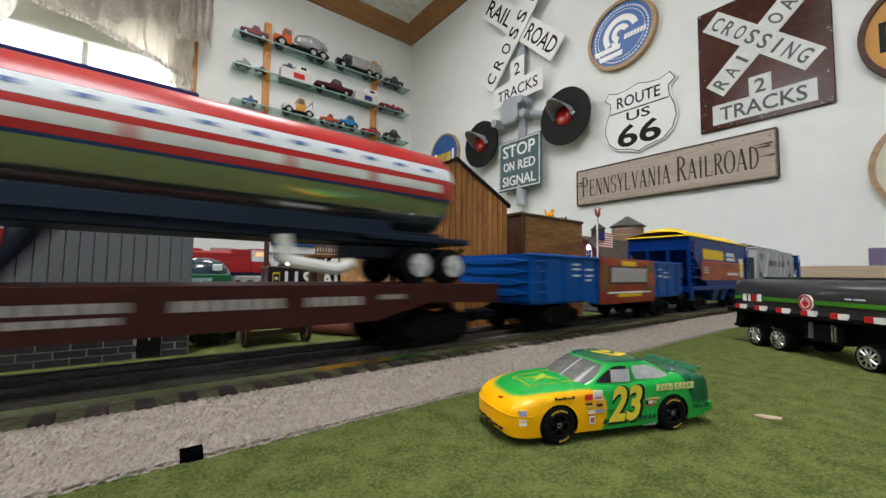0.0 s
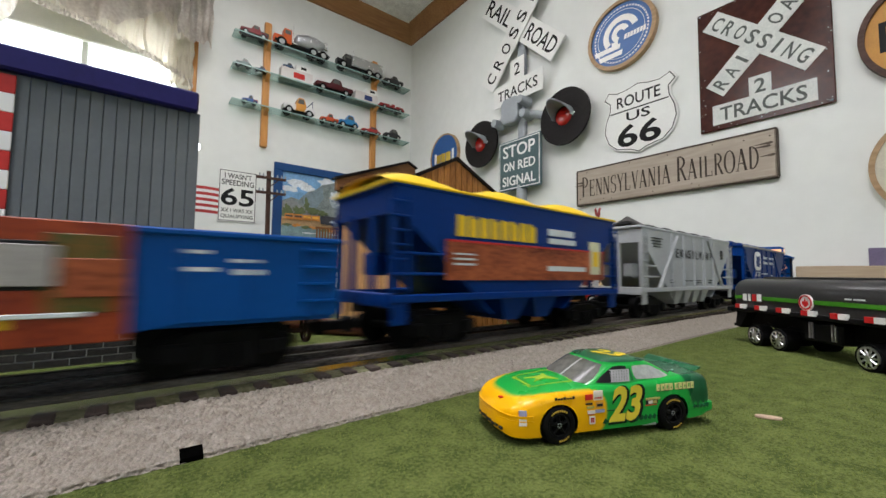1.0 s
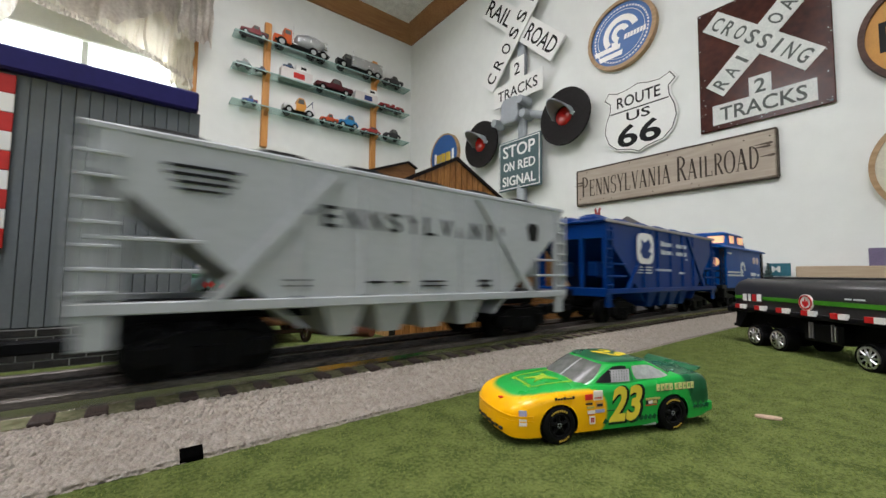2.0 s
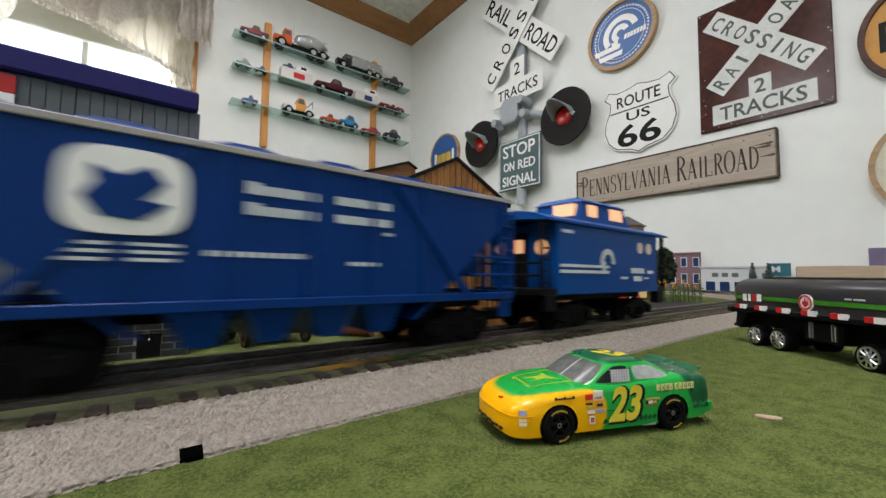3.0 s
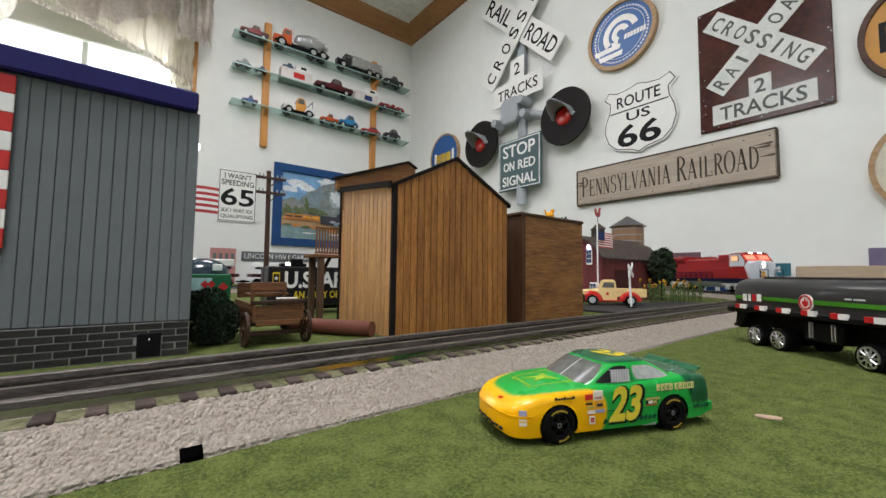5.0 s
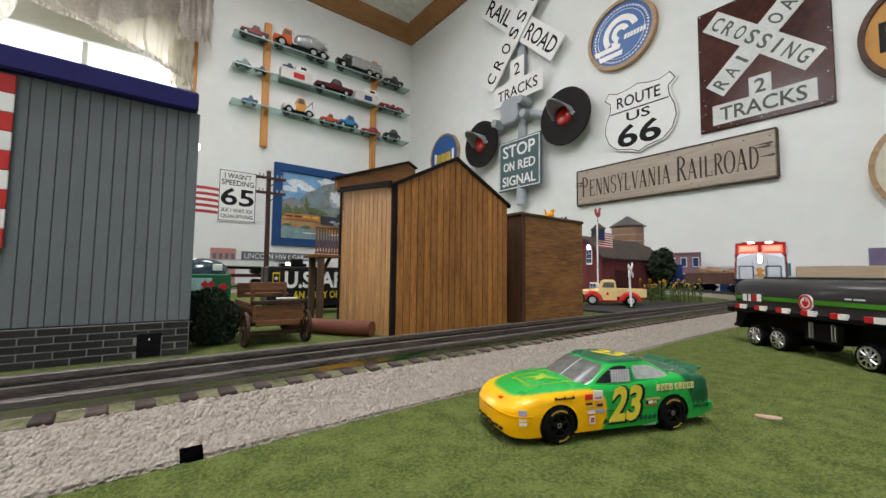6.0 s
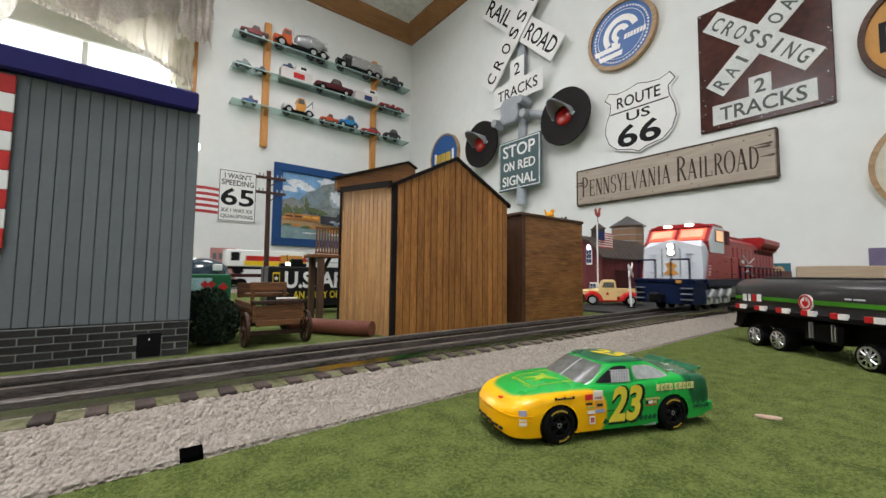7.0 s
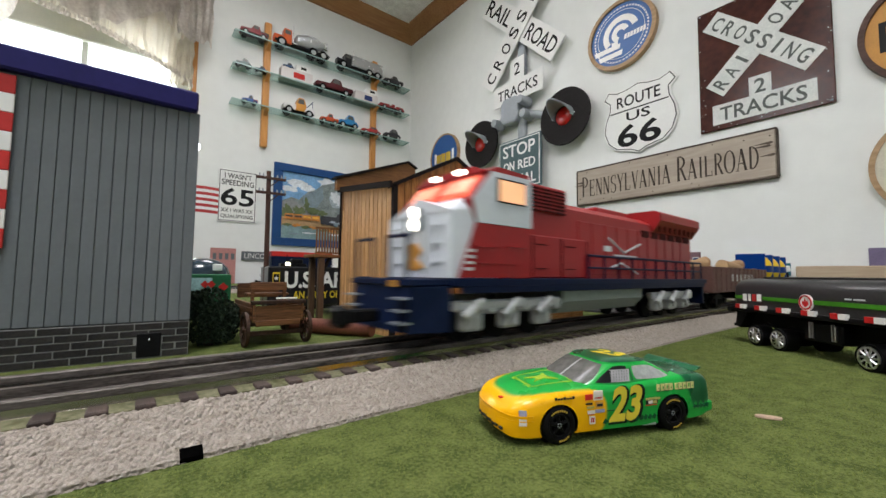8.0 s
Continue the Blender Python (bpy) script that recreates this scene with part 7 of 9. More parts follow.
for x in (0.042, 0.246):
    for sy in (-1, 1):
        bm = B()
        y = sy * 0.0265
        for k in (-0.027, 0.0, 0.027):
            box(bm, (x + k, y, 0.0275), (0.013, 0.007, 0.011), 0.0015)
            cyl(bm, (x + k, y - 0.005, 0.0265), (x + k, y + 0.005, 0.0265), 0.0030, n=14)
            box(bm, (x + k + 0.0135, y, 0.0335), (0.007, 0.006, 0.007), 0.0012)
            cyl(bm, (x + k - 0.008, y - 0.0015 + sy * 0.003, 0.029), (x + k + 0.004, y - 0.0015 + sy * 0.003, 0.037), 0.0022, n=10)
        box(bm, (x, y, 0.0345), (0.076, 0.005, 0.0052), 0.001)
        bg = part("bogie_side", bm, SILVER, lo, "silver three-axle truck frame")
        for k in (-0.027, 0.0, 0.027):
            part("wheel", cyl(B(), (x + k, sy * 0.0150, RAILZ + 0.0095), (x + k, sy * 0.0190, RAILZ + 0.0095), 0.0095, n=24), TRUCK_BLACK, bg)
part("rear_coupler", box(B(), (0.322, 0, 0.0275), (0.018, 0.006, 0.006), 0.001), BLACK, lo)
part("rear_steps", box(B(), (0.317, 0, 0.034), (0.004, 2 * LW - 0.006, 0.020), 0.0008), LNAVY, lo)

# cars that follow the locomotive (ends measured back from its nose)
FOLLOW = []


def follow_car(name, a, b, label, group="freight cars"):
    c = thing(name, pose(0, -5.5, 0), label, "train car", group)
    FOLLOW.append((c, a, b))
    return c


OXIDE = mat("oxide_brown", (0.12, 0.06, 0.05), 0.6, var=0.15, scale=80)
gw = follow_car("log_gondola", 0.345, 0.560, "brown gondola loaded with cut logs")
h = 0.1075
for sy in (-1, 1):
    bm = box(B(), (0, sy * HW, 0.0485), (2 * h, 0.0016, 0.026), 0.0003)
    for k in range(13):
        box(bm, (-h + 0.008 + k * 0.0165, sy * (HW + 0.001), 0.0485), (0.002, 0.0014, 0.026))
    part("side", bm, OXIDE, gw)
bars("lettering_bar", gw, PALE, -HW - 0.0009, [(-0.05 + i * 0.016, -0.042 + i * 0.016, 0.046, 0.054) for i in range(6)])
part("floor", box(B(), (0, 0, 0.0355), (2 * h, 2 * HW, 0.003)), OXIDE, gw)
for sg in (-1, 1):
    part("end", box(B(), (sg * h, 0, 0.0485), (0.0016, 2 * HW, 0.026)), OXIDE, gw)
    bogie(gw, sg * (h - 0.034))
    coupler(gw, sg * h, sg)
LOGM = wood("log_wood", (0.26, 0.15, 0.07), (0.40, 0.26, 0.14), 60, "x", 0.7)
LOGE = mat("log_cut", (0.50, 0.34, 0.18), 0.8, var=0.15, scale=120)
ll = follow_car("log_load", 0.345, 0.560, "stack of cut logs riding in the brown gondola", "loads")
ll["category"] = "logs"
rnd = random.Random(5)
for k in range(9):
    x0 = -0.096 + (k % 3) * 0.062 + rnd.uniform(0, 0.01)
    y = -0.017 + 0.017 * (k // 3)
    z = 0.0445 + (0.016 if k % 2 else 0.0) + rnd.uniform(0, 0.004)
    z2 = z + rnd.uniform(-0.004, 0.010)
    lgp = part("log", cyl(B(), (x0, y, z), (x0 + 0.058, y + rnd.uniform(-0.004, 0.004), z2), 0.0075, n=14), LOGM, ll, smooth=True)
    part("cut_end", cyl(B(), (x0 - 0.0003, y, z), (x0, y, z), 0.0068, n=14), LOGE, lgp)

tc_ = follow_car("ball_tank_car", 0.590, 0.790, "navy tank car with yellow starred tank ends")
h = 0.10
part("frame", box(B(), (0, 0, 0.0385), (2 * h, 0.050, 0.005), 0.0006), DBLUE, tc_)
for x in (-0.050, 0.0, 0.050):
    bl = part("tank", ball(B(), (x, 0, 0.0640), 0.024, (1.0, 1, 1), 28, 18), NYEL, tc_, "round yellow and blue tank", True)
    part("tank_band", cyl(B(), (x, 0, 0.0590), (x, 0, 0.0690), 0.0243, n=28), DBLUE, bl, "dark blue band", True)
    for k in (-0.026, 0.026):
        part("rack", box(B(), (x + k, 0, 0.064), (0.003, 0.040, 0.046), 0.0006), DBLUE, tc_)
for sg in (-1, 1):
    bogie(tc_, sg * (h - 0.032))
    coupler(tc_, sg * h, sg)


def trailer_car(a, b, label, body, bands, z1=0.104):
    c = follow_car("trailer_flatcar", a, b, label)
    L = b - a
    h = L / 2
    part("deck", box(B(), (0, 0, 0.0415), (L, 2 * HW, 0.008), 0.0006), MAROON, c)
    tb = part("trailer_box", box(B(), (0, 0, (0.063 + z1) / 2), (L - 0.02, 0.052, z1 - 0.063), 0.002), body, c, "box trailer body")
    for i, (x0, x1, za, zb, mm) in enumerate(bands):
        part("band", box(B(), (-h + 0.01 + (L - 0.02) * (x0 + x1) / 2, 0, 0.063 + (z1 - 0.063) * (za + zb) / 2), ((L - 0.02) * (x1 - x0), 0.0524 + 0.0004 * i, (z1 - 0.063) * (zb - za))), mm, tb)
    part("chassis", box(B(), (0, 0, 0.0600), (L - 0.03, 0.030, 0.006)), BLACK, c)
    for x in (-h + 0.03, -h + 0.05, h - 0.04):
        part("wheel", cyl(B(), (x, -0.024, 0.0540), (x, 0.024, 0.0540), 0.0085, n=18), RUBBER, c)
    for sg in (-1, 1):
        bogie(c, sg * (h - 0.034))
        coupler(c, sg * h, sg)


for k in range(4):
    trailer_car(0.82 + k * 0.24, 1.03 + k * 0.24, "maroon flatcar with a white box trailer", WHITE, [(0.0, 1.0, 0.0, 0.18, PALE)], 0.074)
trailer_car(1.78, 1.99, "maroon flatcar with a silver box trailer", AGED, [(0.0, 1.0, 0.0, 0.12, STEEL)], 0.080)
trailer_car(2.02, 2.22, "maroon flatcar with a silver box trailer", AGED, [(0.0, 1.0, 0.85, 1.0, STEEL)], 0.080)
trailer_car(2.25, 2.46, "maroon flatcar with a white trailer striped red and yellow", WHITE, [(0.0, 0.78, 0.36, 0.66, RED), (0.0, 0.80, 0.08, 0.35, NYEL), (0.85, 0.95, 0.35, 0.85, INK), (0.05, 0.35, 0.25, 0.75, ORANGE)])
trailer_car(2.49, 2.69, "maroon flatcar with a dark tanker trailer topped red", LNAVY, [(0.0, 1.0, 0.7, 1.0, RED), (0.0, 0.10, 0.0, 1.0, WHITE)])

# ---- green and yellow stock car on the mat: local x forward, y to its left ----
CARG = mat("car_green", (0.010, 0.33, 0.048), 0.28, var=0.04, coat=0.25)
CARG2 = mat("car_dark_green", (0.005, 0.085, 0.032), 0.28, var=0.05, coat=0.4)
CARY = mat("car_yellow", (0.84, 0.41, 0.002), 0.3, var=0.04, coat=0.2)
PRINT_Y = mat("print_yellow", (0.70, 0.56, 0.05), 0.55, var=0.06, spec=0.2)
PRINT_H = mat("hood_print", (0.34, 0.46, 0.035), 0.5, var=0.06, spec=0.2)
PRINT_T = mat("print_cream", (0.66, 0.62, 0.25), 0.55, var=0.08, spec=0.2)
TINT = mat("tinted_window", (0.075, 0.078, 0.072), 0.22, coat=0.15, second=(0.15, 0.15, 0.14), scale=60)
NETM = mat("window_net", (0.34, 0.34, 0.34), 0.8, var=0.1)
CARPAINT = mat("car_paint", (0.5, 0.5, 0.5), 0.28, coat=0.22, spec=0.3, bump=0.00002, bscale=900)
_n, _l = CARPAINT.node_tree.nodes, CARPAINT.node_tree.links
_a = _n.new("ShaderNodeAttribute")
_a.attribute_name = "scheme"
_l.new(_a.outputs["Color"], _n["Principled BSDF"].inputs["Base Color"])
sc = thing("stock_car", pose(0.1262, 0.0790, 0, 0, 0, 158.8), "green and yellow die-cast stock car numbered 23", "toy car")

# lengthwise lines of the body: place, half width, sill, top
BODY_X = (-0.0392, -0.0386, -0.0376, -0.0355, -0.0310, -0.0213, -0.0100, 0.0, 0.0098, 0.0165, 0.0213, 0.0262, 0.0300, 0.0330, 0.0350, 0.0364, 0.0373, 0.0379, 0.0381)
BODY_W = (0.0120, 0.0134, 0.0142, 0.0148, 0.0151, 0.0151, 0.0150, 0.0150, 0.0150, 0.0151, 0.0152, 0.0150, 0.0147, 0.0140, 0.0129, 0.0115, 0.0096, 0.0070, 0.0045)
BODY_L = (0.0068, 0.0058, 0.0050, 0.0042, 0.0036, 0.0032, 0.0030, 0.0030, 0.0030, 0.0030, 0.0030, 0.0028, 0.0027, 0.0027, 0.0028, 0.0030, 0.0033, 0.0038, 0.0044)
BODY_T = (0.0115, 0.0142, 0.0166, 0.0182, 0.0186, 0.0181, 0.0174, 0.0170, 0.0167, 0.0163, 0.0159, 0.0151, 0.0142, 0.0131, 0.0120, 0.0109, 0.0099, 0.0089, 0.0078)
ARCH = 0.0064


def smooth_at(x, xs_, ys_):
    """Linear table, softened over three millimetres."""
    return sum(float(np.interp(x + d, xs_, ys_)) for d in (-0.0012, -0.0006, 0.0, 0.0006, 0.0012)) / 5


def scheme(x, y, z):
    """Paint: yellow nose and front quarters, green hood and body, dark green tail, with soft airbrushed edges."""
    def soft(d):
        return min(1.0, max(0.0, 0.5 + d / 0.0009))
    zz = (z - 0.0088) / 0.0072
    side = x - (0.0098 - 0.0052 * math.sqrt(max(0.0, 1 - min(1.0, abs(zz)) ** 2.6)))
    hood = 1 - (max(0.0, (x - 0.0085) / 0.0250) ** 2.6 + (abs(y) / 0.0139) ** 3.6) ** (1 / 2.8)
    yellow = soft(side) * (1 - soft(hood * 0.012) if z > 0.0125 else 1)
    dark = soft(-0.0280 - x + 0.35 * (z - 0.0125)) * soft(z - 0.0085 - 0.0006 * math.sin(x * 2600))
    g, d, w = (0.010, 0.34, 0.050), (0.004, 0.080, 0.030), (0.88, 0.44, 0.002)
    base = [a + (b - a) * dark for a, b in zip(g, d)]
    return [a + (b - a) * yellow for a, b in zip(base, w)] + [1.0]


def painted(name, bm, parent, label):
    ob = part(name, bm, CARPAINT, parent, label, True)
    me = ob.data
    at_ = me.color_attributes.new("scheme", "FLOAT_COLOR", "POINT")
    for i, v in enumerate(me.vertices):
        at_.data[i].color = scheme(*v.co)
    return ob


bm = B()
rows = []
n_side, n_corner, n_top = 22, 6, 9
stations = list(np.arange(-0.0392, 0.0376, 0.00055)) + [0.0378, 0.0380, 0.0381]
for x in stations:
    w, zl, zt = (smooth_at(x, BODY_X, t_) for t_ in (BODY_W, BODY_L, BODY_T))
    r = min(0.0024, 0.35 * (zt - zl))
    half = []
    for i in range(n_side):
        k = i / (n_side - 1)
        z = zl + (zt - r - zl) * k
        half.append([w - 0.0005 * (1 - k) ** 3 - 0.0003 * max(0.0, k - 0.75) * 4, z])
    w2 = half[-1][0]
    for i in range(1, n_corner + 1):
        a = math.pi / 2 * i / n_corner
        half.append([w2 - r + r * math.cos(a), zt - r + r * math.sin(a)])
    y1 = w2 - r
    for i in range(1, n_top + 1):
        k = i / n_top
        half.append([y1 * (1 - k), zt + 0.0007 * math.sin(k * math.pi / 2)])
    row = [bm.verts.new((x, y, z)) for y, z in half] + [bm.verts.new((x, -y, z)) for y, z in half[-2::-1]]
    rows.append(row)
# wheel openings: the nearest points move onto the arch
cell = 0.00034
for row in rows:
    for v in row:
        if abs(v.co.y) > 0.012:
            for cx in (0.0213, -0.0213):
                d = Vector((v.co.x - cx, 0, v.co.z - 0.0060))
                if abs(d.length - ARCH) < cell and d.z > -0.004:
                    d *= ARCH / d.length
                    v.co.x, v.co.z = cx + d.x, 0.0060 + d.z
for a, b in zip(rows, rows[1:]):
    for i in range(len(a) - 1):
        q = (a[i], b[i], b[i + 1], a[i + 1])
        inside = all(abs(v.co.y) > 0.011 and min(math.hypot(v.co.x - cx, v.co.z - 0.0060) for cx in (0.0213, -0.0213)) < ARCH + 0.00002 for v in q)
        if not inside:
            bm.faces.new(q)
bm.faces.new(rows[0])
bm.faces.new(rows[-1][::-1])
bmesh.ops.recalc_face_normals(bm, faces=bm.faces)
body = painted("body", bm, sc, "glossy green body with a yellow nose and fenders")

# cabin: levels (height, windshield foot, rear foot, half width)
CAB_Z = (0.0155, 0.0172, 0.0195, 0.0215, 0.0228, 0.0235, 0.0240, 0.0243)
CAB_F = (0.0132, 0.0110, 0.0074, 0.0042, 0.0018, -0.0004, -0.0028, -0.0060)
CAB_R = (-0.0315, -0.0280, -0.0238, -0.0200, -0.0170, -0.0146, -0.0122, -0.0090)
CAB_W = (0.0139, 0.0134, 0.0125, 0.0116, 0.0109, 0.0100, 0.0082, 0.0035)


def cab_level(z):
    return [float(np.interp(z, CAB_Z, t_)) for t_ in (CAB_F, CAB_R, CAB_W)]


def cab_side(x, z, sy, lift=0.0):
    """A point of the cabin's side skin."""
    f, r, w = cab_level(z)
    k = min(0.999, abs((x - (f + r) / 2) / ((f - r) / 2)))
    return Vector((x, sy * (w * (1 - k ** 5) ** 0.2 + lift), z + lift * 0.35))


def cab_end(y, z, front, lift=0.0):
    """A point of the windshield or of the rear window."""
    f, r, w = cab_level(z)
    k = (1 - min(0.999, abs(y / w)) ** 5) ** 0.2
    c, hx = (f + r) / 2, (f - r) / 2
    return Vector((c + (hx * k + lift * 0.7) * (1 if front else -1), y, z + lift * 0.8))


def skin(fn, nu, nv):
    """A curved sheet with a little thickness over fn(u, v)."""
    bm = B()
    g1 = [[bm.verts.new(fn(i / nu, j / nv, 1)) for j in range(nv + 1)] for i in range(nu + 1)]
    g0 = [[bm.verts.new(fn(i / nu, j / nv, 0)) for j in range(nv + 1)] for i in range(nu + 1)]
    for i in range(nu):
        for j in range(nv):
            bm.faces.new((g1[i][j], g1[i + 1][j], g1[i + 1][j + 1], g1[i][j + 1]))
    rim = [(i, 0) for i in range(nu)] + [(nu, j) for j in range(nv)] + [(i, nv) for i in range(nu, 0, -1)] + [(0, j) for j in range(nv, 0, -1)]
    for (i, j), (k, l_) in zip(rim, rim[1:] + rim[:1]):
        bm.faces.new((g1[i][j], g0[i][j], g0[k][l_], g1[k][l_]))
    bmesh.ops.delete(bm, geom=[v for row in g0 for v in row if not v.link_faces], context="VERTS")
    bmesh.ops.recalc_face_normals(bm, faces=bm.faces)
    return bm


rings = []
for z in list(np.arange(0.0155, 0.0240, 0.0005)) + [0.0241, 0.0242, 0.0243]:
    f, r, w = cab_level(z)
    ring_ = []
    for i in range(64):
        a = 2 * math.pi * i / 64
        ca, sa = math.cos(a), math.sin(a)
        ring_.append(((f + r) / 2 + (f - r) / 2 * math.copysign(abs(ca) ** 0.4, ca), w * math.copysign(abs(sa) ** 0.4, sa), z))
    rings.append(ring_)
part("cabin", loft(B(), rings), CARG, sc, "green roof and pillars", True)
part("roof_panel", loft(B(), [[(0.0001 * (1 if p[0] > -0.006 else -1) + p[0], p[1] * 1.004, p[2] + 0.00016) for p in q] for q in rings[-5:]]), CARG2, sc, "dark green roof top", True)
text("roof_number", "23", 1, PRINT_Y, sc, pose(-0.0076, 0.0015, 0.02445, 0, 0, 110), depth=0.0001, width=0.0105, height=0.0068, bold=0.03)


def rounded(u, v, k=0.16):
    """Keeps a unit patch inside rounded corners."""
    x, y = 2 * u - 1, 2 * v - 1
    return (x * math.sqrt(max(0.0, 1 - k * y * y)) + 1) / 2, (y * math.sqrt(max(0.0, 1 - k * x * x)) + 1) / 2


def windshield(u, v, top_):
    u, v = rounded(u, v, 0.12)
    z = 0.0168 + (0.0226 - 0.0168) * v
    return cab_end((2 * u - 1) * cab_level(z)[2] * 0.88, z, True, 0.00016 * top_)


def rear_glass(u, v, top_):
    u, v = rounded(u, v)
    z = 0.0182 + 0.0042 * v
    return cab_end((2 * u - 1) * cab_level(z)[2] * 0.86, z, False, 0.00016 * top_)


part("windshield", skin(windshield, 24, 8), TINT, sc, "tinted windshield", True)
part("rear_window", skin(rear_glass, 20, 8), TINT, sc, "tinted rear window", True)
part("windshield_bar", skin(lambda u, v, t_: cab_end((u - 0.5) * 0.0007, 0.0169 + 0.0056 * v, True, 0.0001 + 0.0002 * t_), 1, 6), NETM, sc, "grey centre bar of the windshield")
for sy in (-1, 1):
    def side_glass(u, v, t_, sy=sy):
        u, v = rounded(u, v)
        z = 0.0173 + 0.0049 * v
        f, r, w = cab_level(z)
        a, b = f - 0.0034 - 0.0006 * v, -0.0058
        return cab_side(a + (b - a) * u, z, sy, 0.00014 * t_)

    def quarter_glass(u, v, t_, sy=sy):
        u, v = rounded(u, v)
        z = 0.0177 + 0.0043 * v
        r = cab_level(z)[1]
        a, b = -0.0078, r + 0.0040
        return cab_side(a + (b - a) * u, z, sy, 0.00014 * t_)

    part("side_window", skin(side_glass, 20, 10), INK, sc, "open dark side window", True)
    part("quarter_window", skin(quarter_glass, 20, 10), mat("pale_glass_%d" % (sy + 1), (0.25, 0.27, 0.25), 0.12, coat=0.5, second=(0.40, 0.42, 0.40), scale=80), sc, "pale rear quarter window", True)
    for i in range(7):
        x = 0.0014 - i * 0.0010
        part("net_strap", skin(lambda u, v, t_: cab_side(x - 0.0006 * u - 0.0012 * v, 0.0174 + 0.0036 * v, sy, 0.0001 + 0.0003 * t_), 1, 4), NETM, sc)
    for i in range(5):
        z = 0.0174 + 0.00084 * i
        part("net_strap", skin(lambda u, v, t_: cab_side(0.0016 - 0.0070 * u - 0.0008 * i / 4, z + 0.0003 * v, sy, 0.0001 + 0.0003 * t_), 6, 1), NETM, sc)
    for i in range(7):
        z = 0.0176 + i * 0.00055
        part("pillar_print", skin(lambda u, v, t_: cab_side(-0.0064 - 0.0007 * u, z + 0.00035 * v, sy, 0.00005 + 0.00012 * t_), 1, 1), CARG2, sc)
    for x in (0.0213, -0.0213):
        part("wheel_well", cyl(B(), (x, sy * 0.0070, 0.0058), (x, sy * 0.0122, 0.0058), 0.0066, n=30), INK, sc, "black wheel housing")
        bm = B()
        loft(bm, [[(x + r * math.cos(a), sy * y, 0.0056 + r * math.sin(a)) for a in [k * 2 * math.pi / 40 for k in range(40)]] for y, r in ((0.0090, 0.0053), (0.0095, 0.0056), (0.0143, 0.0056), (0.0149, 0.0054), (0.0153, 0.0048), (0.0153, 0.0038), (0.0149, 0.0034), (0.0136, 0.0031))])
        ty = part("tyre", bm, RUBBER, sc, "black slick tyre", True)
        bm = ring(B(), 0.0029, 0.0034, -0.0004, 0.0004, 30)
        xf(bm, bm.verts, Matrix.Translation((x, sy * 0.0148, 0.0056)) @ Matrix.Rotation(radians(90), 4, "X"))
        part("rim_lip", bm, BLACK, ty)
        for k in range(5):
            a = k * 2 * math.pi / 5 + 0.3
            part("rim_spoke", cyl(B(), (x, sy * 0.0144, 0.0056), (x + math.cos(a) * 0.0031, sy * 0.0143, 0.0056 + math.sin(a) * 0.0031), 0.0007, 0.0005, n=8), BLACK, ty)
        part("hub", cyl(B(), (x, sy * 0.0140, 0.0056), (x, sy * 0.0150, 0.0056), 0.0010, 0.0007, n=12), STEEL, ty)
        for a0, n_ in ((48, 8), (228, 5)):
            for k in range(n_):
                bm = arc_band(B(), (0, 0), 0.0041, 0.0046, a0 + k * 10, a0 + k * 10 + 6, -0.00006, 0.00006, 2)
                xf(bm, bm.verts, Matrix.Translation((x, sy * 0.01533, 0.0056)) @ Matrix.Rotation(radians(90), 4, "X"))
                part("tyre_lettering", bm, GOLD, ty)
bm = prism(B(), [(-0.0250, 0.0180), (-0.0366, 0.0181), (-0.0366, 0.0186), (-0.0250, 0.0188)], -0.0098, 0.0098, "xz", 0.0001)
part("rear_deck", bm, CARG2, sc, "dark green boot lid")
bm = prism(B(), [(-0.0345, 0.0186), (-0.0372, 0.0193), (-0.0376, 0.0201), (-0.0368, 0.0199), (-0.0355, 0.0191)], -0.0116, 0.0116, "xz", 0.0001)
part("spoiler", bm, CARG2, sc, "dark green rear spoiler blade")
for y in (-0.009, 0.0, 0.009):
    part("deck_pin", ball(B(), (-0.0275, y, 0.0187), 0.0005, u=8, v=6), STEEL, sc)
bm = prism(B(), [(-0.0330, 0.0040), (-0.0388, 0.0052), (-0.0391, 0.0086), (-0.0330, 0.0092)], -0.0146, 0.0146, "xz", 0.0006)
part("rear_bumper", bm, CARG, sc, "green flared rear bumper")
# hood print
bm = prism(B(), [(0.0150, 0.0045), (0.0185, 0.0016), (0.0232, 0.0034), (0.0205, 0.0004), (0.0240, -0.0020), (0.0188, -0.0012), (0.0160, -0.0036), (0.0168, 0.0004)], 0.0162, 0.01655, "xy")
for v in bm.verts:
    v.co.z += float(np.interp(v.co.x, BODY_X, BODY_T)) - 0.0155
part("hood_emblem", bm, PRINT_H, sc, "yellow hood emblem")
for a, b in (((0.0118, 0.0075), (0.0262, 0.0062)), ((0.0118, -0.0075), (0.0262, -0.0062)), ((0.0262, 0.0062), (0.0275, 0.0)), ((0.0262, -0.0062), (0.0275, 0.0)), ((0.0118, 0.0075), (0.0110, 0.0)), ((0.0118, -0.0075), (0.0110, 0.0))):
    bm = B()
    rg = []
    for i in range(7):
        p = Vector((*a, 0)).lerp(Vector((*b, 0)), i / 6)
        z = smooth_at(p.x, BODY_X, BODY_T) + 0.00065
        nn = (Vector((*b, 0)) - Vector((*a, 0))).normalized().cross(Vector((0, 0, 1))) * 0.00013
        rg.append([p + nn + Vector((0, 0, z)), p - nn + Vector((0, 0, z)), p - nn + Vector((0, 0, z - 0.0004)), p + nn + Vector((0, 0, z - 0.0004))])
    part("hood_line", loft(bm, rg), PRINT_H, sc)
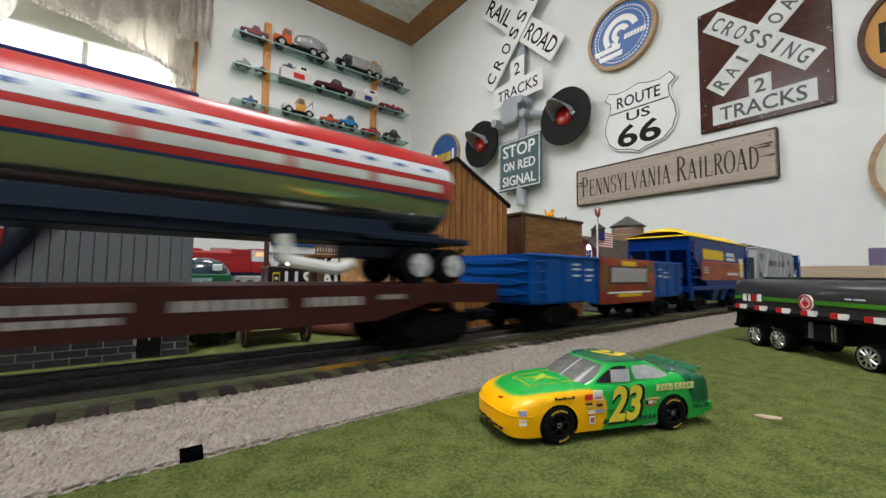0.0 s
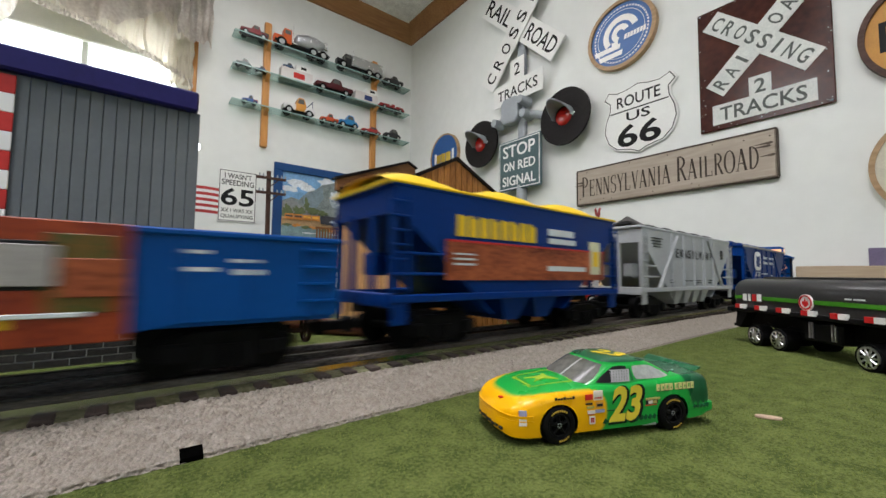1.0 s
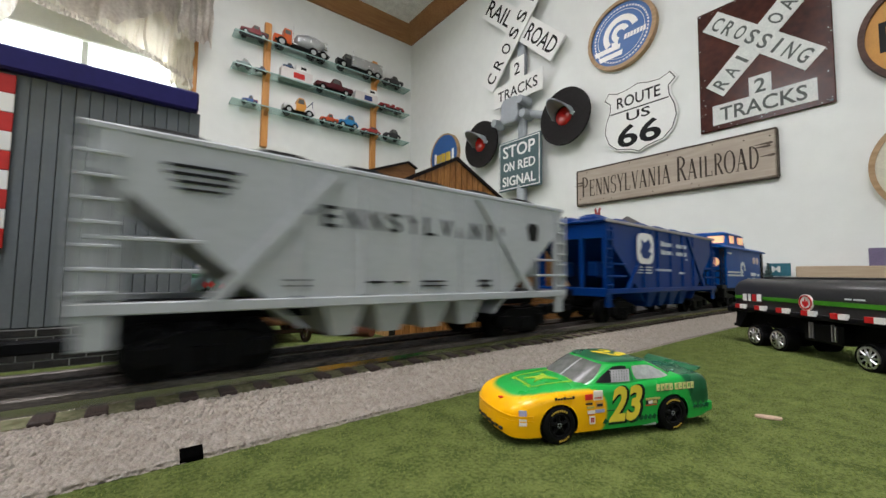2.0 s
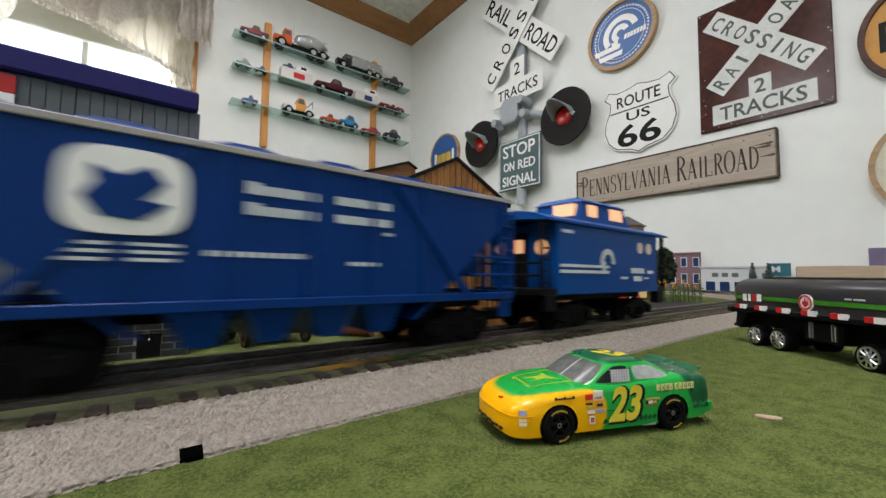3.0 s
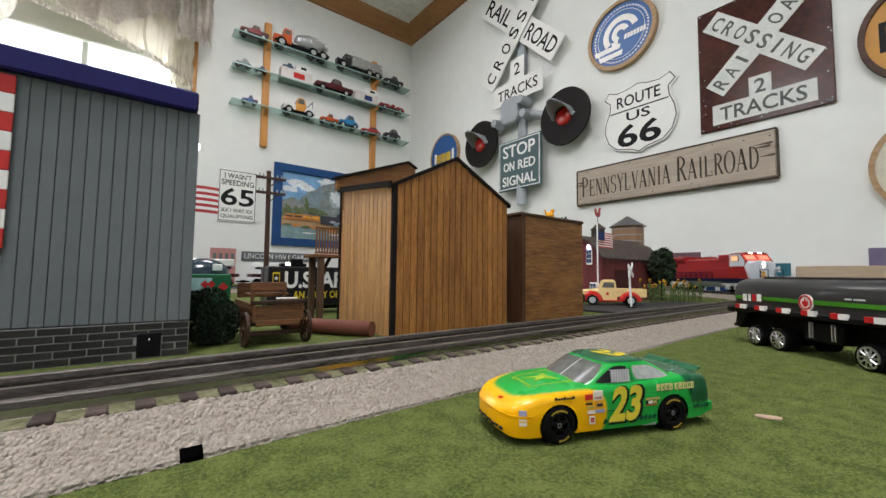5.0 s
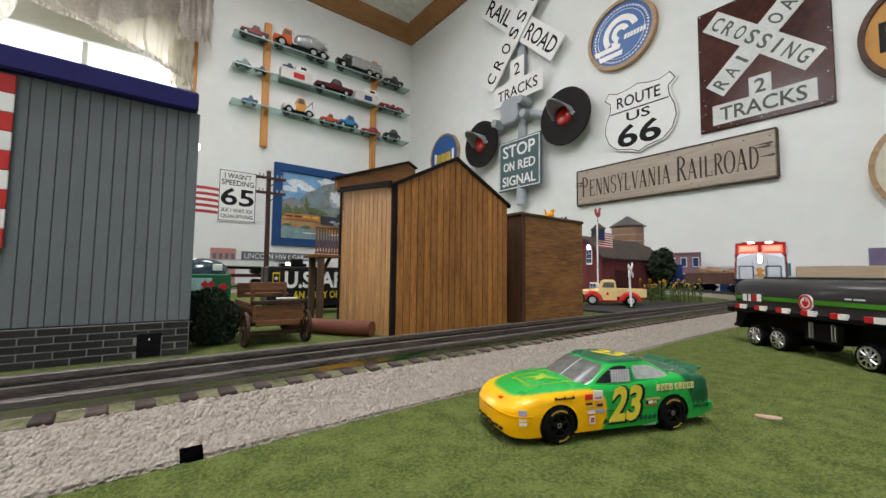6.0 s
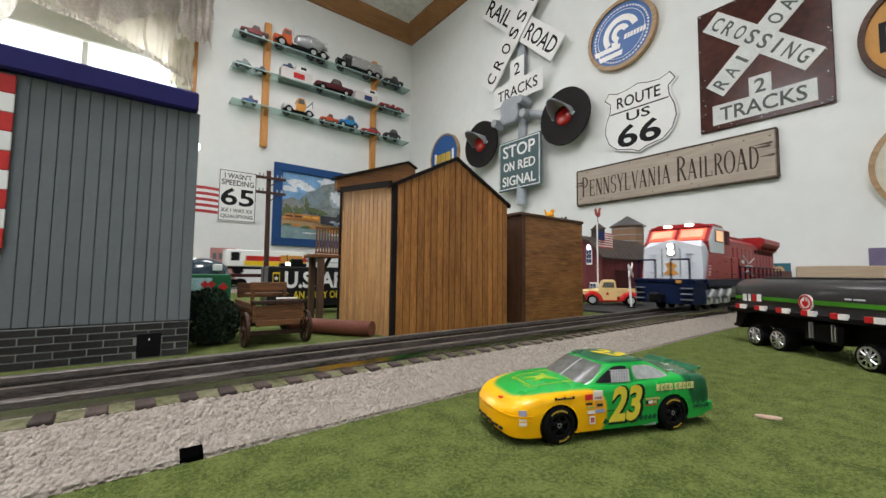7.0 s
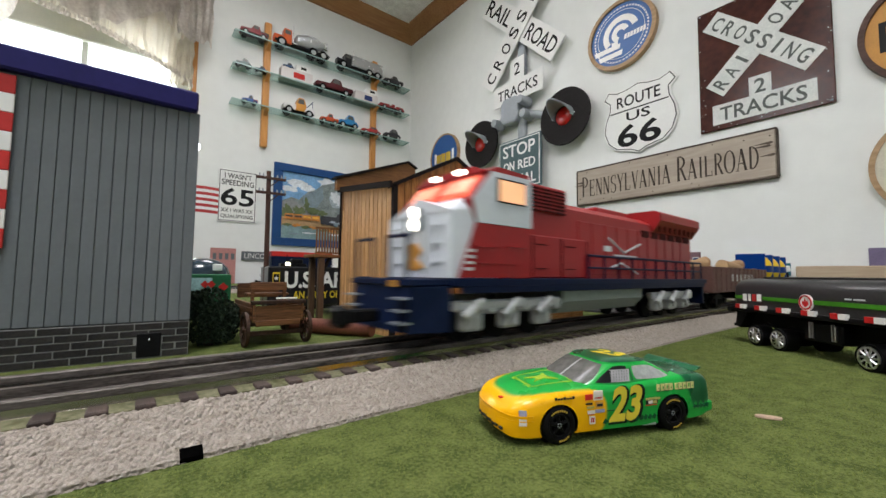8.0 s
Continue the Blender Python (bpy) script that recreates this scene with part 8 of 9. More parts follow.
for i in range(6):
    x, y = 0.0258, 0.0046 - i * 0.0018
    part("hood_lettering", box(B(), (x, y, smooth_at(x, BODY_X, BODY_T) + 0.0006), (0.0011, 0.0011, 0.0004)), PRINT_H, sc)
# number with its black shadow
text("number_shadow", "23", 1, INK, sc, pose(-0.0034, 0.01500, 0.0106, 90, 0, 180), depth=0.0001, width=0.0124, height=0.0118, bold=0.06, slant=0.22)
text("number", "23", 1, PRINT_Y, sc, pose(-0.0027, 0.01514, 0.0109, 90, 0, 180), depth=0.0001, width=0.0112, height=0.0108, bold=0.035, slant=0.22)


def decal(x0, x1, z0, z1, material, y=0.0151, nm="sticker"):
    part(nm, box(B(), ((x0 + x1) / 2, y, (z0 + z1) / 2), (abs(x1 - x0), 0.0003, z1 - z0)), material, sc)


DEC = [lint(c, 0.5, spec=0.2) for c in ((0.58, 0.03, 0.02), (0.72, 0.66, 0.58), (0.02, 0.02, 0.02), (0.52, 0.26, 0.06), (0.30, 0.30, 0.45), (0.45, 0.40, 0.12))]
for x0, x1, z0, z1, k in ((0.0124, 0.0099, 0.0131, 0.0148, 0), (0.0094, 0.0062, 0.0128, 0.0158, 1), (0.0092, 0.0066, 0.0132, 0.0138, 0), (0.0122, 0.0100, 0.0116, 0.0121, 2), (0.0118, 0.0094, 0.0104, 0.0110, 5), (0.0086, 0.0060, 0.0104, 0.0121, 3), (0.0083, 0.0063, 0.0108, 0.0116, 2), (0.0116, 0.0091, 0.0086, 0.0097, 1), (0.0114, 0.0094, 0.0084, 0.0087, 0), (0.0088, 0.0055, 0.0088, 0.0098, 4), (0.0110, 0.0091, 0.0055, 0.0079, 1), (0.0107, 0.0094, 0.0060, 0.0075, 0), (0.0104, 0.0097, 0.0064, 0.0070, 1)):
    decal(x0, x1, z0, z1, DEC[k], 0.0151 + (0.0001 if x1 - x0 > -0.0026 else 0))
for i in range(7):
    decal(0.0228 - i * 0.0010, 0.0221 - i * 0.0010, 0.0138, 0.0143 + (0.0003 if i % 3 == 0 else 0), DEC[2], 0.01500, "fender_lettering")
# badges behind the number and the maker's lettering over the rear wheel
for x0, x1, z0, z1, k in ((-0.0102, -0.0158, 0.0112, 0.0119, 5), (-0.0104, -0.0150, 0.0098, 0.0112, 2), (-0.0112, -0.0128, 0.0100, 0.0110, 1), (-0.0130, -0.0146, 0.0100, 0.0109, 5)):
    decal(x0, x1, z0, z1, DEC[k], 0.0150 + (0.0001 if k != 2 else 0))
x = -0.0150
for i, w in enumerate((10, 13, 13, 14, 0, 13, 12, 12, 13, 12)):
    if w:
        decal(x, x - w * 0.00011, 0.0136 + (0.0002 if i % 2 else 0), 0.0158, INK, 0.01490, "name_shadow")
        decal(x + 0.0002, x - w * 0.00010 + 0.0002, 0.0139, 0.0161, PRINT_T, 0.01502, "name_block")
        decal(x - w * 0.00004 + 0.0002, x - w * 0.00007 + 0.0002, 0.0145, 0.0150 + 0.0004 * (i % 3), CARG, 0.01511, "name_gap")
    x -= 0.00165 if w else 0.0008
bm = B()
for i in range(13):
    xx = 0.0060 - i * 0.0017
    if xx < -0.0135:
        break
    prism(bm, [(xx, 0.0052), (xx - 0.0009, 0.0066), (xx - 0.0017, 0.0060), (xx - 0.0009, 0.0048)], 0.01485, 0.01515, "xz")
for i in range(5):
    xx = -0.0295 - i * 0.0014
    prism(bm, [(xx, 0.0072), (xx - 0.0008, 0.0084), (xx - 0.0014, 0.0078), (xx - 0.0008, 0.0068)], 0.0145, 0.01518, "xz")
part("zigzag_stripe", bm, CARG2, sc, "dark zigzag stripe")
decal(0.0046, 0.0020, 0.0090, 0.0092, DEC[2], nm="pinstripe")
decal(-0.0100, -0.0146, 0.0094, 0.0096, DEC[0], nm="pinstripe")
# stickers round the corner of the bumper, a bumper crease and the grille print
for z0, z1, k in ((0.0092, 0.0112, 4), (0.0066, 0.0086, 1)):
    bm = B()
    rg = []
    for xx in (0.0318, 0.0328, 0.0338):
        w = smooth_at(xx, BODY_X, BODY_W)
        rg.append([(xx, w + 0.00010, z0), (xx, w + 0.00010, z1), (xx, w - 0.0004, z1), (xx, w - 0.0004, z0)])
    part("bumper_sticker", loft(bm, rg), DEC[k], sc)


def nose_line(z, hh, out, material, label):
    rg = []
    for xx in list(np.arange(0.0300, 0.0380, 0.0004)):
        w = smooth_at(xx, BODY_X, BODY_W)
        rg.append((xx, w + out))
    pts = rg + [(0.0381 + out, 0.003), (0.0381 + out, -0.003)] + [(xx, -w) for xx, w in rg[::-1]]
    part("bumper_line", loft(B(), [[(xx, y, z), (xx, y, z + hh), (xx - 0.0008, y * 0.97, z + hh), (xx - 0.0008, y * 0.97, z)] for xx, y in pts]), material, sc, label)


nose_line(0.0089, 0.0006, 0.0002, CARY, "raised yellow bumper crease")
nose_line(0.0076, 0.0004, 0.0001, CARY, "raised yellow bumper crease")
for i in range(8):
    y = 0.0088 - i * 0.0021
    xx = float(np.interp(-abs(y), [-w for w in BODY_W[13:]], BODY_X[13:]))
    part("grille_print", box(B(), (xx + 0.00005, y, 0.0047 + (0.0003 if i % 2 else 0)), (0.0007, 0.0015, 0.0007)), DEC[2], sc)
part("nose_badge", box(B(), (0.0352, 0.004, 0.0126), (0.0012, 0.0014, 0.0004)), DEC[0], sc)
part("chassis", box(B(), (0, 0, 0.0036), (0.070, 0.024, 0.0016), 0.0004), INK, sc)
part("exhaust_pipe", cyl(B(), (-0.0100, 0.0138, 0.0030), (-0.0145, 0.0142, 0.0030), 0.0006, n=10), SILVER, sc)

# the shell sits low over its wheels
for ob in sc.children:
    if ob.name.startswith(("tyre", "wheel_well")):
        continue
    if ob.matrix_basis == Matrix.Identity(4):
        ob.data.transform(Matrix.Diagonal((1, 1, 0.945, 1)))
    else:
        ob.location.z *= 0.945

# ---- black tank truck on the mat: local x forward from the rear axle, -y its right side ----
TBLK = mat("tank_black", (0.028, 0.028, 0.028), 0.34, var=0.15, scale=60, coat=0.15)
TGRN = mat("tank_green", (0.05, 0.22, 0.015), 0.4, var=0.06)
TREDD = mat("reflector_red", (0.50, 0.02, 0.02), 0.3, var=0.05)
tkr = thing("tank_truck", pose(0.3655, 0.0905, 0, 0, 0, -129.4), "black toy tank truck with a green stripe and chrome wheels", "toy truck")
TW, YO = 0.0185, 0.0190
rings = []
for x, k in ((-0.0215, 0.86), (-0.0205, 0.95), (-0.0185, 1.0), (0.0935, 1.0), (0.0955, 0.95), (0.0965, 0.86)):
    zc = 0.0390
    rings.append([(x, YO + y * k, zc + (z - zc) * k) for y, z in ((-TW, 0.0275), (-TW - 0.0006, 0.0350), (-TW - 0.0003, 0.0430), (-TW + 0.003, 0.0472), (-TW + 0.008, 0.0492), (0, 0.0497), (TW - 0.008, 0.0492), (TW - 0.003, 0.0472), (TW + 0.0003, 0.0430), (TW + 0.0006, 0.0350), (TW, 0.0275))])
tb_ = part("tank", loft(B(), rings), TBLK, tkr, "black rounded tank", True)
part("walkway", box(B(), (0.040, YO, 0.0502), (0.100, 0.008, 0.0016), 0.0004), TBLK, tb_)
yside = YO - TW
for x0, x1 in ((-0.0190, -0.0105), (0.0085, 0.0400), (0.0485, 0.0950)):
    part("green_stripe", box(B(), ((x0 + x1) / 2, yside - 0.0006, 0.0352), (x1 - x0, 0.0008, 0.0026)), TGRN, tb_, "bright green stripe")
for i in range(4):
    part("name_block", box(B(), (-0.0088 + i * 0.0047, yside - 0.0006, 0.0352 + 0.0003 * (i == 3)), (0.0036 - 0.0016 * (i == 1), 0.0008, 0.0052)), TREDD if i == 2 else WHITE, tb_)
bm = cyl(B(), (0.0440, yside - 0.0003, 0.0348), (0.0440, yside - 0.0012, 0.0348), 0.0052, n=28)
em = part("warning_emblem", bm, WHITE, tb_, "round white warning emblem")
bm = ring(B(), 0.0038, 0.0046, 0, 0.0004, 28)
xf(bm, bm.verts, on_side(0.0440, 0.0348, yside - 0.0012))
part("emblem_ring", bm, TREDD, em)
part("emblem_flame", prism(B(), [(0.0418, 0.0338), (0.0440, 0.0318), (0.0462, 0.0338), (0.0455, 0.0362), (0.0445, 0.0352), (0.0438, 0.0376), (0.0428, 0.0350), (0.0420, 0.0358)], yside - 0.0015, yside - 0.0012, "xz"), TREDD, em)
bars("lettering_bar", tb_, PALE, yside - 0.0003, [(0.0685, 0.0725, 0.0380, 0.0389), (0.0735, 0.0800, 0.0380, 0.0389)])
part("chassis_rail", box(B(), (0.035, YO - 0.001, 0.0262), (0.118, 2 * TW + 0.001, 0.0034), 0.0005), BLACK, tkr)
for i in range(6):
    x = -0.0165 + i * 0.0195
    for k, mm in ((0, TREDD), (1, WHITE)):
        part("reflector", box(B(), (x + 0.0025 + k * 0.0048, yside - 0.0018, 0.0282), (0.0047, 0.0022, 0.0032)), mm, tkr)
part("rear_bumper", box(B(), (-0.0245, YO, 0.0252), (0.006, 2 * TW + 0.004, 0.0040), 0.0006), BLACK, tkr)
part("tow_hook", cyl(B(), (-0.0275, YO - 0.014, 0.0125), (-0.0235, YO - 0.014, 0.0125), 0.0012, n=10), BLACK, tkr)
part("rear_panel", prism(B(), [(-0.0235, 0.0125), (-0.0190, 0.0110), (-0.0100, 0.0235), (-0.0215, 0.0240)], YO - TW + 0.002, YO + TW - 0.002, "xz"), BLACK, tkr)
part("subframe", box(B(), (0.036, YO, 0.0185), (0.112, 0.018, 0.010), 0.001), BLACK, tkr)
part("side_tank", box(B(), (0.0505, YO, 0.0165), (0.026, 2 * TW - 0.004, 0.012), 0.001), BLACK, tkr)
for x in (0.0430, 0.0450, 0.0580, 0.0600):
    part("chrome_strap", box(B(), (x, yside + 0.0016, 0.0175), (0.0008, 0.0008, 0.0100)), CHROME, tkr)
for i, x in enumerate((0.0, 0.0207, 0.0803)):
    for sy in (0, 1):
        y0 = 0.0 if sy == 0 else 2 * YO - 0.0005
        s_ = 1 if sy == 0 else -1
        bm = cyl(B(), (x, y0, 0.0076), (x, y0 + s_ * 0.009, 0.0076), 0.0076, n=28)
        wl = part("tyre", bm, RUBBER, tkr, "black tyre", True)
        bm = ring(B(), 0.0050, 0.0060, -0.0004, 0.0004, 28)
        xf(bm, bm.verts, Matrix.Translation((x, y0 - s_ * 0.0003, 0.0076)) @ Matrix.Rotation(radians(90), 4, "X"))
        part("rim", bm, CHROME, wl, "chrome rim")
        bm = B()
        for k in range(10):
            a = k * math.pi / 5
            cyl(bm, (x, y0 - s_ * 0.0004, 0.0076), (x + math.cos(a) * 0.0052, y0 - s_ * 0.0004, 0.0076 + math.sin(a) * 0.0052), 0.0008, 0.0005, n=6)
        cyl(bm, (x, y0 + s_ * 0.0002, 0.0076), (x, y0 - s_ * 0.0012, 0.0076), 0.0014, n=10)
        part("spokes", bm, CHROME, wl, "chrome spokes")
    part("fender", arc_band(B(), (x, 0.0076), 0.0086, 0.0094, 10, 170, 0, 0.001, 16), BLACK, tkr).matrix_basis = Matrix.Translation((0, 0.010, 0)) @ Matrix.Rotation(radians(90), 4, "X")
cabt = part("cab", box(box(B(), (0.125, YO, 0.0300), (0.038, 2 * TW, 0.040), 0.003), (0.108, YO, 0.0200), (0.020, 0.020, 0.008)), TBLK, tkr, "black truck cab")
part("cab_window", box(B(), (0.130, yside - 0.0002, 0.0390), (0.018, 0.001, 0.012), 0.001), TINT, cabt)
part("front_wheel", cyl(B(), (0.128, 0.0, 0.0076), (0.128, 2 * YO, 0.0076), 0.0076, n=24), RUBBER, tkr)

# a scrap of wood on the mat
sp_ = thing("wood_chip", pose(0.1795, 0.0415, 0.0, 0, 0, -58), "small pale splinter of wood lying on the mat", "debris")
bm = prism(B(), [(-0.0042, 0.0006), (-0.0016, -0.0009), (0.0030, -0.0008), (0.0042, 0.0002), (0.0012, 0.0014), (-0.0030, 0.0013)], 0.0, 0.0012, "xy", 0.0003)
part("splinter", bm, mat("pale_wood", (0.50, 0.36, 0.27), 0.8, var=0.2, scale=400), sp_)

# ---- barn yard ----
BARN = wood("barn_red", (0.115, 0.022, 0.026), (0.17, 0.038, 0.040), 130, "z", 0.7, 0.08)
BROOF = mat("barn_roof", (0.055, 0.042, 0.036), 0.8, second=(0.10, 0.08, 0.068), scale=130, piece=0.1)
bn_ = thing("barn", pose(0.690, 0.400, 0), "dark red gambrel barn with a brown roof and cupola", "building")
BL, BD, BE, BR = 0.240, 0.105, 0.086, 0.128
bm = B()
loft(bm, [[(x, 0.001, 0), (x, BD - 0.001, 0), (x, BD - 0.001, BE), (x, BD * 0.78, BE + 0.028), (x, BD / 2, BR - 0.002), (x, BD * 0.22, BE + 0.028), (x, 0.001, BE)] for x in (0.001, BL - 0.001)])
part("wall", bm, BARN, bn_, "dark red board wall")
for i in range(29):
    part("board", box(B(), (0.004 + i * 0.0083, 0.0004, BE / 2), (0.0078, 0.0016, BE)), BARN, bn_)
for i in range(12):
    y = 0.0045 + i * 0.0087
    part("board", box(B(), (0.0004, y, (BE + 0.002) / 2), (0.0016, 0.0082, BE + 0.002)), BARN, bn_)
for a, b in (((-0.004, BE - 0.003), (BD * 0.22, BE + 0.029)), ((BD * 0.22, BE + 0.029), (BD / 2, BR)), ((BD / 2, BR), (BD * 0.78, BE + 0.029)), ((BD * 0.78, BE + 0.029), (BD + 0.004, BE - 0.003))):
    bm = loft(B(), [[(x, *a), (x, *b), (x, b[0], b[1] + 0.003), (x, a[0], a[1] + 0.003)] for x in (-0.006, BL + 0.006)])
    part("roof_slope", bm, BROOF, bn_, "brown shingled roof slope")
    for k in range(15):
        x = -0.004 + k * 0.0172
        bm = loft(B(), [[(x, a[0], a[1] + 0.003), (x, b[0], b[1] + 0.003), (x, b[0], b[1] + 0.0038), (x, a[0], a[1] + 0.0038)], [(x + 0.002, a[0], a[1] + 0.003), (x + 0.002, b[0], b[1] + 0.003), (x + 0.002, b[0], b[1] + 0.0038), (x + 0.002, a[0], a[1] + 0.0038)]])
        part("roof_batten", bm, BROOF, bn_)
part("sliding_door", box(B(), (0.075, -0.0012, 0.032), (0.060, 0.002, 0.062), 0.0005), mat("barn_door", (0.07, 0.018, 0.018), 0.7, var=0.2, scale=80), bn_)
for y, z, w, hh in ((0.018, 0.026, 0.014, 0.024), (0.026, 0.088, 0.012, 0.032), (0.078, 0.026, 0.016, 0.024)):
    wf = part("window", box(B(), (-0.0012, y, z), (0.002, w, hh), 0.0004), WHITE, bn_, "white barn window")
    for dy in (-0.25, 0.25):
        for dz in (-0.3, 0.0, 0.3):
            part("pane", box(B(), (-0.0024, y + dy * w * 0.9, z + dz * hh * 0.9), (0.0008, w * 0.36, hh * 0.24)), NAVY, wf)
part("gable_lamp", ball(B(), (-0.0030, 0.026, 0.1055), 0.0038, (0.6, 1, 1.3)), mat("blue_lamp", (0.75, 0.8, 1), 0.4, glow=6, glow_color=(0.65, 0.72, 1)), bn_, "bright bluish gable lamp")
cp = part("cupola", box(B(), (0.076, BD / 2, 0.138), (0.020, 0.020, 0.024), 0.0006), BROOF, bn_)
part("cupola_roof", cyl(B(), (0.076, BD / 2, 0.149), (0.076, BD / 2, 0.162), 0.019, 0.002, 4), BROOF, cp)
part("weather_vane_rod", cyl(B(), (0.076, BD / 2, 0.160), (0.076, BD / 2, 0.180), 0.0008, n=6), BLACK, cp)
part("weather_vane", prism(B(), [(0.066, 0.180), (0.072, 0.176), (0.082, 0.176), (0.086, 0.182), (0.084, 0.190), (0.089, 0.193), (0.085, 0.197), (0.081, 0.194), (0.078, 0.186), (0.073, 0.184), (0.069, 0.194), (0.064, 0.190)], BD / 2 - 0.0006, BD / 2 + 0.0006, "xz"), lint((0.35, 0.05, 0.05), 0.5), cp, "rooster weather vane")
wt = thing("water_tank", pose(0.955, 0.485, 0), "round wooden water tank with a conical grey roof", "water tank")
part("tub", cyl(B(), (0, 0, 0.128), (0, 0, 0.174), 0.036, n=28), wood("tank_staves", (0.24, 0.13, 0.07), (0.36, 0.22, 0.13), 120), wt, smooth=True)
part("roof", cyl(B(), (0, 0, 0.173), (0, 0, 0.199), 0.043, 0.002, 14), mat("slate_roof", (0.09, 0.085, 0.085), 0.7, var=0.2, scale=200), wt)
for z in (0.135, 0.150, 0.165):
    bm = ring(B(), 0.0358, 0.0366, z, z + 0.0016, 28)
    part("hoop", bm, STEEL, wt)
for k in range(4):
    a = k * math.pi / 2 + 0.7
    part("leg", cyl(B(), (0.026 * math.cos(a), 0.026 * math.sin(a), 0), (0.024 * math.cos(a), 0.024 * math.sin(a), 0.128), 0.003, n=8), POLE, wt)

flag(pose(0.624, 0.370, 0.1275), 0.048, 0.0265, 13, True, "small US flag on a white pole by the barn", (-0.1265, 0.016))
xb = thing("toy_crossbuck", pose(0.592, 0.297, 0, 0, -7, 10), "small white toy crossbuck sign beside the track", "sign")
part("post", box(B(), (0, 0, 0.031), (0.0026, 0.0026, 0.062), 0.0003), WHITE, xb)
for a in (42, -42):
    bm = box(B(), (0, -0.0022, 0), (0.029, 0.0012, 0.0056), 0.0002)
    xf(bm, bm.verts, pose(0, 0, 0.056, 0, a, 0))
    part("blade", bm, WHITE, xb)
part("base", cyl(B(), (0, 0, 0), (0, 0, 0.002), 0.006, n=16), BLACK, xb)

# pickup by the barn: local x forward, y left
PCRM = mat("pickup_cream", (0.72, 0.54, 0.24), 0.3, var=0.05, coat=0.5)
PRED = mat("pickup_red", (0.55, 0.02, 0.015), 0.28, var=0.05, coat=0.5)
pk_ = thing("pickup_truck", pose(0.6255, 0.3490, 0.0, 0, 0, 127), "cream vintage pickup with red fenders by the barn", "toy truck")
part("hood", loft(B(), [[(x, -w, z0), (x, -w, z1 - 0.003), (x, -w * 0.5, z1), (x, w * 0.5, z1), (x, w, z1 - 0.003), (x, w, z0)] for x, w, z0, z1 in ((0.046, 0.010, 0.010, 0.0225), (0.043, 0.013, 0.008, 0.0245), (0.018, 0.015, 0.008, 0.0270))]), PCRM, pk_, "cream hood", True)
part("cab", loft(B(), [[(0.020, -0.0165, 0.008), (0.020, 0.0165, 0.008), (-0.008, 0.0165, 0.008), (-0.008, -0.0165, 0.008)], [(0.019, -0.0165, 0.0265), (0.019, 0.0165, 0.0265), (-0.008, 0.0165, 0.0265), (-0.008, -0.0165, 0.0265)], [(0.013, -0.014, 0.0390), (0.013, 0.014, 0.0390), (-0.006, 0.014, 0.0390), (-0.006, -0.014, 0.0390)], [(0.009, -0.010, 0.0415), (0.009, 0.010, 0.0415), (-0.003, 0.010, 0.0415), (-0.003, -0.010, 0.0415)]]), PCRM, pk_, "cream cab", True)
for sy in (-1, 1):
    part("side_window", prism(B(), [(0.0145, 0.0285), (0.0115, 0.0370), (-0.0035, 0.0370), (-0.0045, 0.0285)], sy * 0.0155 - 0.0012, sy * 0.0155 + 0.0010, "xz"), TINT, pk_)
    part("bed_side", box(B(), (-0.030, sy * 0.0145, 0.0205), (0.044, 0.002, 0.0130), 0.0005), PCRM, pk_, "cream bed side")
    for x in (0.030, -0.028):
        bm = B()
        rg = []
        for i in range(17):
            a = math.pi * i / 16
            ca, sa = math.cos(a), math.sin(a)
            rg.append([(x + ca * rx, sy * y, 0.0072 + sa * rz) for rx, rz, y in ((0.0094, 0.0090, 0.0218), (0.0135, 0.0122, 0.0216), (0.0165, 0.0150, 0.0185), (0.0170, 0.0158, 0.0125), (0.0094, 0.0090, 0.0125))])
        part("fender", loft(bm, rg), PRED, pk_, "rounded red fender", True)
        ty = part("tyre", cyl(B(), (x, sy * 0.0135, 0.0080), (x, sy * 0.0212, 0.0080), 0.0080, n=24), RUBBER, pk_, smooth=True)
        part("hubcap", cyl(B(), (x, sy * 0.0210, 0.0080), (x, sy * 0.0222, 0.0080), 0.0052, n=16), SILVER, ty, "chrome hubcap")
    part("running_board", box(B(), (0.002, sy * 0.0175, 0.0075), (0.034, 0.005, 0.0014)), PRED, pk_)
    part("door_star", prism(B(), [(0.0065 + math.cos(radians(90 + 36 * k)) * (0.0036 if k % 2 == 0 else 0.0016), 0.0185 + math.sin(radians(90 + 36 * k)) * (0.0036 if k % 2 == 0 else 0.0016)) for k in range(10)], sy * 0.0166 - 0.0003, sy * 0.0166 + 0.0003, "xz"), PRED, pk_, "red door star")
part("tailgate", box(B(), (-0.0515, 0, 0.0205), (0.002, 0.031, 0.0130), 0.0005), PCRM, pk_)
part("bed_floor", box(B(), (-0.030, 0, 0.0145), (0.044, 0.028, 0.002)), PCRM, pk_)
part("front_bumper", box(B(), (0.049, 0, 0.0095), (0.002, 0.032, 0.003), 0.0006), CHROME, pk_)
part("grille", box(B(), (0.0465, 0, 0.0160), (0.001, 0.016, 0.009), 0.0003), CHROME, pk_)

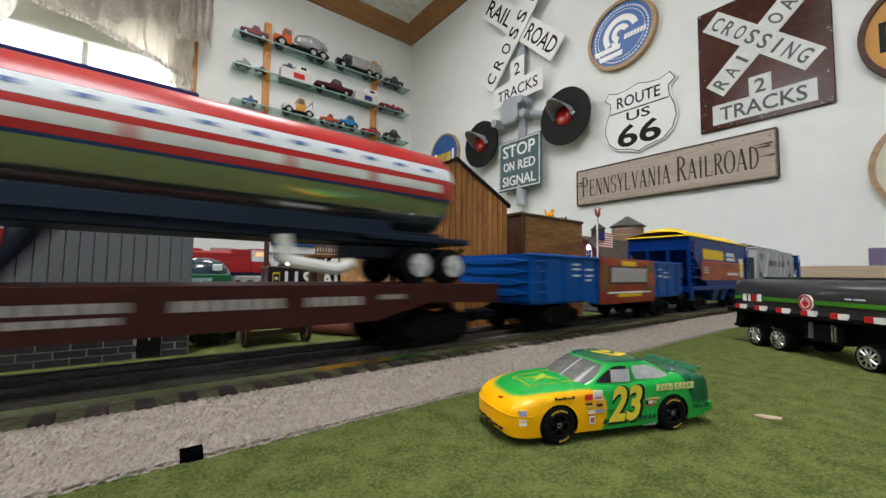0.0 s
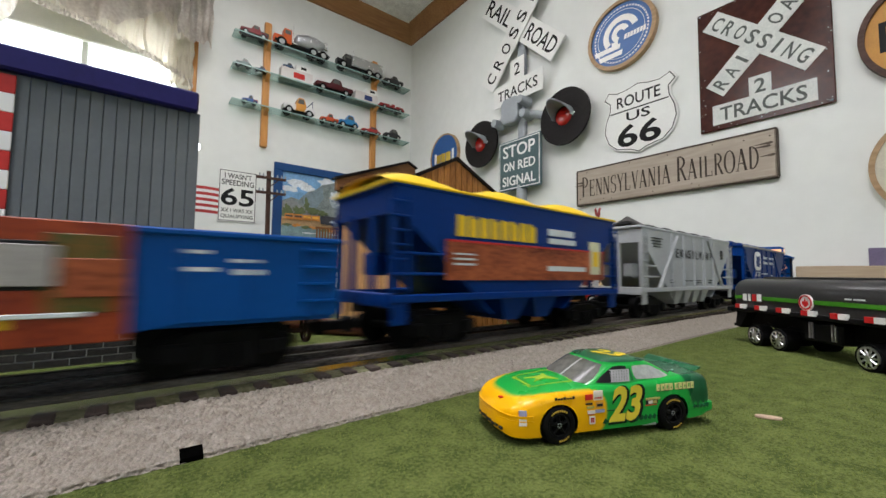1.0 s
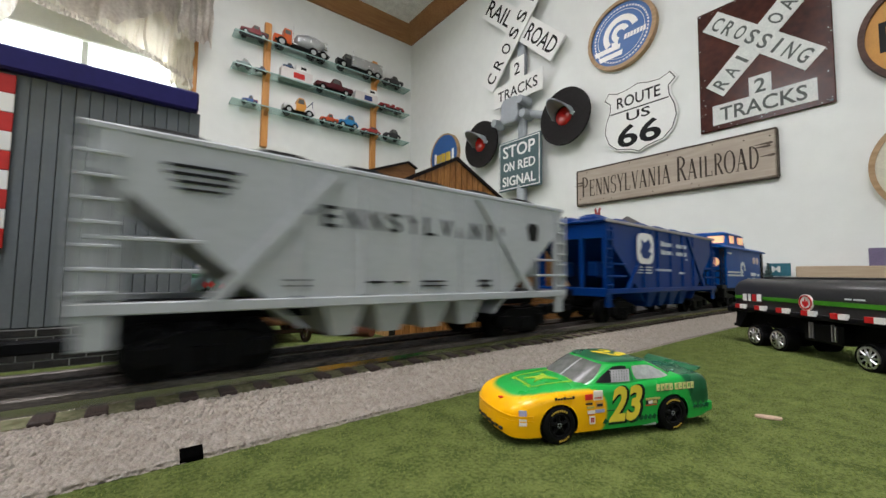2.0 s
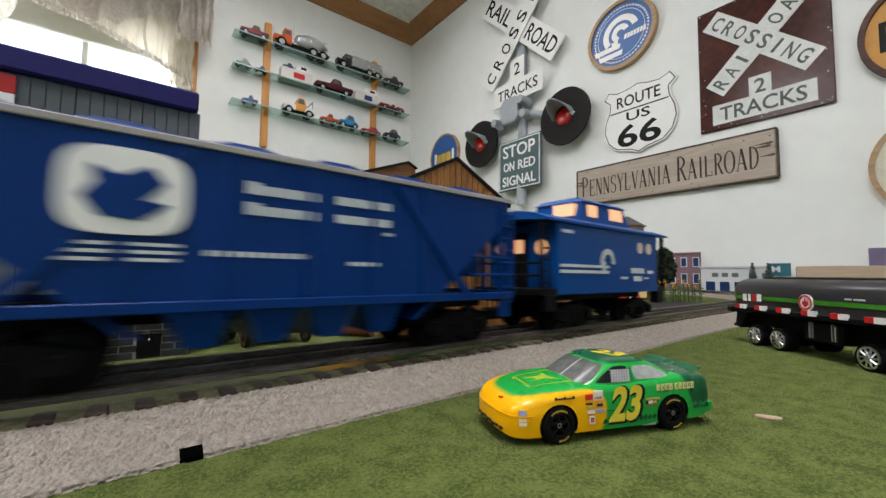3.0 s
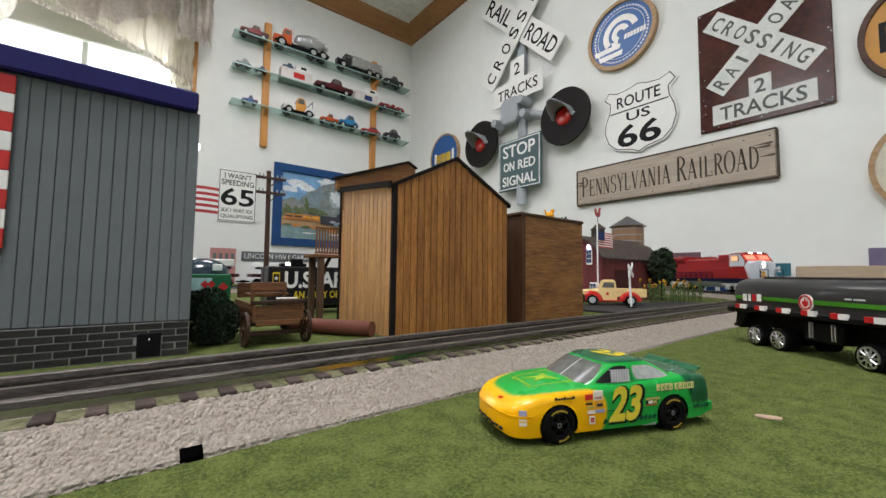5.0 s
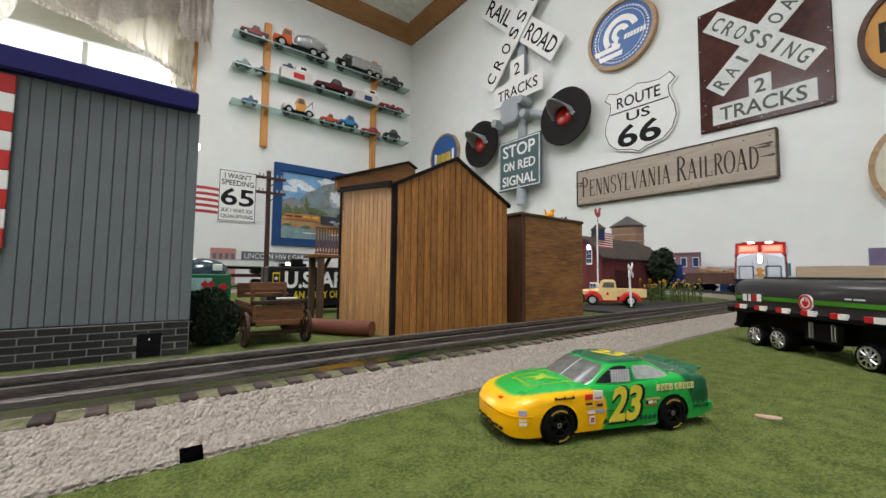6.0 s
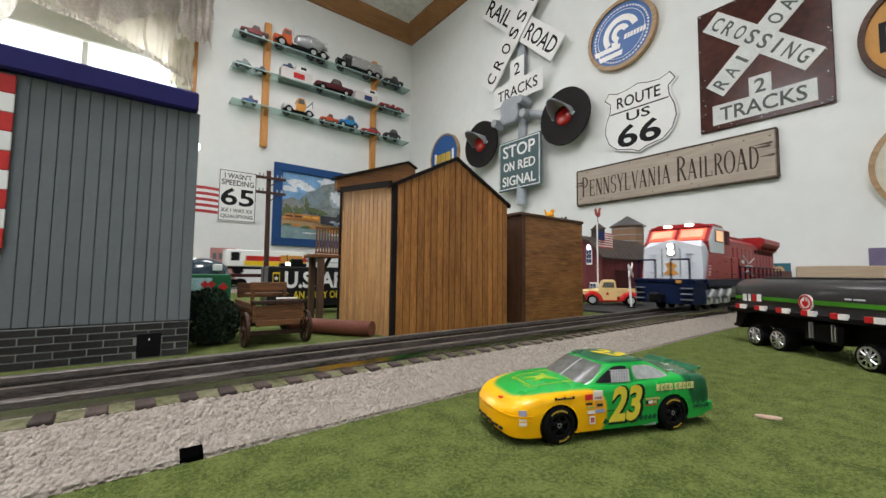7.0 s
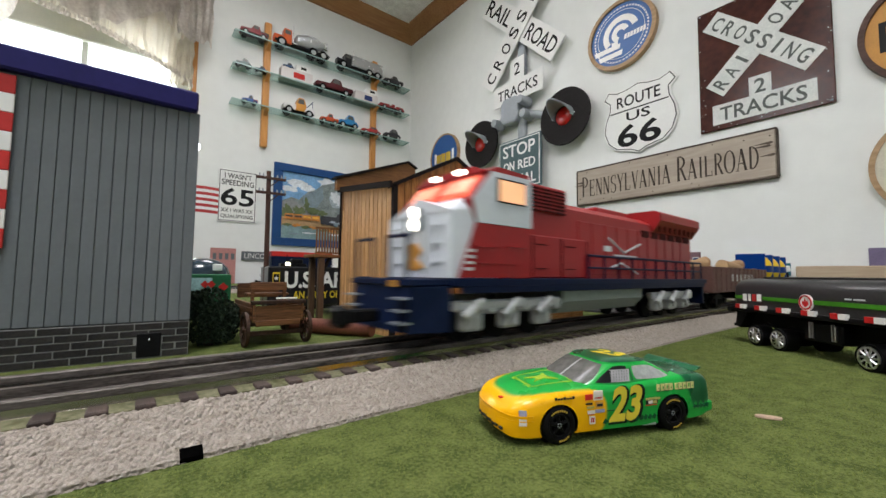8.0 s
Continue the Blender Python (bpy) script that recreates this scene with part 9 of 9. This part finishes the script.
ROADM = mat("road_black", (0.025, 0.025, 0.026), 0.7, var=0.3, scale=60)
rd_ = B()
prism(rd_, [(0.50, 0.262), (0.78, 0.262), (0.86, 0.285), (0.80, 0.330), (0.62, 0.380), (0.50, 0.380)], 0.0, 0.003, "xy", 0.0006)
solid("road", rd_, ROADM, "dark road pad beside the track by the barn", "road")
pk_.location.z = 0.003
xb.location.z = 0.003
rnd = random.Random(11)
STEM = mat("stem_green", (0.05, 0.10, 0.025), 0.8, second=(0.11, 0.17, 0.05), scale=200)
PETAL = mat("petal_yellow", (0.75, 0.38, 0.02), 0.7, var=0.15)
for k in range(30):
    u = (k % 15) / 14
    row = k // 15
    x, y = 0.775 + 0.135 * u + rnd.uniform(-0.004, 0.004), 0.352 - 0.042 * u + 0.018 * row + rnd.uniform(-0.003, 0.003)
    if (Vector((x, y, 0)) - (Vector((0, CY, 0)) + TAN * CX0 + NRM * RAD)).length > RAD - BEDW - 0.005:
        continue
    hh = rnd.uniform(0.030, 0.044)
    sf = thing("sunflower", pose(x, y, 0, 0, 0, rnd.uniform(-40, 40)), "tall yellow toy sunflower in the garden row", "flower", "sunflowers")
    bm = cyl(B(), (0, 0, 0), (0, 0, hh), 0.0009, n=6)
    for j in range(5):
        z = hh * (0.2 + 0.14 * j)
        s_ = 1 if j % 2 else -1
        loft(bm, [[(0, -0.0002, z), (0, 0.0002, z), (0, 0.0002, z + 0.0004), (0, -0.0002, z + 0.0004)], [(s_ * 0.005, -0.0018, z + 0.003), (s_ * 0.005, 0.0018, z + 0.003), (s_ * 0.005, 0.0018, z + 0.0034), (s_ * 0.005, -0.0018, z + 0.0034)], [(s_ * 0.0085, -0.0002, z + 0.001), (s_ * 0.0085, 0.0002, z + 0.001), (s_ * 0.0085, 0.0002, z + 0.0014), (s_ * 0.0085, -0.0002, z + 0.0014)]])
    part("stem", bm, STEM, sf, "green leafy stem")
    if k % 3 != 2:
        part("bloom", ball(B(), (-0.0012, -0.0012, hh), 0.0031, (0.5, 0.9, 1), 10, 6), PETAL, sf, "yellow flower head")
        part("seed_disc", ball(B(), (-0.0030, -0.0022, hh), 0.0018, (0.6, 0.9, 1), 8, 6), WGD, sf)
foliage("tree", pose(0.875, 0.372, 0), [((0, 0, 0.060), 0.024), ((-0.014, 0.004, 0.074), 0.018), ((0.014, -0.004, 0.072), 0.018), ((0.002, 0, 0.090), 0.020), ((-0.010, -0.006, 0.052), 0.016), ((0.012, 0.006, 0.050), 0.016)], 1500, 0.0042, (0.006, 0.014, 0.006), (0.030, 0.045, 0.020), "dark green model tree by the barn", (0.075, 0.004), 7)
foliage("bush", pose(0.560, 0.372, 0.003), [((0, 0, 0.012), 0.014), ((0.010, 0, 0.010), 0.010)], 1200, 0.0012, (0.012, 0.03, 0.01), (0.04, 0.075, 0.03), "small green bush by the barn", None, 8)

# ---- flat town along the east wall ----
def flat_building(name, y0, y1, z1, material, label, wins, w=0.012):
    b = thing(name, on_east((y0 + y1) / 2, 0.0, 0.022), label, "building", "backdrop buildings")
    hw = abs(y0 - y1) / 2
    part("facade", plate(B(), -hw, hw, 0.0, z1, 0, w), material, b)
    part("cornice", plate(B(), -hw - 0.002, hw + 0.002, z1 - 0.006, z1, w, w + 0.004, 0.0006), material, b)
    for x0, x1, a, c in wins:
        wd = part("window", plate(B(), x0, x1, a, c, w, w + 0.0016, 0), PALE, b)
        part("pane", plate(B(), x0 + 0.002, x1 - 0.002, a + 0.002, c - 0.002, w + 0.0017, w + 0.0023, 0), NAVY, wd)
    return b


BRK = mat("mauve_brick", (0.22, 0.13, 0.15), 0.8, var=0.15, scale=220)
flat_building("brick_store", 0.640, 0.470, 0.128, BRK, "mauve brick two-storey store flat", [(-0.07 + i * 0.034, -0.052 + i * 0.034, 0.082, 0.112) for i in range(5)] + [(-0.07 + i * 0.034, -0.052 + i * 0.034, 0.030, 0.062) for i in range(5)])
sw_ = flat_building("white_store", 0.468, 0.268, 0.084, mat("white_store_paint", (0.60, 0.61, 0.62), 0.7, var=0.05), "white one-storey store flat with dark shopfronts", [(-0.088 + i * 0.036, -0.060 + i * 0.036, 0.006, 0.040) for i in range(5)])
for x in (-0.07, -0.045, -0.02, 0.02, 0.05):
    part("sign_bar", plate(B(), x, x + 0.016, 0.052, 0.064, 0.012, 0.0128, 0), GREYB, sw_)
ms = thing("teal_shop_sign", on_east(0.275, 0.078, 0.05), "teal shop sign with a white letter", "sign")
part("board", plate(B(), -0.026, 0.022, -0.022, 0.012, 0, 0.005), lint((0.03, 0.14, 0.19), 0.5), ms)
text("lettering", "M", 1, WHITE, ms, flat(-0.008, -0.004, 0.0051), width=0.018, height=0.016, bold=0.03)
part("post", plate(B(), -0.003, 0.003, -0.078, -0.022, 0.001, 0.004, 0), STEEL, ms)
bd = B()
box(bd, (WX - 0.034, -0.02, 0.041), (0.024, 0.53, 0.082), 0.002)
solid("backboard", bd, wood("backboard_wood", (0.40, 0.30, 0.21), (0.50, 0.40, 0.29), 20, "y"), "bare tan wooden backboard along the table edge", "board")
pu = thing("purple_panel", on_east(0.085, 0.104, 0.03), "dull purple panel standing behind the backboard", "panel")
part("panel", plate(B(), -0.03, 0.012, -0.104, 0.020, 0, 0.006), lint((0.16, 0.13, 0.22), 0.6), pu)
for y, hgt in ((0.330, 0.096), (0.296, 0.094)):
    foliage("pine_tree", pose(1.332, y, 0), [((0, 0, hgt * k), 0.017 * (1.08 - k)) for k in (0.25, 0.4, 0.55, 0.7, 0.82, 0.93)], 900, 0.0022, (0.02, 0.05, 0.045), (0.10, 0.16, 0.15), "small frosted blue-green pine tree", (hgt * 0.95, 0.002), int(y * 1000))

# ---- model vehicles on the glass shelves ----
def shell(bm, secs):
    """Body sections (x, half width, low, top) joined to a rounded shell."""
    rings = []
    for x, w, zl, zt in secs:
        m_ = zl + (zt - zl) * 0.45
        rings.append([(x, y, z) for y, z in ((-w * 0.94, zl), (-w, zl + 0.0012), (-w, m_), (-w * 0.975, zt - 0.0022), (-w * 0.90, zt - 0.0006), (-w * 0.6, zt), (w * 0.6, zt), (w * 0.90, zt - 0.0006), (w * 0.975, zt - 0.0022), (w, m_), (w, zl + 0.0012), (w * 0.94, zl))])
    return loft(bm, rings)


def shelf_toy(name, x0, x1, shelf, kind, c1, c2, hgt, label):
    """A die-cast vehicle facing left: wheels, chassis, hood, cab and a load by kind."""
    L = x1 - x0
    hgt *= 1.3
    v = thing(name, pose((x0 + x1) / 2, WY - 0.042, SHELVES[shelf] + 0.0026), label, "toy vehicle", "shelf vehicles")
    p1, p2 = lint(c1, 0.3, coat=0.3, var=0.05, spec=0.3), lint(c2, 0.3, coat=0.3, var=0.05, spec=0.3)
    if kind in ("mixer", "semi"):
        p2 = lint(c2, 0.25, 0.55, var=0.1, scale=60)
    front_paint = p2 if kind == "tow" else p1
    r = hgt * 0.2
    W = min(0.030, L * 0.22)
    part("chassis", box(B(), (0, 0, r * 1.3), (L * 0.94, W * 1.3, hgt * 0.10), 0.001), BLACK, v)
    xs_ = (-L * 0.32, L * 0.30) if kind not in ("mixer", "semi") else (-L * 0.36, L * 0.18, L * 0.36)
    for x in xs_:
        for sy in (-1, 1):
            t_ = part("tyre", cyl(B(), (x, sy * W * 0.62, r), (x, sy * W * 0.92, r), r, n=18), RUBBER, v)
            part("hubcap", cyl(B(), (x, sy * W * 0.90, r), (x, sy * W * 0.96, r), r * 0.55, n=12), SILVER, t_)
    z0 = r * 1.3
    if kind in ("pickup", "tow", "car", "roadster"):
        zb = hgt * 0.58
        part("hood", shell(B(), [(-L * 0.49, W * 0.62, z0, zb * 0.78), (-L * 0.46, W * 0.8, z0 - 0.001, zb * 0.92), (-L * 0.12, W * 0.88, z0 - 0.001, zb)]), front_paint, v, smooth=True)
        ce = L * (0.20 if kind != "car" else 0.30)
        if kind != "roadster":
            part("cab", loft(B(), [[(-L * 0.13, -W * 0.88, z0), (-L * 0.13, W * 0.88, z0), (ce, W * 0.88, z0), (ce, -W * 0.88, z0)], [(-L * 0.12, -W * 0.86, zb), (-L * 0.12, W * 0.86, zb), (ce, W * 0.86, zb), (ce, -W * 0.86, zb)], [(-L * 0.04, -W * 0.7, hgt * 0.93), (-L * 0.04, W * 0.7, hgt * 0.93), (ce * 0.75, W * 0.7, hgt * 0.93), (ce * 0.75, -W * 0.7, hgt * 0.93)], [(0, -W * 0.5, hgt), (0, W * 0.5, hgt), (ce * 0.55, W * 0.5, hgt), (ce * 0.55, -W * 0.5, hgt)]]), p1, v, smooth=True)
            for sy in (-1, 1):
                part("side_window", prism(B(), [(-L * 0.08, zb * 1.05), (-L * 0.02, hgt * 0.89), (ce * 0.6, hgt * 0.89), (ce * 0.75, zb * 1.05)], sy * W * 0.80 - 0.001, sy * W * 0.80 + 0.0006, "xz"), TINT, v)
        else:
            part("seat", box(B(), (L * 0.05, 0, zb * 0.9), (L * 0.12, W * 1.3, hgt * 0.35), 0.002), p2, v)
        if kind == "pickup":
            part("bed", box(box(box(B(), (L * 0.34, -W * 0.8, zb * 0.78), (L * 0.30, 0.002, zb * 0.45)), (L * 0.34, W * 0.8, zb * 0.78), (L * 0.30, 0.002, zb * 0.45)), (L * 0.485, 0, zb * 0.78), (0.002, W * 1.6, zb * 0.45)), p2, v)
        elif kind == "tow":
            part("bed", box(B(), (L * 0.32, 0, zb * 0.72), (L * 0.32, W * 1.6, zb * 0.4), 0.002), p2, v)
            part("tow_boom", cyl(cyl(B(), (L * 0.22, 0, zb * 0.9), (L * 0.46, 0, hgt * 1.02), 0.0022, n=8), (L * 0.44, 0, hgt), (L * 0.45, 0, zb * 0.8), 0.0012, n=6), NAVY, v, "dark tow boom")
        else:
            part("tail", shell(B(), [(ce * 0.9, W * 0.88, z0, zb), (L * 0.40, W * 0.84, z0, zb * 0.96), (L * 0.49, W * 0.65, z0, zb * 0.7)]), p1, v, smooth=True)
        for sy in (-1, 1):
            for x in xs_:
                bm = arc_band(B(), (x, r), r * 1.08, r * 1.45, 15, 165, 0, W * 0.35, 10)
                xf(bm, bm.verts, Matrix.Translation((0, sy * W * 0.8 + W * 0.18, 0)) @ Matrix.Rotation(radians(90), 4, "X"))
                part("fender", bm, p2 if kind in ("tow", "roadster") else p1, v)
    else:
        zb = hgt * 0.5
        part("hood", box(B(), (-L * 0.40, 0, zb * 0.72), (L * 0.16, W * 1.2, zb * 0.62), 0.003), p1, v)
        part("cab", box(B(), (-L * 0.26, 0, hgt * 0.52), (L * 0.13, W * 1.7, hgt * 0.62), 0.003), p1, v)
        part("cab_window", box(B(), (-L * 0.265, 0, hgt * 0.68), (L * 0.10, W * 1.74, hgt * 0.18), 0.001), TINT, v)
        for sy in (-1, 1):
            part("exhaust_stack", cyl(B(), (-L * 0.17, sy * W * 0.75, zb * 0.6), (-L * 0.17, sy * W * 0.75, hgt * 1.1), 0.0018, n=8), CHROME, v)
        if kind == "mixer":
            bm = B()
            loft(bm, [[(x, math.cos(a) * rr, zc + math.sin(a) * rr) for a in [2 * math.pi * j / 20 for j in range(20)]] for x, rr, zc in ((-L * 0.14, hgt * 0.10, hgt * 0.52), (-L * 0.10, hgt * 0.26, hgt * 0.54), (L * 0.08, hgt * 0.34, hgt * 0.60), (L * 0.22, hgt * 0.30, hgt * 0.64), (L * 0.40, hgt * 0.13, hgt * 0.74))])
            part("drum", bm, p2, v, "silver mixing drum", True)
            part("hopper", box(B(), (L * 0.42, 0, hgt * 0.72), (L * 0.08, W * 0.9, hgt * 0.35), 0.003), CHROME, v)
        else:
            part("trailer", box(B(), (L * 0.15, 0, hgt * 0.60), (L * 0.66, W * 1.6, hgt * 0.58), 0.005), p2, v, "silver trailer body")
        part("rear_frame", box(B(), (L * 0.15, 0, zb * 0.62), (L * 0.68, W * 1.2, hgt * 0.10), 0.001), CHROME, v)
    return v


SILV = (0.55, 0.57, 0.60)
MAR, ORG, SLV, BLK, GRN, TEAL = (0.20, 0.02, 0.025), (0.62, 0.10, 0.015), SILV, (0.02, 0.02, 0.022), (0.05, 0.10, 0.09), (0.03, 0.22, 0.48)
shelf_toy("toy_pickup", 0.345, 0.480, 0, "pickup", MAR, BLK, 0.050, "maroon and black die-cast pickup on a glass shelf")
shelf_toy("toy_mixer_truck", 0.500, 0.812, 0, "mixer", ORG, SLV, 0.098, "orange cement mixer truck with a silver drum")
shelf_toy("toy_tanker_truck", 0.846, 1.155, 0, "semi", BLK, (0.60, 0.62, 0.64), 0.085, "black semi truck with a silver trailer")
shelf_toy("toy_wagon_truck", 1.165, 1.300, 0, "pickup", (0.05, 0.05, 0.055), BLK, 0.050, "small black open truck on a glass shelf")
shelf_toy("toy_sedan", 0.333, 0.408, 1, "car", GRN, GRN, 0.034, "small dark green sedan on a glass shelf")
shelf_toy("toy_coupe", 0.422, 0.482, 1, "car", (0.04, 0.08, 0.16), (0.04, 0.08, 0.16), 0.026, "small blue coupe on a glass shelf")
shelf_toy("toy_pickup", 0.730, 0.955, 1, "pickup", (0.09, 0.015, 0.02), (0.06, 0.012, 0.015), 0.068, "dark maroon classic pickup with whitewall wheels")
shelf_toy("toy_roadster", 1.132, 1.315, 1, "roadster", (0.34, 0.03, 0.035), (0.34, 0.03, 0.035), 0.048, "red open roadster on a glass shelf")
shelf_toy("toy_pickup", 0.370, 0.442, 2, "pickup", (0.03, 0.09, 0.28), MAR, 0.036, "small blue and maroon pickup on a glass shelf")
shelf_toy("toy_tow_truck", 0.562, 0.735, 2, "tow", (0.62, 0.28, 0.06), (0.74, 0.74, 0.74), 0.078, "white and orange tow truck with a dark boom")
shelf_toy("toy_roadster", 0.768, 0.872, 2, "pickup", (0.52, 0.08, 0.03), ORG, 0.046, "orange-red hot rod pickup on a glass shelf")
shelf_toy("toy_coupe", 0.875, 0.996, 2, "car", TEAL, TEAL, 0.062, "bright blue classic coupe with red wheels")
shelf_toy("toy_roadster", 1.020, 1.148, 2, "car", (0.42, 0.03, 0.03), (0.42, 0.03, 0.03), 0.036, "low red sports car on a glass shelf")
shelf_toy("toy_jeep", 1.176, 1.292, 2, "car", BLK, (0.7, 0.7, 0.7), 0.052, "black and white jeep on a glass shelf")
PINKBOX = mat("box_print", (0.66, 0.62, 0.60), 0.5, var=0.05)
for x0, x1, sh_, w_, hh, lb, nm in ((0.545, 0.712, 1, 0.05, 0.062, "white display box with a red car print", "display_box"), (0.968, 1.115, 1, 0.05, 0.058, "white display box with a blue label", "display_box")):
    bx = thing(nm, pose((x0 + x1) / 2, WY - 0.045, SHELVES[sh_] + 0.0026), lb, "box", "display boxes")
    part("carton", box(B(), (0, 0, hh / 2), (x1 - x0, w_, hh), 0.001), PINKBOX, bx)
    part("label", box(B(), (0.01, -w_ / 2 - 0.0003, hh * 0.5), ((x1 - x0) * 0.35, 0.001, hh * 0.5)), RED if x0 < 0.6 else FLAGB, bx)
    bx2 = thing("small_carton", pose((x0 + x1) / 2 + (0.035 if x0 < 0.6 else 0.04), WY - 0.045, SHELVES[sh_] + 0.0027 + hh), "small white carton with a black label stacked on a display box", "box", "small cartons")
    part("carton", box(B(), (0, 0, 0.018), (0.078, 0.036, 0.036), 0.001), WHITE, bx2)
    part("label", box(B(), (0, -0.0183, 0.020), (0.030, 0.001, 0.014)), INK, bx2)
    if x0 < 0.6:
        mc = copy_thing(bpy.data.objects["toy_coupe"], pose((x0 + x1) / 2 - 0.042, WY - 0.045, SHELVES[sh_] + 0.0027 + hh))
        mc["label"] = "small dark coupe on top of a display box"


def slim(top, k):
    """Narrows a car's body over its trucks."""
    for ob in top.children_recursive:
        if ob.name.startswith(("bogie", "wheel", "axle", "rim", "tyre")) and ob.parent is not tt:
            continue
        if ob.matrix_basis == Matrix.Identity(4):
            ob.data.transform(Matrix.Diagonal((1, k, 1, 1)))
        else:
            ob.location.y *= k


for c, a, b in CARS + FOLLOW:
    slim(c, 0.92)
slim(lo, 0.94)
for ob in lo.children_recursive:
    ob.data.transform(Matrix.Diagonal((1.04, 1, 1, 1)))


def car_pose(a, b, run):
    """Where a car stands whose ends lay a and b metres back and which has run so far."""
    c, h = (a + b) / 2 - run, (b - a) / 2
    p1, _ = rail_path(c - 0.68 * h)
    p2, _ = rail_path(c + 0.68 * h)
    d = p2 - p1
    return Matrix.Translation((p1 + p2) / 2) @ Matrix.Rotation(math.atan2(d.y, d.x), 4, "Z")


# metres run by the first train, and the distance of the locomotive's nose, by time
RUN = ((0.0, 0.5, 1.0, 1.6, 3.0, 3.6, 4.0, 4.5, 8.0), (0.0, 0.170, 0.329, 0.528, 0.977, 1.166, 1.296, 1.451, 2.56))
NOSE = ((0.0, 4.3, 4.6, 6.0, 6.4, 6.8, 7.2, 7.5, 8.0), (2.80, 1.326, 1.222, 0.757, 0.630, 0.508, 0.387, 0.296, 0.116))


def motions():
    times = [i * 0.25 for i in range(33)]
    for c, a, b in CARS:
        walk(c, [(t, car_pose(a, b, float(np.interp(t, *RUN)))) for t in times])
    back = Matrix.Translation((-0.16, 0, 0))
    walk(lo, [(t, car_pose(0.0, 0.32, -float(np.interp(t, *NOSE))) @ back) for t in times])
    for c, a, b in FOLLOW:
        walk(c, [(t, car_pose(a + 0.013, b + 0.013, -float(np.interp(t, *NOSE)))) for t in times])


lay_ties()
motions()
